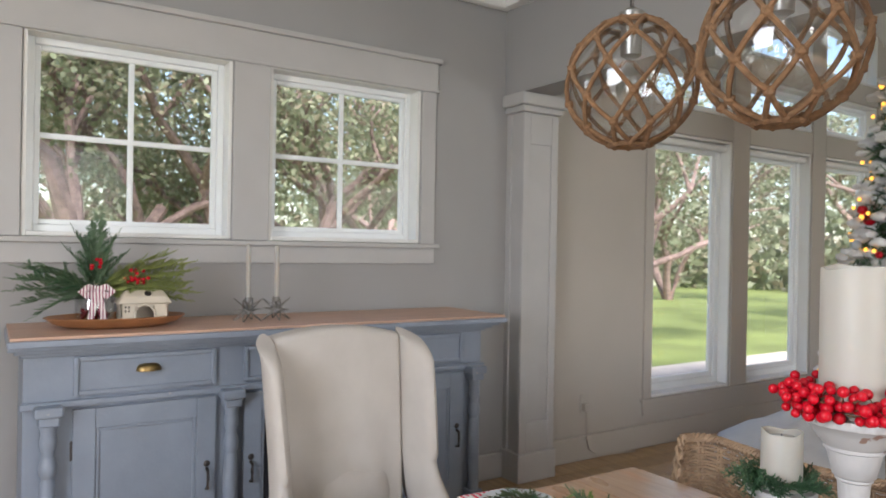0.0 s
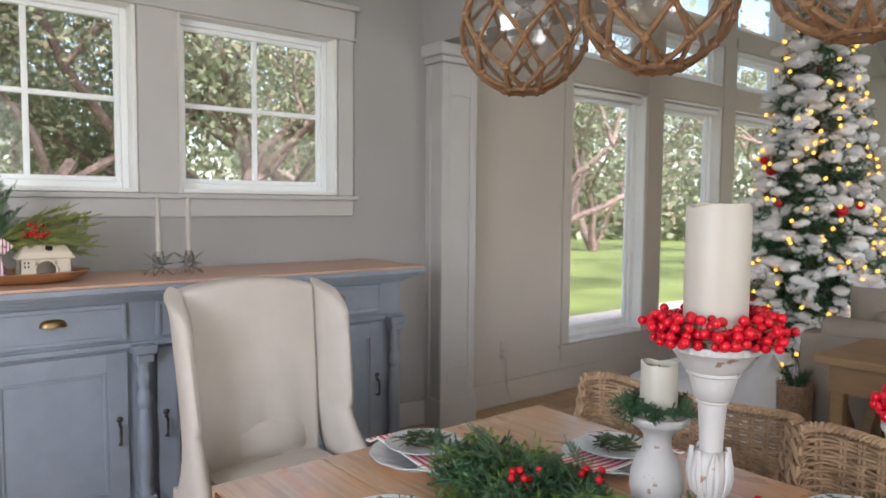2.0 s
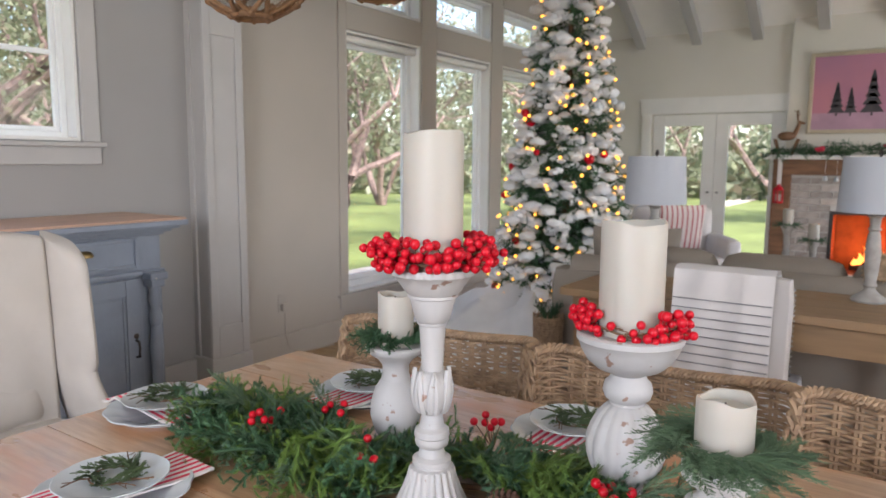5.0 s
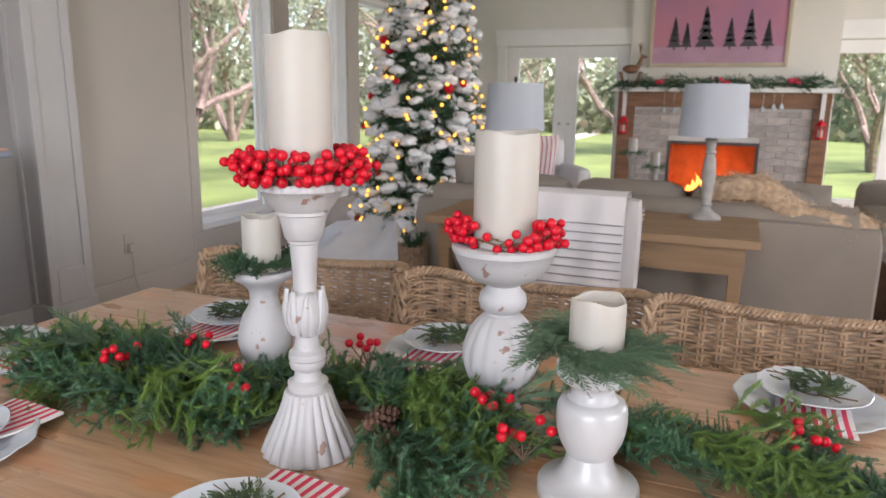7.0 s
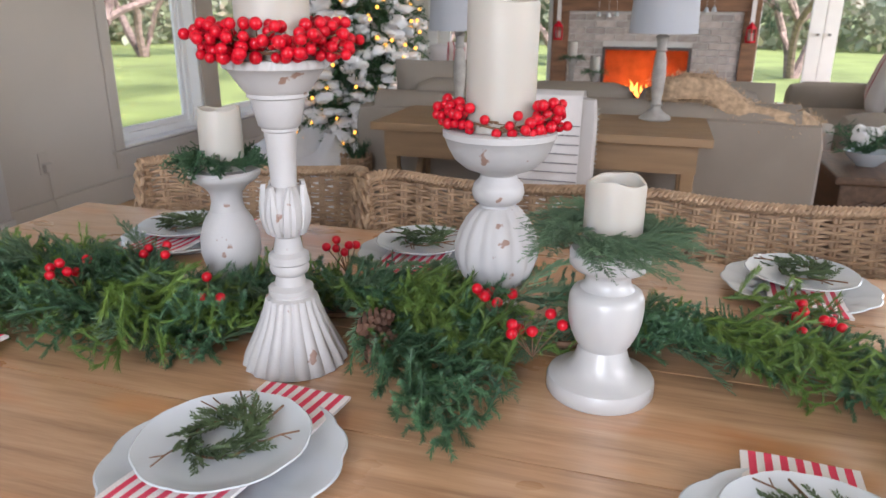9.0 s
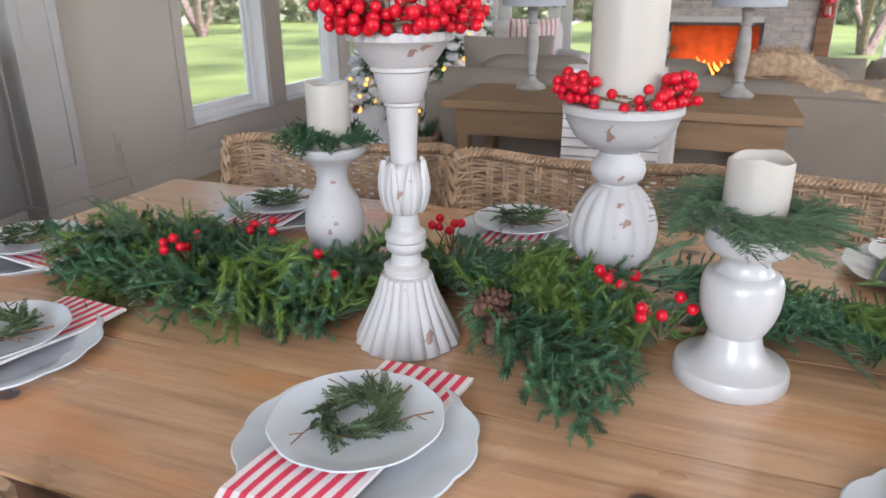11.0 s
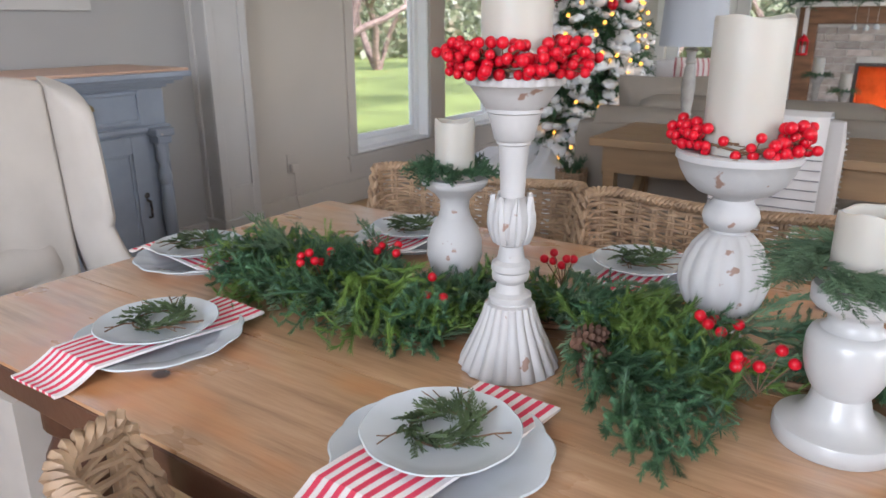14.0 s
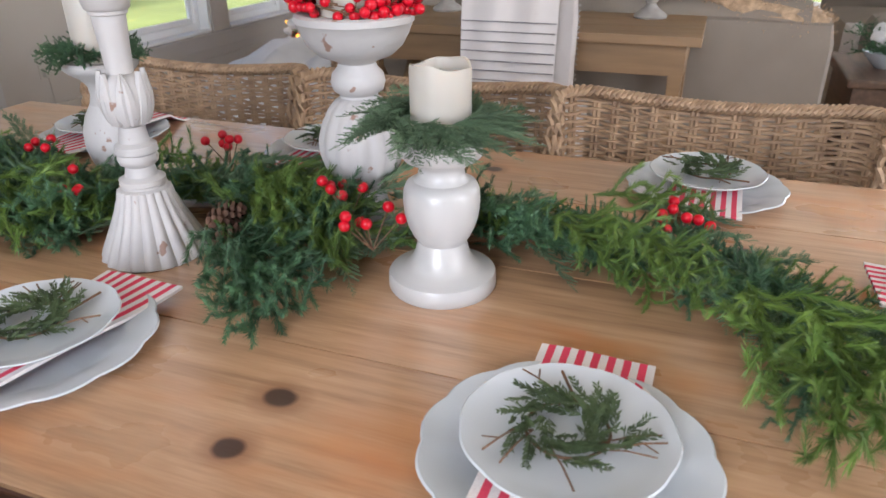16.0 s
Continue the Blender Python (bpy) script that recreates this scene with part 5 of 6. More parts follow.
        rows.append([bm.verts.new(p + s), bm.verts.new(p - s), bm.verts.new(p - s + Vector((0, 0.0015, 0))), bm.verts.new(p + s + Vector((0, 0.0015, 0)))])
    for a, b in zip(rows, rows[1:]):
        for k in range(4):
            bm.faces.new((a[k], a[(k + 1) % 4], b[(k + 1) % 4], b[k]))


def stripes(name, c1, c2, scale, axis="X", duty=0.5):
    m = bpy.data.materials.new(name)
    m.use_nodes = True
    nt, n = m.node_tree, m.node_tree.nodes
    b = n["Principled BSDF"]
    b.inputs["Roughness"].default_value = 0.9
    tc, sp, mu, fr, gt, mx = n.new("ShaderNodeTexCoord"), n.new("ShaderNodeSeparateXYZ"), n.new("ShaderNodeMath"), n.new("ShaderNodeMath"), n.new("ShaderNodeMath"), n.new("ShaderNodeMix")
    mu.operation, fr.operation, gt.operation, mx.data_type = "MULTIPLY", "FRACT", "GREATER_THAN", "RGBA"
    mu.inputs[1].default_value, gt.inputs[1].default_value = scale, duty
    nt.links.new(tc.outputs["Object"], sp.inputs[0])
    nt.links.new(sp.outputs[axis], mu.inputs[0])
    nt.links.new(mu.outputs[0], fr.inputs[0])
    nt.links.new(fr.outputs[0], gt.inputs[0])
    nt.links.new(gt.outputs[0], mx.inputs[0])
    mx.inputs[6].default_value, mx.inputs[7].default_value = (*c1, 1), (*c2, 1)
    nt.links.new(mx.outputs[2], b.inputs["Base Color"])
    return m


RIBBON = stripes("striped_ribbon", (0.72, 0.66, 0.64), (0.30, 0.06, 0.12), 90, "X", 0.6)
PILLOW = stripes("red_striped_linen", (0.74, 0.68, 0.66), (0.50, 0.16, 0.18), 22, "Y", 0.68)
CRAN = mat("dark_cranberry", (0.20, 0.01, 0.02), 0.2, coat=0.5, bump=0)
jar()


def bread_house():
    t = thing("tea_light_house", pose(0.648, 3.06, SBZ + 0.022), "cream ceramic barn tea light house on a tray", "ornament")
    w, d, h = 0.088, 0.05, 0.075
    bm = bmesh.new()
    for x0, x1 in ((-w, -0.035), (0.035, w)):
        box(x0, x1, -d, -d + 0.008, 0, h, 0.002, bm)
    box(-0.035, 0.035, -d, -d + 0.008, 0.06, h, 0.001, bm)
    box(-w, w, d - 0.008, d, 0, h, 0.002, bm)
    box(-w, -w + 0.008, -d, d, 0, h, 0.002, bm)
    box(w - 0.008, w, -d, d, 0, h, 0.002, bm)
    part("shell", bm, CREAM, t)
    bm = bmesh.new()
    rows = []
    for y, z in ((-0.06, 0.072), (-0.056, 0.10), (-0.03, 0.124), (0.03, 0.124), (0.056, 0.10), (0.06, 0.072)):
        k = 0.10 - 0.03 * (z - 0.072) / 0.05
        rows.append([bm.verts.new((-k, y, z)), bm.verts.new((k, y, z))])
    for a, b in zip(rows, rows[1:]):
        bm.faces.new((a[0], a[1], b[1], b[0]))
    bm.faces.new([r[0] for r in rows])
    bm.faces.new([r[1] for r in rows][::-1])
    bm.faces.new((rows[-1][0], rows[-1][1], rows[0][1], rows[0][0]))
    ob = part("roof", bm, CREAM, t)
    bv = ob.modifiers.new("round", "BEVEL")
    bv.width, bv.segments = 0.006, 2
    bm = bmesh.new()
    for k in range(8):
        a = k * math.pi / 8
        b2 = box(-0.013, 0.013, -0.002, 0.0, -0.0018, 0.0018)
        join(bm, b2, pose(0.01, -0.0475, 0.112, -42, 0, 0) @ pose(0, 0, 0, 0, math.degrees(a), 0))
    part("star_cutout", bm, IRON, t, "dark star-shaped opening")
    bm = bmesh.new()
    for sg in (-1, 1):
        tube([(sg * 0.036, -d - 0.004, 0.0), (sg * 0.036, -d - 0.004, 0.04), (sg * 0.02, -d - 0.004, 0.062), (0, -d - 0.004, 0.07)], 0.005, 6, bm)
    part("door_arch", bm, CREAM, t)
    for x in (-0.07, -0.058):
        for z in (0.04, 0.055):
            part("window_opening", box(x - 0.003, x + 0.003, -d - 0.001, -d + 0.002, z, z + 0.009), IRON, t)


CREAM = mat("cream_ceramic", (0.62, 0.55, 0.44), 0.5, var=0.08)
bread_house()


def star_candle(x, y, yaw):
    t = thing("star_candlestick", pose(x, y, SBZ + 0.048, 0, 0, yaw), "pewter wire star holding a white taper candle", "candlestick", "pair of star candlesticks")
    dirs = [Vector(d).normalized() for d in ((1, 1, 1), (1, -1, 1), (-1, 1, 1), (-1, -1, 1), (1, 1, -1), (1, -1, -1), (-1, 1, -1), (-1, -1, -1), (1, 0, 0), (-1, 0, 0), (0, 1, 0), (0, -1, 0))]
    for d in dirs:
        tip = d * 0.062 if abs(d.z) < 0.1 else Vector((d.x * 0.075, d.y * 0.075, (0.048 if d.z > 0 else -0.048)))
        s = d.cross(Vector((0.3, 0.2, 1))).normalized()
        for sg in (-1, 1):
            part("wire", tube([s * sg * 0.018 + d * 0.01, tip], 0.0028, 5), PEWTER, t)
    part("cup", lathe([(0.006, 0.0), (0.008, 0.03), (0.014, 0.034), (0.014, 0.055), (0.011, 0.055), (0.011, 0.04), (0, 0.04)], 16), PEWTER, t, smooth=True)
    part("taper_candle", lathe([(0.0105, 0.04), (0.0105, 0.25), (0.009, 0.275), (0.003, 0.286), (0.001, 0.287)], 16), WAX, t, "white taper candle", True)
    part("wick", tube([(0, 0, 0.285), (0.001, 0, 0.30)], 0.001, 4), WAX, t)


star_candle(1.082, 3.10, 10)
star_candle(1.214, 3.11, 40)


# ---- living room ----
def quad_blob(bm, c, r, rng, squash=0.6):
    b2 = bmesh.new()
    bmesh.ops.create_icosphere(b2, subdivisions=2, radius=r)
    for v in b2.verts:
        v.co *= 1 + rng.uniform(-0.22, 0.22)
    return join(bm, b2, Matrix.Translation(c) @ Matrix.Diagonal((1, 1, squash, 1)))


def christmas_tree():
    rng = random.Random(21)
    X, Y, H = 5.05, 2.15, 3.10
    t = thing("christmas_tree", pose(X, Y, 0), "slim snow-flocked christmas tree with warm lights and red ornaments", "christmas tree")
    part("trunk", tube([(0, 0, 0.1), (0, 0, H - 0.1)], 0.04, 8, taper=0.3), TWIG, t)

    def rad(z):
        return 0.05 + 0.51 * (1 - (z - 0.25) / (H - 0.2)) ** 0.8

    kinds = ("fir", "long")
    snow = bmesh.new()
    spots = []
    for i in range(520):
        f = (i + rng.random()) / 520
        z = 0.32 + (H - 0.35) * (1 - math.sqrt(1 - f * 0.985))
        a = i * 2.39996 + rng.uniform(-0.3, 0.3)
        r = rad(z) * rng.uniform(0.72, 1.06)
        L = 0.36 * rng.uniform(0.75, 1.1) * (0.55 + 0.45 * (1 - (z / H)))
        base = Vector(((r - L * 0.9) * math.cos(a), (r - L * 0.9) * math.sin(a), z + 0.05))
        m = Matrix.Translation(base) @ pose(0, 0, 0, rng.uniform(-40, 40), rng.uniform(5, 25), math.degrees(a)) @ Matrix.Scale(L / 0.2, 4)
        share("branch", BRANCHES["tree"][rng.randrange(4)], t, m)
        tip = Vector((r * math.cos(a), r * math.sin(a), z - 0.01))
        spots.append((tip, a))
        if rng.random() < 0.82:
            for k in range(rng.randint(2, 4)):
                quad_blob(snow, tip - Vector((math.cos(a), math.sin(a), 0)) * rng.uniform(0.0, 0.12) + Vector((rng.uniform(-0.05, 0.05), rng.uniform(-0.05, 0.05), rng.uniform(0.0, 0.035))), rng.uniform(0.025, 0.068), rng, 0.6)
    part("snow", snow, SNOW, t, "clumps of flocked snow", True, "stuff")
    bulb = bpy.data.meshes.new("bulb")
    b = ball((0, 0, 0), 0.0135, sub=1)
    b.to_mesh(bulb)
    b.free()
    bulb.materials.append(FAIRY)
    for i in range(330):
        z = 0.3 + (H - 0.4) * (1 - math.sqrt(1 - (i + rng.random()) / 330 * 0.98))
        a = rng.uniform(0, 6.283)
        r = rad(z) * rng.uniform(0.85, 1.08)
        share("fairy_light", bulb, t, Matrix.Translation((r * math.cos(a), r * math.sin(a), z)))
    orn = {}
    for key, M in (("red_bauble", BERRY), ("white_bauble", PORCELAIN)):
        me = bpy.data.meshes.new(key)
        b = ball((0, 0, 0), 0.034, sub=2)
        for f in b.faces:
            f.smooth = True
        b.to_mesh(me)
        b.free()
        me.materials.append(M)
        orn[key] = me
    for i in range(64):
        tip, a = spots[rng.randrange(len(spots))]
        share("red_bauble" if i % 2 else "white_bauble", orn["red_bauble" if i % 2 else "white_bauble"], t, Matrix.Translation(tip + Vector((0.02 * math.cos(a), 0.02 * math.sin(a), -0.05))) @ Matrix.Scale(rng.uniform(0.6, 1.3), 4))
    # white skirt heaped round the foot
    bm = bmesh.new()
    rows = []
    for j, (r, z) in enumerate(((0.95, 0.012), (0.9, 0.06), (0.72, 0.13), (0.5, 0.2), (0.28, 0.24), (0.08, 0.26))):
        rows.append([bm.verts.new((r * (1 + 0.10 * math.sin(5 * k * 0.196 + j)) * math.cos(k * 0.1963), r * (1 + 0.10 * math.sin(7 * k * 0.196)) * math.sin(k * 0.1963), 1.5 * z * (1 + 0.25 * math.sin(k * 1.3 + j)))) for k in range(32)])
    for a, b in zip(rows, rows[1:]):
        for k in range(32):
            bm.faces.new((a[k], a[(k + 1) % 32], b[(k + 1) % 32], b[k]))
    bm.faces.new(rows[-1])
    solid("tree_skirt", bm, SNOW, "rumpled white fluffy skirt under the tree", "tree skirt", pose(X - 0.3, Y + 0.06, 0), True)


christmas_tree()


def basket(x, y):
    t = thing("wicker_basket", pose(x, y, 0) @ Matrix.Diagonal((0.5, 0.5, 0.85, 1)), "tall narrow wicker basket beside the sofa", "basket")
    bm = bmesh.new()
    for j in range(34):
        pts = []
        for i in range(49):
            a = 2 * math.pi * i / 48
            r = 0.13 + 0.03 * j / 33 + 0.005 * math.sin(math.pi * i / 2 + math.pi * (j % 2))
            pts.append((r * math.cos(a), r * math.sin(a), 0.01 + 0.0165 * j))
        tube(pts, 0.0075, 5, bm, cap=False)
    part("weave", bm, RATTAN, t, smooth=True, kind="stuff")
    for i in range(16):
        a = 2 * math.pi * i / 16
        part("stake", tube([(0.13 * math.cos(a), 0.13 * math.sin(a), 0), (0.163 * math.cos(a), 0.163 * math.sin(a), 0.58)], 0.006, 5), RATTAN, t)
    sprigs_in(t, (0, 0, 0.5), [("fir", 60 * k, 30 + 9 * (k % 3), 1.0) for k in range(7)], 5)


basket(3.66, 1.60)


def sofa():
    X0, Y0, Y1 = 3.80, -0.56, 1.60
    t = thing("sofa", pose(0, 0, 0), "oatmeal linen roll-arm sofa with its back to the console", "sofa")
    part("frame", cushion(X0, X0 + 0.92, Y0 + 0.1, Y1 - 0.1, 0.06, 0.42, 0.04), SOFA, t, smooth=True)
    part("back", cushion(X0 - 0.03, X0 + 0.2, Y0 - 0.06, Y1 + 0.06, 0.08, 0.74, 0.07), SOFA, t, smooth=True)
    part("back_roll", tube([(X0 + 0.09, Y0 + 0.05, 0.715), (X0 + 0.09, Y1 - 0.05, 0.715)], 0.085, 16), SOFA, t, smooth=True)
    for y in (Y0 + 0.08, Y1 - 0.08):
        part("arm", cushion(X0 + 0.02, X0 + 0.92, y - 0.1, y + 0.1, 0.08, 0.58, 0.05), SOFA, t, smooth=True)
        part("arm_roll", tube([(X0 + 0.0, y, 0.60), (X0 + 0.5, y, 0.60), (X0 + 0.93, y, 0.59)], 0.125, 18), SOFA, t, smooth=True)
    n = 3
    w = (Y1 - Y0 - 0.4) / n
    for i in range(n):
        a = Y0 + 0.2 + w * i
        part("seat_cushion", cushion(X0 + 0.2, X0 + 0.95, a + 0.005, a + w - 0.005, 0.42, 0.58, 0.05), SOFA, t, smooth=True)
        p = part("back_cushion", cushion(-0.09, 0.09, a + 0.01, a + w - 0.01, 0.0, 0.40, 0.08), SOFA, t, smooth=True)
        p.matrix_basis = pose(X0 + 0.28, 0, 0.46, 0, -10, 0)
    return t


sofa()


def throw_pillow(x, y, z, w, M, label, rot, group):
    solid("throw_pillow", pillow_mesh(w), M, label, "pillow", pose(x, y, z, *rot), True, group=group)


def pillow_mesh(w):
    bm = bmesh.new()
    n = 14
    for sg in (-1, 1):
        g = []
        for j in range(n + 1):
            row = []
            for i in range(n + 1):
                u, v = -1 + 2 * i / n, -1 + 2 * j / n
                th = 0.09 * (max(0, 1 - u ** 4) * max(0, 1 - v ** 4)) ** 0.6
                k = 1 - 0.05 * (1 - abs(u * v))
                row.append(bm.verts.new((sg * th, u * w * k, v * w * k)))
            g.append(row)
        for a, b in zip(g, g[1:]):
            for i in range(n):
                f = (a[i], a[i + 1], b[i + 1], b[i])
                bm.faces.new(f if sg > 0 else f[::-1])
    bmesh.ops.remove_doubles(bm, verts=bm.verts[:], dist=0.0005)
    return bm


throw_pillow(4.15, 1.30, 0.72, 0.24, SOFA, "plump oatmeal pillow on the sofa", (0, -18, 20), "sofa pillows")
throw_pillow(4.17, -0.25, 0.70, 0.20, SOFA, "oatmeal pillow slumped on the sofa", (0, -25, -20), "sofa pillows")


def fur_throw():
    rng = random.Random(6)
    bm = bmesh.new()
    base = cushion(-0.17, 0.17, -0.38, 0.38, -0.03, 0.12, 0.07)
    bmesh.ops.subdivide_edges(base, edges=base.edges[:], cuts=1)
    for v in base.verts:
        v.co.z += 0.05 * math.sin(6 * v.co.y) + 0.02 * math.sin(17 * v.co.y + 5 * v.co.x)
        v.co += Vector((rng.uniform(-1, 1), rng.uniform(-1, 1), rng.uniform(-1, 1))) * 0.006
    base.normal_update()
    tufts = [(v.co.copy(), v.normal.copy()) for v in base.verts]
    t = thing("fur_throw", pose(3.98, -0.22, 0.72, 7, 8, 0), "tan faux fur throw heaped on the sofa back", "throw blanket")
    part("pelt", base, FUR, t, smooth=True)
    for p, nm in tufts:
        for k in range(4):
            q = p + Vector((rng.uniform(-0.03, 0.03), rng.uniform(-0.03, 0.03), rng.uniform(-0.01, 0.01)))
            e = q + (nm + Vector((rng.uniform(-0.7, 0.7), rng.uniform(-0.7, 0.7), rng.uniform(-0.6, 0.2)))).normalized() * 0.02
            s = Vector((rng.uniform(-1, 1), rng.uniform(-1, 1), 0)).normalized() * 0.004
            bm.faces.new([bm.verts.new(c) for c in (q - s, q + s, e)])
    part("fur", bm, FUR, t, kind="stuff")


fur_throw()


def console():
    t = thing("console_table", pose(0, 0, 0), "limed oak console table behind the sofa", "table")
    x0, x1, y0, y1, h = 3.14, 3.72, -0.10, 1.30, 0.744
    for k in range(3):
        a = x0 + (x1 - x0) * k / 3
        part("plank", box(a + 0.001, a + (x1 - x0) / 3 - 0.001, y0, y1, h - 0.035, h, 0.003), OAKC, t)
    for a, b, c, d in ((x0 + 0.04, x0 + 0.06, y0 + 0.05, y1 - 0.05), (x1 - 0.06, x1 - 0.04, y0 + 0.05, y1 - 0.05), (x0 + 0.06, x1 - 0.06, y0 + 0.05, y0 + 0.07), (x0 + 0.06, x1 - 0.06, y1 - 0.07, y1 - 0.05)):
        part("apron", box(a, b, c, d, h - 0.15, h - 0.035), OAKC, t)
    for x in (x0 + 0.07, x1 - 0.07):
        for y in (y0 + 0.08, y1 - 0.08):
            bm = box(x - 0.028, x + 0.028, y - 0.028, y + 0.028, 0, h - 0.035, 0.004)
            for v in bm.verts:
                if v.co.z < 0.1:
                    v.co.x, v.co.y = x + (v.co.x - x) * 0.65, y + (v.co.y - y) * 0.65
            part("leg", bm, OAKC, t)

    for sg in (-1, 1):
        bm = box(-0.34, 0.34, -0.018, 0.018, -0.025, 0.025, 0.004)
        bm.transform(pose((x0 + x1) / 2, y1 - 0.08 + 0.02 * sg, 0.33, 0, sg * 52, 0))
        part("cross_brace", bm, OAKC, t)


console()


def table_lamp(x, y):
    t = thing("table_lamp", pose(x, y, 0.744), "turned grey wooden table lamp with a pale drum shade", "lamp", "pair of console lamps")
    part("base", lathe([(0.065, 0), (0.07, 0.008), (0.06, 0.02), (0.035, 0.035), (0.022, 0.05), (0.02, 0.06), (0.028, 0.068), (0.02, 0.08), (0.026, 0.13), (0.03, 0.2), (0.024, 0.27), (0.018, 0.29), (0.026, 0.298), (0.018, 0.31), (0.022, 0.345), (0.03, 0.352), (0.015, 0.365), (0.008, 0.385), (0.008, 0.42)], 28), WASHED, t, smooth=True)
    part("shade", lathe([(0.141, 0.368), (0.143, 0.368), (0.131, 0.590), (0.129, 0.590)], 48, cap=False), SHADE, t, "pale blue-grey fabric drum shade", True)
    part("finial", lathe([(0.004, 0.575), (0.006, 0.600), (0.010, 0.607), (0.003, 0.623)], 12), IRON, t)
    bm = bmesh.new()
    for k in range(3):
        a = 2.094 * k
        tube([(0, 0, 0.580), (0.129 * math.cos(a), 0.129 * math.sin(a), 0.583)], 0.002, 4, bm)
    part("spider", bm, IRON, t)


WASHED = mat("grey_washed_wood", (0.42, 0.40, 0.37), 0.7, var=0.15, scale=20)
table_lamp(3.60, 0.125)
table_lamp(3.58, 1.022)


def parsons_chair():
    t = thing("parsons_chair", pose(2.98, 0.54, 0) @ Matrix.Diagonal((1, 0.95, 0.945, 1)), "grey linen chair with nailhead trim at the console", "chair")
    bm = cushion(-0.045, 0.045, -0.22, 0.22, 0.42, 0.95, 0.03)
    part("backrest", bm, GREYFAB, t, smooth=True).matrix_basis = pose(0, 0, 0, 0, 4, 0)
    part("seat", cushion(0.0, 0.47, -0.23, 0.23, 0.36, 0.47, 0.035), GREYFAB, t, smooth=True)
    part("skirt", cushion(-0.01, 0.45, -0.22, 0.22, 0.05, 0.37, 0.015), GREYFAB, t, smooth=True)
    nail = bpy.data.meshes.new("nail")
    b = ball((0, 0, 0), 0.006, sub=1)
    b.to_mesh(nail)
    b.free()
    nail.materials.append(PEWTER)
    for k in range(22):
        share("nail", nail, t, Matrix.Translation((0.07, -0.222, 0.48 + 0.02 * k)))
    for x in (0.02, 0.42):
        for y in (-0.19, 0.19):
            part("leg", box(x - 0.02, x + 0.02, y - 0.02, y + 0.02, 0, 0.07), DARKWOOD, t)
    # striped throw over the back
    c = thing("striped_throw", pose(2.98, 0.56, 0) @ Matrix.Diagonal((1, 0.95, 0.945, 1)), "white cotton throw with thin grey stripes over a chair", "throw blanket")
    bm = bmesh.new()
    path = [(-0.075, 0.50), (-0.078, 0.62), (-0.07, 0.75), (-0.058, 0.88), (-0.045, 0.962), (-0.01, 0.975), (0.05, 0.972), (0.085, 0.95), (0.085, 0.80), (0.08, 0.70)]
    rows = []
    for j, (x, z) in enumerate(path):
        rows.append([[bm.verts.new((x + 0.006 * math.sin(k * 0.9 + j * 0.4) + d, -0.19 + 0.37 * k / 16, z)) for k in range(17)] for d in (0, 0.006)])
    for a, b in zip(rows, rows[1:]):
        for s in (0, 1):
            for k in range(16):
                f = (a[s][k], a[s][k + 1], b[s][k + 1], b[s][k])
                bm.faces.new(f if s else f[::-1])
    part("cloth", bm, THROW, c, smooth=True)
    for k in range(9):
        z = 0.56 + 0.036 * k
        x = -0.083 if z < 0.7 else -0.083 + 0.022 * (z - 0.7) / 0.2
        part("stripe", box(x - 0.004, x + 0.002, -0.188, 0.178, z, z + 0.003), DARKLINE, c)


parsons_chair()


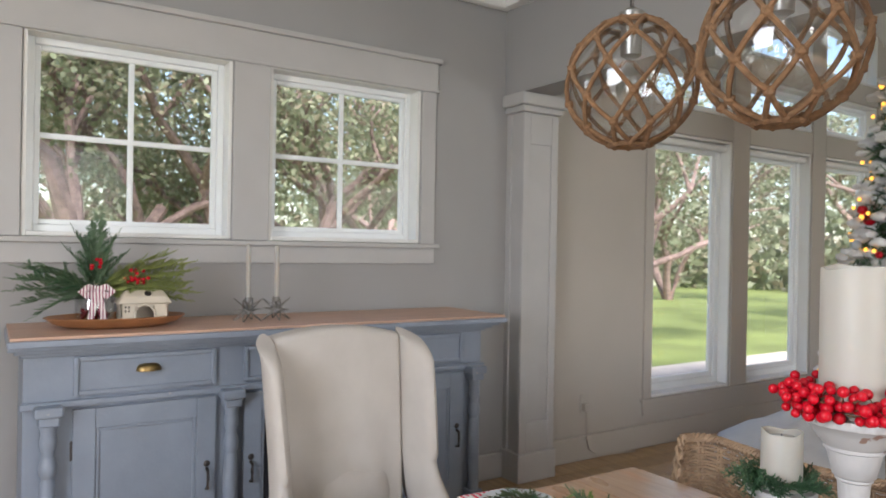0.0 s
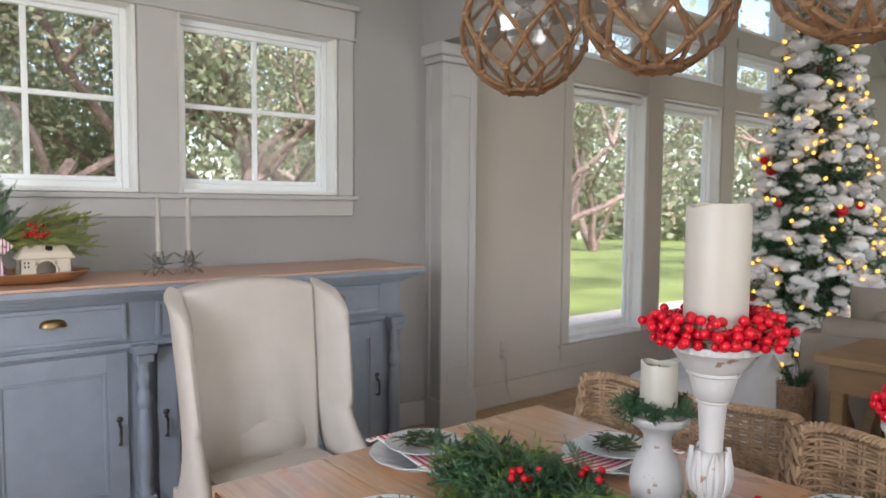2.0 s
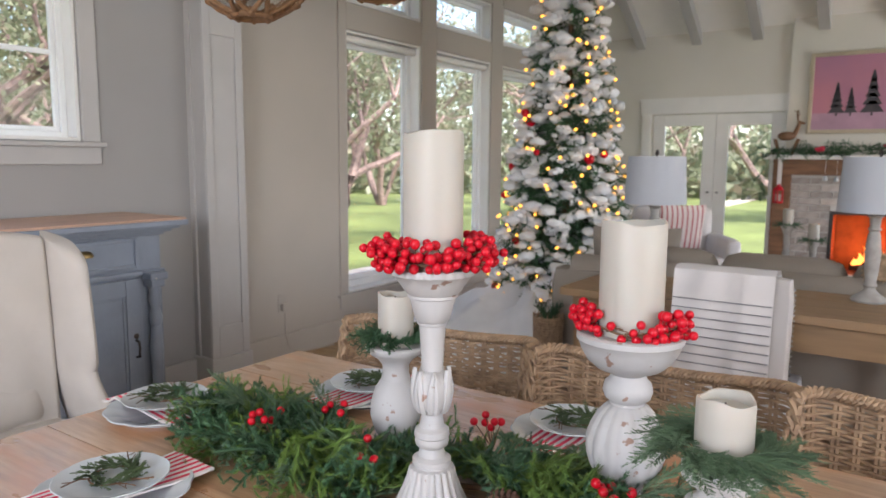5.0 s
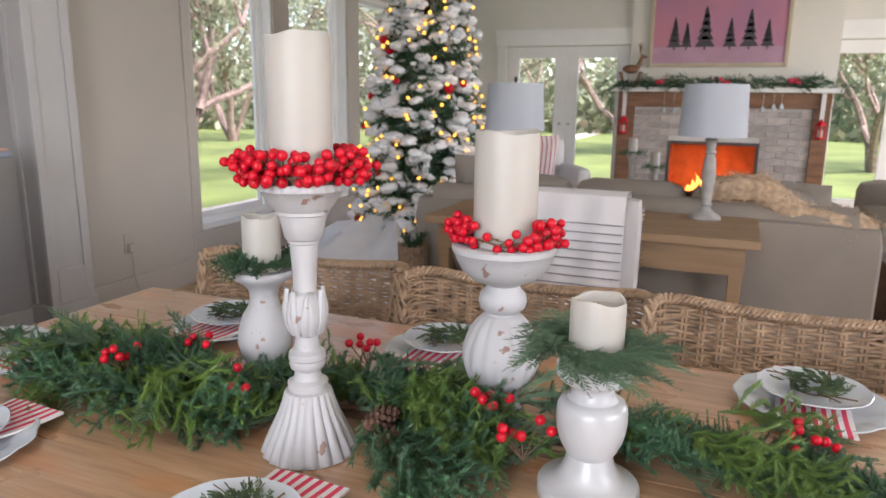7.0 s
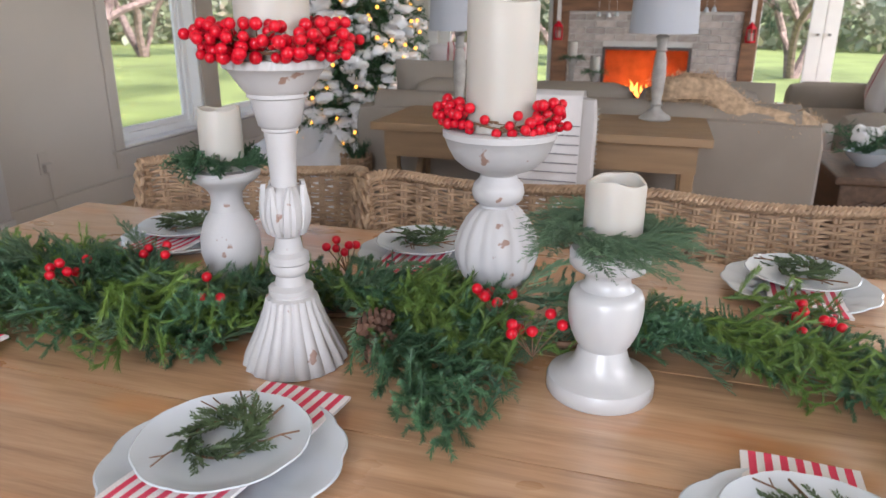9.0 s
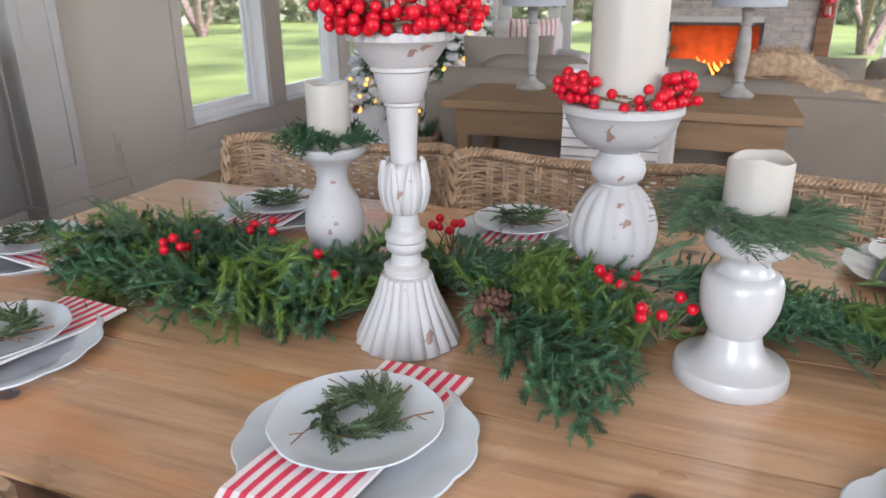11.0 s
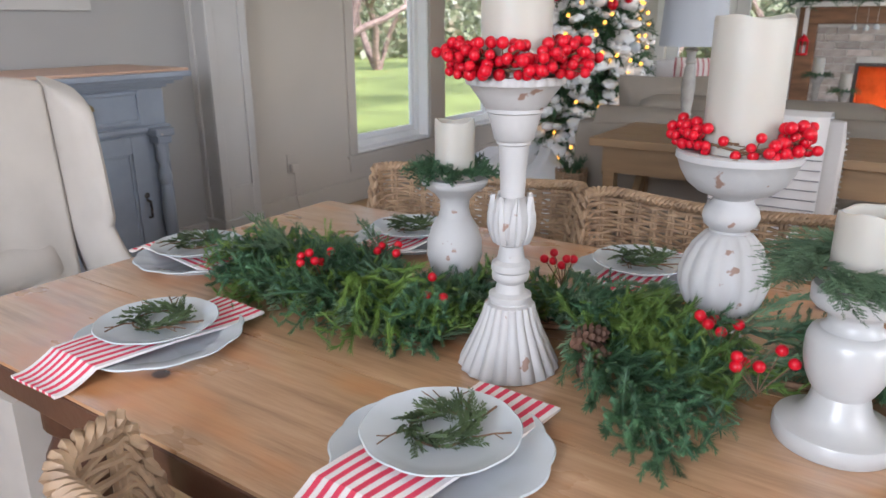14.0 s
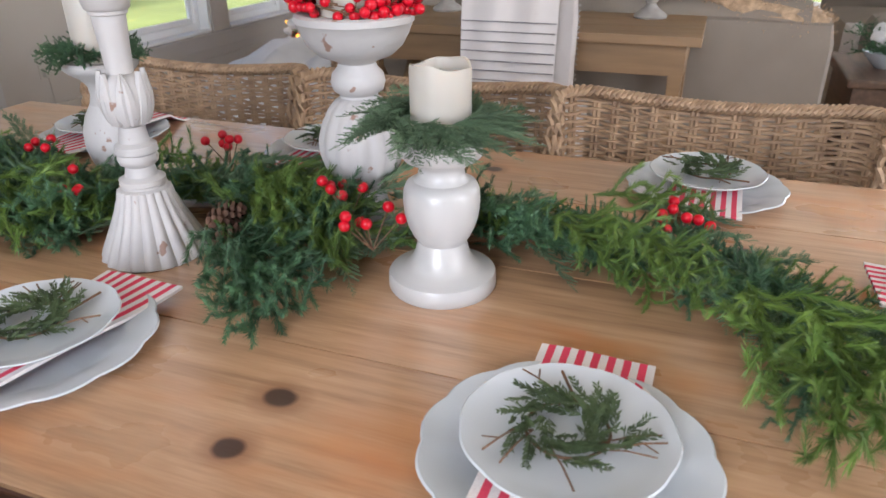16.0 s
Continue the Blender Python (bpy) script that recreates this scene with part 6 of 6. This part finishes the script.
def fireplace():
    XW = E - 0.12
    t = thing("fireplace", pose(0, 0, 0), "whitewashed brick fireplace with a rustic wood surround, lit", "fireplace")
    FB = (-0.170, 0.730, 0.20, 0.835)
    # backing with the firebox left open
    bm = bmesh.new()
    for y0, y1, z0, z1 in ((-0.625, FB[0], 0, 1.19), (FB[1], 1.10, 0, 1.19), (FB[0], FB[1], FB[3], 1.19), (FB[0], FB[1], 0, FB[2])):
        box(XW + 0.012, E - 0.004, y0, y1, z0, z1, bm=bm)
    part("mortar_bed", bm, MORTAR, t)
    bm = bmesh.new()
    bx = E + 0.55
    box(bx, bx + 0.04, FB[0] - 0.05, FB[1] + 0.05, 0.15, 0.95, bm=bm)
    box(E - 0.004, bx, FB[0] - 0.05, FB[0], 0.15, 0.95, bm=bm)
    box(E - 0.004, bx, FB[1], FB[1] + 0.05, 0.15, 0.95, bm=bm)
    box(E - 0.004, bx, FB[0], FB[1], 0.12, 0.20, bm=bm)
    box(E - 0.004, bx, FB[0], FB[1], 0.86, 0.92, bm=bm)
    part("firebox", bm, FIREBRICK, t, "fire-lit brick firebox")
    for k in range(4):
        p = part("log", tube([(E + 0.2 + 0.06 * (k % 2), 0.0 + 0.03 * k, 0.25 + 0.05 * (k // 2)), (E + 0.22, 0.55 - 0.05 * k, 0.26 + 0.05 * (k // 2))], 0.045, 10), SOOT, t)
    rng = random.Random(2)
    for k in range(11):
        y = 0.03 + 0.05 * k
        h = rng.uniform(0.07, 0.2)
        bm = lathe([(0.012, 0), (0.028, h * 0.2), (0.024, h * 0.5), (0.01, h * 0.8), (0.001, h)], 10)
        for v in bm.verts:
            v.co.y += 0.03 * math.sin(v.co.z * 25 + k)
        part("flame", bm, FLAME, t, "bright orange flame", True).location = (E + 0.16 + rng.uniform(-0.03, 0.08), y, 0.28)
    for y0, y1 in ((-0.775, -0.625), (1.10, 1.272)):
        part("surround_post", box(XW - 0.03, E - 0.004, y0, y1, 0, 1.19, 0.006), RUSTWOOD, t)
    part("lintel", box(XW - 0.04, E - 0.004, -0.775, 1.272, 1.19, 1.345, 0.006), RUSTWOOD, t)
    part("mantel_shelf", box(XW - 0.10, E - 0.004, -0.86, 1.36, 1.345, 1.39, 0.006), WHITE, t)
    part("hearth", box(XW - 0.4, XW + 0.01, -0.775, 1.272, 0, 0.04, 0.004), MORTAR, t)
    me = bpy.data.meshes.new("brick")
    b = box(-0.012, 0.012, -0.098, 0.098, -0.029, 0.029, 0.004, seg=1)
    b.to_mesh(me)
    b.free()
    me.materials.append(BRICKM)
    for r in range(18):
        z = 0.035 + 0.0685 * r
        for c in range(10):
            y = -0.625 - 0.104 + 0.104 * (r % 2) + 0.207 * c + 0.0
            lo, hi = y, y + 0.196
            lo, hi = max(lo, -0.62), min(hi, 1.095)
            if z + 0.029 > FB[2] and z - 0.029 < FB[3]:
                if lo < FB[0] and hi > FB[0]:
                    hi = FB[0]
                elif lo < FB[1] and hi > FB[1]:
                    lo = FB[1]
                elif lo >= FB[0] and hi <= FB[1]:
                    continue
            if hi - lo < 0.03 or z > 1.165:
                continue
            ob = share("brick", me, t, Matrix.Translation((XW + 0.008, (lo + hi) / 2, z)))
            ob.scale = (1, (hi - lo) / 0.196, 1)
    bm = bmesh.new()
    for y0, y1, z0, z1 in ((FB[0] - 0.002, FB[0] + 0.03, FB[2], FB[3]), (FB[1] - 0.03, FB[1] + 0.002, FB[2], FB[3]), (FB[0] + 0.03, FB[1] - 0.03, FB[3] - 0.03, FB[3] + 0.002)):
        box(XW - 0.004, XW + 0.02, y0, y1, z0, z1, bm=bm)
    part("metal_frame", bm, IRON, t)
    # chimney breast
    solid("chimney_breast", box(E - 0.06, E, -0.80, 1.18, 1.39, 4.15), PALE, "cream painted chimney breast", "chimney breast", kind="structure")
    d = bpy.data.lights.new("fire_light", "AREA")
    d.shape, d.size, d.size_y, d.energy, d.color = "RECTANGLE", 0.6, 0.15, 2.4, (1.0, 0.30, 0.07)
    new("fire_light", d).matrix_basis = look((E + 0.25, 0.28, 0.34), (E + 0.5, 0.28, 0.7))


FIREBRICK = mat("fire_brick", (0.34, 0.12, 0.05), 0.9, var=0.2, scale=8)
FLAME = glow("flame", (1.0, 0.30, 0.05), 1.3)
fireplace()


def picture():
    t = thing("framed_picture", pose(E - 0.06, 0.325, 1.60), "framed pink dusk picture of snowy fir trees", "picture")
    w, h = 0.675, 0.79
    for y0, y1, z0, z1 in ((-w, -w + 0.04, 0, h), (w - 0.04, w, 0, h), (-w + 0.04, w - 0.04, 0, 0.04), (-w + 0.04, w - 0.04, h - 0.04, h)):
        part("frame_rail", box(-0.045, -0.004, y0, y1, z0, z1, 0.006), GOLDOAK, t)
    part("canvas", box(-0.03, -0.012, -w + 0.04, w - 0.04, 0.04, h - 0.04), DUSK, t, "pink evening sky canvas")
    part("snow_field", box(-0.0325, -0.0295, -w + 0.04, w - 0.04, 0.04, 0.20), DUSKSNOW, t)
    for y, hh in ((0.42, 0.30), (0.30, 0.24), (0.12, 0.40), (-0.12, 0.28), (-0.30, 0.36), (-0.47, 0.26)):
        bm = bmesh.new()
        for k in range(5):
            z0 = 0.20 + hh * k / 5.5
            ww = 0.075 * hh / 0.3 * (1 - k / 5.6)
            v = [bm.verts.new((-0.034, y + c, z)) for c, z in ((-ww, z0), (ww, z0), (ww * 0.25, z0 + hh * 0.27), (-ww * 0.25, z0 + hh * 0.27))]
            bm.faces.new(v)
        box(-0.0345, -0.0335, y - 0.008, y + 0.008, 0.17, 0.21, bm=bm)
        part("painted_fir", bm, PAINTFIR, t)


GOLDOAK = mat("pale_gilt_frame", (0.50, 0.42, 0.30), 0.45, var=0.1)
DUSK = mat("pink_canvas", (0.52, 0.21, 0.26), 0.7, var=0.15, scale=1.6, second=(0.38, 0.19, 0.31), bump=0.05)
DUSKSNOW = mat("lilac_snow_canvas", (0.48, 0.29, 0.38), 0.7, var=0.1, bump=0.05)
PAINTFIR = mat("painted_fir_green", (0.085, 0.075, 0.085), 0.7, var=0.2, bump=0)
picture()


def mantel_garland():
    rng = random.Random(9)
    t = thing("mantel_garland", pose(E - 0.16, -0.51, 1.40), "green garland with red bows along the mantel", "garland")
    for i in range(90):
        y = -0.33 + 2.22 * i / 89
        share("sprig", BRANCHES["tree"][i % 4], t, pose(rng.uniform(-0.04, 0.05), y, rng.uniform(0.0, 0.06), rng.uniform(-40, 40), rng.uniform(-25, 25), rng.choice((90, -90)) + rng.uniform(-50, 50)) @ Matrix.Scale(rng.uniform(0.7, 1.15), 4))
    for y in (-0.36, 1.9):
        for k in range(16):
            share("sprig", BRANCHES["tree"][k % 4], t, pose(0, y, 0.03 - 0.025 * k, 0, rng.uniform(40, 80), rng.uniform(60, 300)) @ Matrix.Scale(rng.uniform(0.5, 0.8), 4))
    for y in (0.1, 1.35, 0.75):
        for k in range(5):
            part("red_bloom", ball((-0.05 + rng.uniform(-0.03, 0.03), y + rng.uniform(-0.06, 0.06), 0.05 + rng.uniform(-0.02, 0.03)), 0.03, sub=1, squash=0.7), REDCLOTH, t)
    for y in (0.25, 0.35, 1.2, 1.3, 0.18, 1.12):
        part("white_bell", lathe([(0.028, 0), (0.024, 0.02), (0.014, 0.042), (0.004, 0.05)], 14), PORCELAIN, t, smooth=True).location = (-0.02, y, -0.24 + 0.03 * math.sin(9 * y))
        part("bell_string", tube([(-0.02, y, 0.0), (-0.02, y, -0.2)], 0.0015, 4), WHITECLOTH, t)
    for y in (-0.70, 1.20):
        l = thing("red_lantern", pose(E - 0.19, y, 0.90), "small red lantern hanging at the mantel corner", "lantern", "mantel lanterns")
        part("lantern_base", lathe([(0.05, 0), (0.055, 0.01), (0.05, 0.02)], 6), BERRY, l)
        part("lantern_top", lathe([(0.055, 0.13), (0.05, 0.145), (0.015, 0.18), (0.004, 0.2)], 6), BERRY, l)
        for k in range(6):
            a = k * math.pi / 3
            part("lantern_bar", tube([(0.046 * math.cos(a), 0.046 * math.sin(a), 0.02), (0.046 * math.cos(a), 0.046 * math.sin(a), 0.13)], 0.006, 5), BERRY, l)
        part("lantern_candle", lathe([(0.025, 0.02), (0.025, 0.09)], 12), WAX, l)
        part("hook_ribbon", box(-0.004, 0.004, -0.02, 0.02, 0.18, 0.44), WHITECLOTH, l)


mantel_garland()


def deer(x, y, z, s):
    bm = bmesh.new()
    for p in ((0, -0.06), (0, 0.06)):
        for dx in (-0.02, 0.02):
            tube([(dx, p[1], 0), (dx, p[1], 0.17)], 0.009, 6, bm)
    ball((0, 0, 0.2), 0.05, bm)
    for v in bm.verts:
        if v.co.z > 0.15 and abs(v.co.x) < 0.06:
            v.co.y *= 1.9
    tube([(0, -0.07, 0.21), (0, -0.10, 0.28), (0, -0.115, 0.34)], 0.026, 8, bm, 0.75)
    tube([(0, -0.105, 0.345), (0, -0.17, 0.33)], 0.02, 8, bm, 0.6)
    for sg in (-1, 1):
        tube([(0.01 * sg, -0.10, 0.36), (0.04 * sg, -0.09, 0.42), (0.05 * sg, -0.10, 0.48)], 0.006, 5, bm, 0.5)
        tube([(0.035 * sg, -0.09, 0.41), (0.06 * sg, -0.12, 0.44)], 0.005, 5, bm, 0.5)
        tube([(0.045 * sg, -0.095, 0.44), (0.07 * sg, -0.07, 0.47)], 0.005, 5, bm, 0.5)
    ob = solid("deer_figurine", bm, RUSTWOOD, "small brown deer figurine standing on the mantel", "figurine", pose(x, y, z) @ Matrix.Scale(s, 4), True)
    return ob


deer(E - 0.11, 1.17, 1.39, 0.95)


def french_doors(opening):
    y0, y1, _, h = opening
    t = thing("french_doors", pose(0, 0, 0), "white glazed double doors beside the fireplace", "door")
    tagged(t, kind="structure")
    mid = (y0 + y1) / 2
    for a, b in ((y0 + 0.01, mid - 0.002), (mid + 0.002, y1 - 0.01)):
        d = thing_part("door_leaf", t)
        s = 0.13
        bm = bmesh.new()
        for c0, c1, z0, z1 in ((a, a + s, 0.01, h - 0.005), (b - s, b, 0.01, h - 0.005), (a + s, b - s, 0.01, 0.30), (a + s, b - s, h - s, h - 0.005)):
            box(E + 0.03, E + 0.075, c0, c1, z0, z1, 0.003, bm)
        part("stile_frame", bm, WHITE, d)
        part("pane", box(E + 0.05, E + 0.055, a + s, b - s, 0.30, h - s), GLASS, d).visible_shadow = False
        part("handle", tube([(E + 0.03, b - 0.05 if a < mid - 0.1 else a + 0.05, 0.98), (E - 0.03, b - 0.05 if a < mid - 0.1 else a + 0.05, 0.98)], 0.012, 8), PEWTER, d)
    bm = bmesh.new()
    for c0, c1, z0, z1 in ((y0 - 0.11, y0 - 0.002, 0, h), (y1 + 0.002, y1 + 0.11, 0, h), (y0 - 0.13, y1 + 0.13, h + 0.002, h + 0.15), (y0 - 0.15, y1 + 0.15, h + 0.15, h + 0.18)):
        box(E - 0.02, E, c0, c1, z0, z1, 0.003, bm)
    part("casing", bm, WHITE, t)


french_doors(DOORS)
french_doors(DOORS_R)


def armchair(x, y, yaw, label):
    t = thing("armchair", pose(x, y, 0, 0, 0, yaw), label, "armchair", "living room armchairs")
    part("seat", cushion(-0.36, 0.36, -0.36, 0.36, 0.1, 0.46, 0.06), THROW, t, smooth=True)
    part("backrest", cushion(0.22, 0.40, -0.38, 0.38, 0.3, 0.88, 0.07), THROW, t, smooth=True)
    for sg in (-1, 1):
        part("arm", cushion(-0.36, 0.36, sg * 0.40 - 0.08, sg * 0.40 + 0.08, 0.1, 0.62, 0.06), THROW, t, smooth=True)


armchair(7.0, 1.86, 30, "white slipcovered armchair near the glazed doors")
throw_pillow(6.85, 1.83, 0.70, 0.23, PILLOW, "red striped pillow in an armchair", (0, -15, 30), "striped pillows")


def loveseat():
    """A second sofa at right angles to the first; faces +y."""
    t = thing("loveseat", pose(6.0, -1.36, 0), "oatmeal linen loveseat with pillows beside the fireplace", "sofa")
    part("seat", cushion(-0.95, 0.95, -0.42, 0.42, 0.1, 0.46, 0.07), SOFA, t, smooth=True)
    part("backrest", cushion(-0.98, 0.98, -0.5, -0.28, 0.3, 0.84, 0.09), SOFA, t, smooth=True)
    for sg in (-1, 1):
        part("arm", cushion(sg * 0.98 - 0.13, sg * 0.98 + 0.13, -0.46, 0.44, 0.1, 0.64, 0.1), SOFA, t, smooth=True)
    p = thing("plaid_throw", pose(5.45, -0.97, 0.45), "pale striped cotton throw draped on the loveseat", "throw blanket")
    part("cloth", cushion(-0.28, 0.22, -0.06, 0.06, -0.3, 0.04, 0.03), THROW, p, smooth=True)
    for x, y, z, M, label, rz in ((6.40, -1.49, 0.74, PILLOW, "red striped pillow on the loveseat", 75), (6.05, -1.43, 0.70, THROW, "white pillow on the loveseat", 85), (5.45, -1.46, 0.72, TAN, "tan pillow on the loveseat", 100)):
        throw_pillow(x, y, z, 0.23, M, label, (0, -16, rz), "loveseat pillows")


TAN = mat("tan_linen", (0.42, 0.34, 0.24), 0.95, var=0.08, bump=0.3, bscale=300)
loveseat()


def side_table():
    t = thing("side_table", pose(4.35, -0.99, 0), "dark carved wooden chest table at the sofa's end", "table")
    part("tabletop", box(-0.36, 0.36, -0.26, 0.26, 0.42, 0.46, 0.01), CHEST, t)
    part("body", box(-0.33, 0.33, -0.23, 0.23, 0.08, 0.42, 0.006), CHEST, t)
    for sg in (-1, 1):
        part("carved_scroll", tube([(-0.335, sg * 0.16, 0.30), (-0.34, sg * 0.12, 0.33), (-0.34, sg * 0.06, 0.31), (-0.34, 0, 0.35)], 0.014, 8), CHEST, t, smooth=True)
        for x in (-0.3, 0.3):
            part("foot", box(x - 0.035, x + 0.035, sg * 0.19 - 0.035, sg * 0.19 + 0.035, 0, 0.08, 0.008), CHEST, t)
    b = thing("flower_bowl", pose(4.32, -0.93, 0.46), "white bowl of greens and white flowers", "flower bowl")
    part("bowl", lathe([(0.05, 0), (0.06, 0.01), (0.1, 0.05), (0.115, 0.075), (0.11, 0.075), (0.09, 0.045), (0, 0.03)], 28), PORCELAIN, b, smooth=True)
    rng = random.Random(12)
    for k in range(12):
        share("sprig", BRANCHES["tree"][k % 4], b, pose(0, 0, 0.06, 0, rng.uniform(-50, 5), 30 * k) @ Matrix.Scale(rng.uniform(0.8, 1.2), 4))
    for k in range(9):
        bm = bmesh.new()
        part("white_bloom", quad_blob(bm, (rng.uniform(-0.07, 0.07), rng.uniform(-0.07, 0.07), 0.12 + rng.uniform(0, 0.06)), 0.042, rng, 0.8), SNOW, b, smooth=True)


CHEST = mat("dark_carved_oak", (0.13, 0.075, 0.045), 0.5, var=0.25, scale=6, stretch=(1, 6, 6))
side_table()


def coffee_table():
    t = thing("coffee_table", pose(5.95, 0.67, 0), "low round wooden coffee table before the fire", "table")
    part("tabletop", lathe([(0.44, 0.41), (0.45, 0.415), (0.45, 0.445), (0.44, 0.45)], 48), OAKC, t)
    for k in range(4):
        a = k * math.pi / 2 + 0.7
        part("leg", tube([(0.3 * math.cos(a), 0.3 * math.sin(a), 0), (0.27 * math.cos(a), 0.27 * math.sin(a), 0.41)], 0.028, 8), OAKC, t)
    for x, y, h in ((5.93, 0.78, 0.40), (5.90, 0.60, 0.30)):
        c = thing("candlestick", pose(x, y, 0.45), "turned grey candlestick with a white candle and greens", "candlestick", "coffee table candlesticks")
        part("stem", lathe([(0.055, 0), (0.05, 0.015), (0.022, 0.04), (0.03, h * 0.4), (0.02, h * 0.6), (0.026, h * 0.85), (0.05, h)], 20), WASHED, c, smooth=True)
        part("pillar_candle", lathe([(0.036, h), (0.036, h + 0.12), (0.03, h + 0.125)], 20), WAX, c, smooth=True)
        for k in range(8):
            share("sprig", BRANCHES["tree"][k % 4], c, pose(0, 0, h + 0.01, 0, 5, 45 * k) @ Matrix.Scale(0.55, 4))


coffee_table()


# ---- outside ----
def oak(x, y, h, spread, seed, leaves, lean=0.0, trunk=0.17):
    rng = random.Random(seed)
    t = thing("oak_tree", pose(x, y, -0.42), "gnarled live oak with pale green leaves on the lawn", "tree", "oaks outside")
    bm = bmesh.new()
    ends = []

    def limb(p, d, L, r, depth):
        pts = [p]
        q = p.copy()
        for i in range(5):
            d = (d + Vector((rng.uniform(-0.28, 0.28), rng.uniform(-0.28, 0.28), rng.uniform(-0.12, 0.16)))).normalized()
            q = q + d * L / 5
            pts.append(q.copy())
        tube(pts, r, 7, bm, 0.62)
        if depth == 0:
            ends.extend(pts[2:])
            return
        for k in range(3):
            a = rng.uniform(0, 6.283)
            nd = (d * 0.9 + Vector((math.cos(a), math.sin(a), rng.uniform(-0.1, 0.5))) * 0.95).normalized()
            limb(pts[rng.choice((3, 4, 5))], nd, L * rng.uniform(0.55, 0.8), r * 0.52, depth - 1)
        if depth < 3:
            ends.extend(pts[3:])

    for k in range(3):
        a = seed + k * 2.1
        limb(Vector((0, 0, 0)) + Vector((math.cos(a), math.sin(a), 0)) * trunk * 0.4, Vector((math.cos(a) * 0.35 * spread + lean, math.sin(a) * 0.35 * spread, 1)).normalized(), h * 0.42, trunk * rng.uniform(0.6, 0.9), 3)
    part("trunk", bm, BARK, t, "twisted reddish brown trunk and limbs", True)
    n = int(leaves * 1.2)
    e = np.array([list(p) for p in ends])
    rs = np.random.RandomState(seed)
    c = e[rs.randint(0, len(e), n)] + rs.normal(0, 0.30 * h / 6, (n, 3))
    u = rs.normal(0, 1, (n, 3))
    u /= np.linalg.norm(u, axis=1)[:, None]
    v = np.cross(u, rs.normal(0, 1, (n, 3)))
    v /= np.linalg.norm(v, axis=1)[:, None]
    s = rs.uniform(0.028, 0.06, (n, 1)) * (h / 6) ** 0.5
    verts = np.stack([c - u * s, c + v * s * 0.5, c + u * s, c - v * s * 0.5], 1).reshape(-1, 3)
    verts[:, 2] = np.maximum(verts[:, 2], 0.05)
    me = bpy.data.meshes.new("leaves")
    me.from_pydata(verts.tolist(), [], np.arange(4 * n).reshape(n, 4).tolist())
    me.materials.append(LEAF)
    tagged(share("crown", me, t), kind="stuff")


for x, y, h, sp, seed, n in ((0.6, 8.5, 6.5, 1.3, 3, 16000), (3.4, 9.5, 6.5, 1.2, 5, 16000), (-2.2, 10.5, 7.0, 1.2, 8, 14000), (6.0, 12.0, 7.0, 1.2, 9, 14000), (9.6, 9.0, 6.0, 1.1, 12, 12000), (13.5, 13.5, 7.5, 1.2, 15, 14000), (9.5, 17, 8.5, 1.3, 17, 14000), (2.0, 16, 8.5, 1.3, 19, 14000),
                             (18, 8.5, 7.0, 1.2, 22, 12000), (22, 3.0, 7.0, 1.2, 25, 12000), (20, -3.0, 7.0, 1.2, 28, 12000), (21, 17, 9.0, 1.3, 31, 12000), (-5, 17, 9, 1.3, 33, 12000), (30, 9, 9.0, 1.3, 35, 10000), (15, 22, 10, 1.4, 37, 12000)):
    oak(x, y, h, sp, seed, n)
rs = np.random.RandomState(5)
n = 60000
a = rs.uniform(-0.7, 2.6, n)
r = rs.uniform(32, 46, n)
z = np.abs(rs.normal(0, 1, n)) * 3.4 * (1 + 0.4 * np.sin(a * 9)) - 0.4
c = np.stack([r * np.sin(a + 0.2) + 2, r * np.cos(a + 0.2) + 2, z], 1)
u = rs.normal(0, 1, (n, 3)); u /= np.linalg.norm(u, axis=1)[:, None]
v = np.cross(u, rs.normal(0, 1, (n, 3))); v /= np.linalg.norm(v, axis=1)[:, None]
s = rs.uniform(0.15, 0.35, (n, 1))
me = bpy.data.meshes.new("far_woods")
me.from_pydata(np.stack([c - u * s, c + v * s * 0.6, c + u * s, c - v * s * 0.6], 1).reshape(-1, 3).tolist(), [], np.arange(4 * n).reshape(n, 4).tolist())
me.materials.append(LEAF)
tagged(new("far_woods", me), "hazy belt of far green woods", "woods", kind="stuff")
solid("path", box(-30, 40, 6.3, 7.2, -0.41, -0.385), GRAVEL, "pale stone garden path across the lawn", "path", kind="structure")

# ---- floor boards, last ----
me = bpy.data.meshes.new("floor_board")
b = box(0, 2.2, 0, 0.148, -0.006, 0.0, 0.001, seg=1)
b.to_mesh(me)
b.free()
me.materials.append(FLOOR)
rng = random.Random(1)
y = N - 0.02
while y > S + 0.1:
    y -= 0.15
    if y < -1.9:
        break
    x = 1.6 - rng.uniform(0, 1.2)
    while x < E - 0.02:
        L = min(rng.uniform(1.3, 2.2), E - 0.005 - x)
        ob = share("floor_board", me, FLOORB, Matrix.Translation((x, y, 0)))
        ob.scale = ((L - 0.002) / 2.2, 1, 1)
        x += L
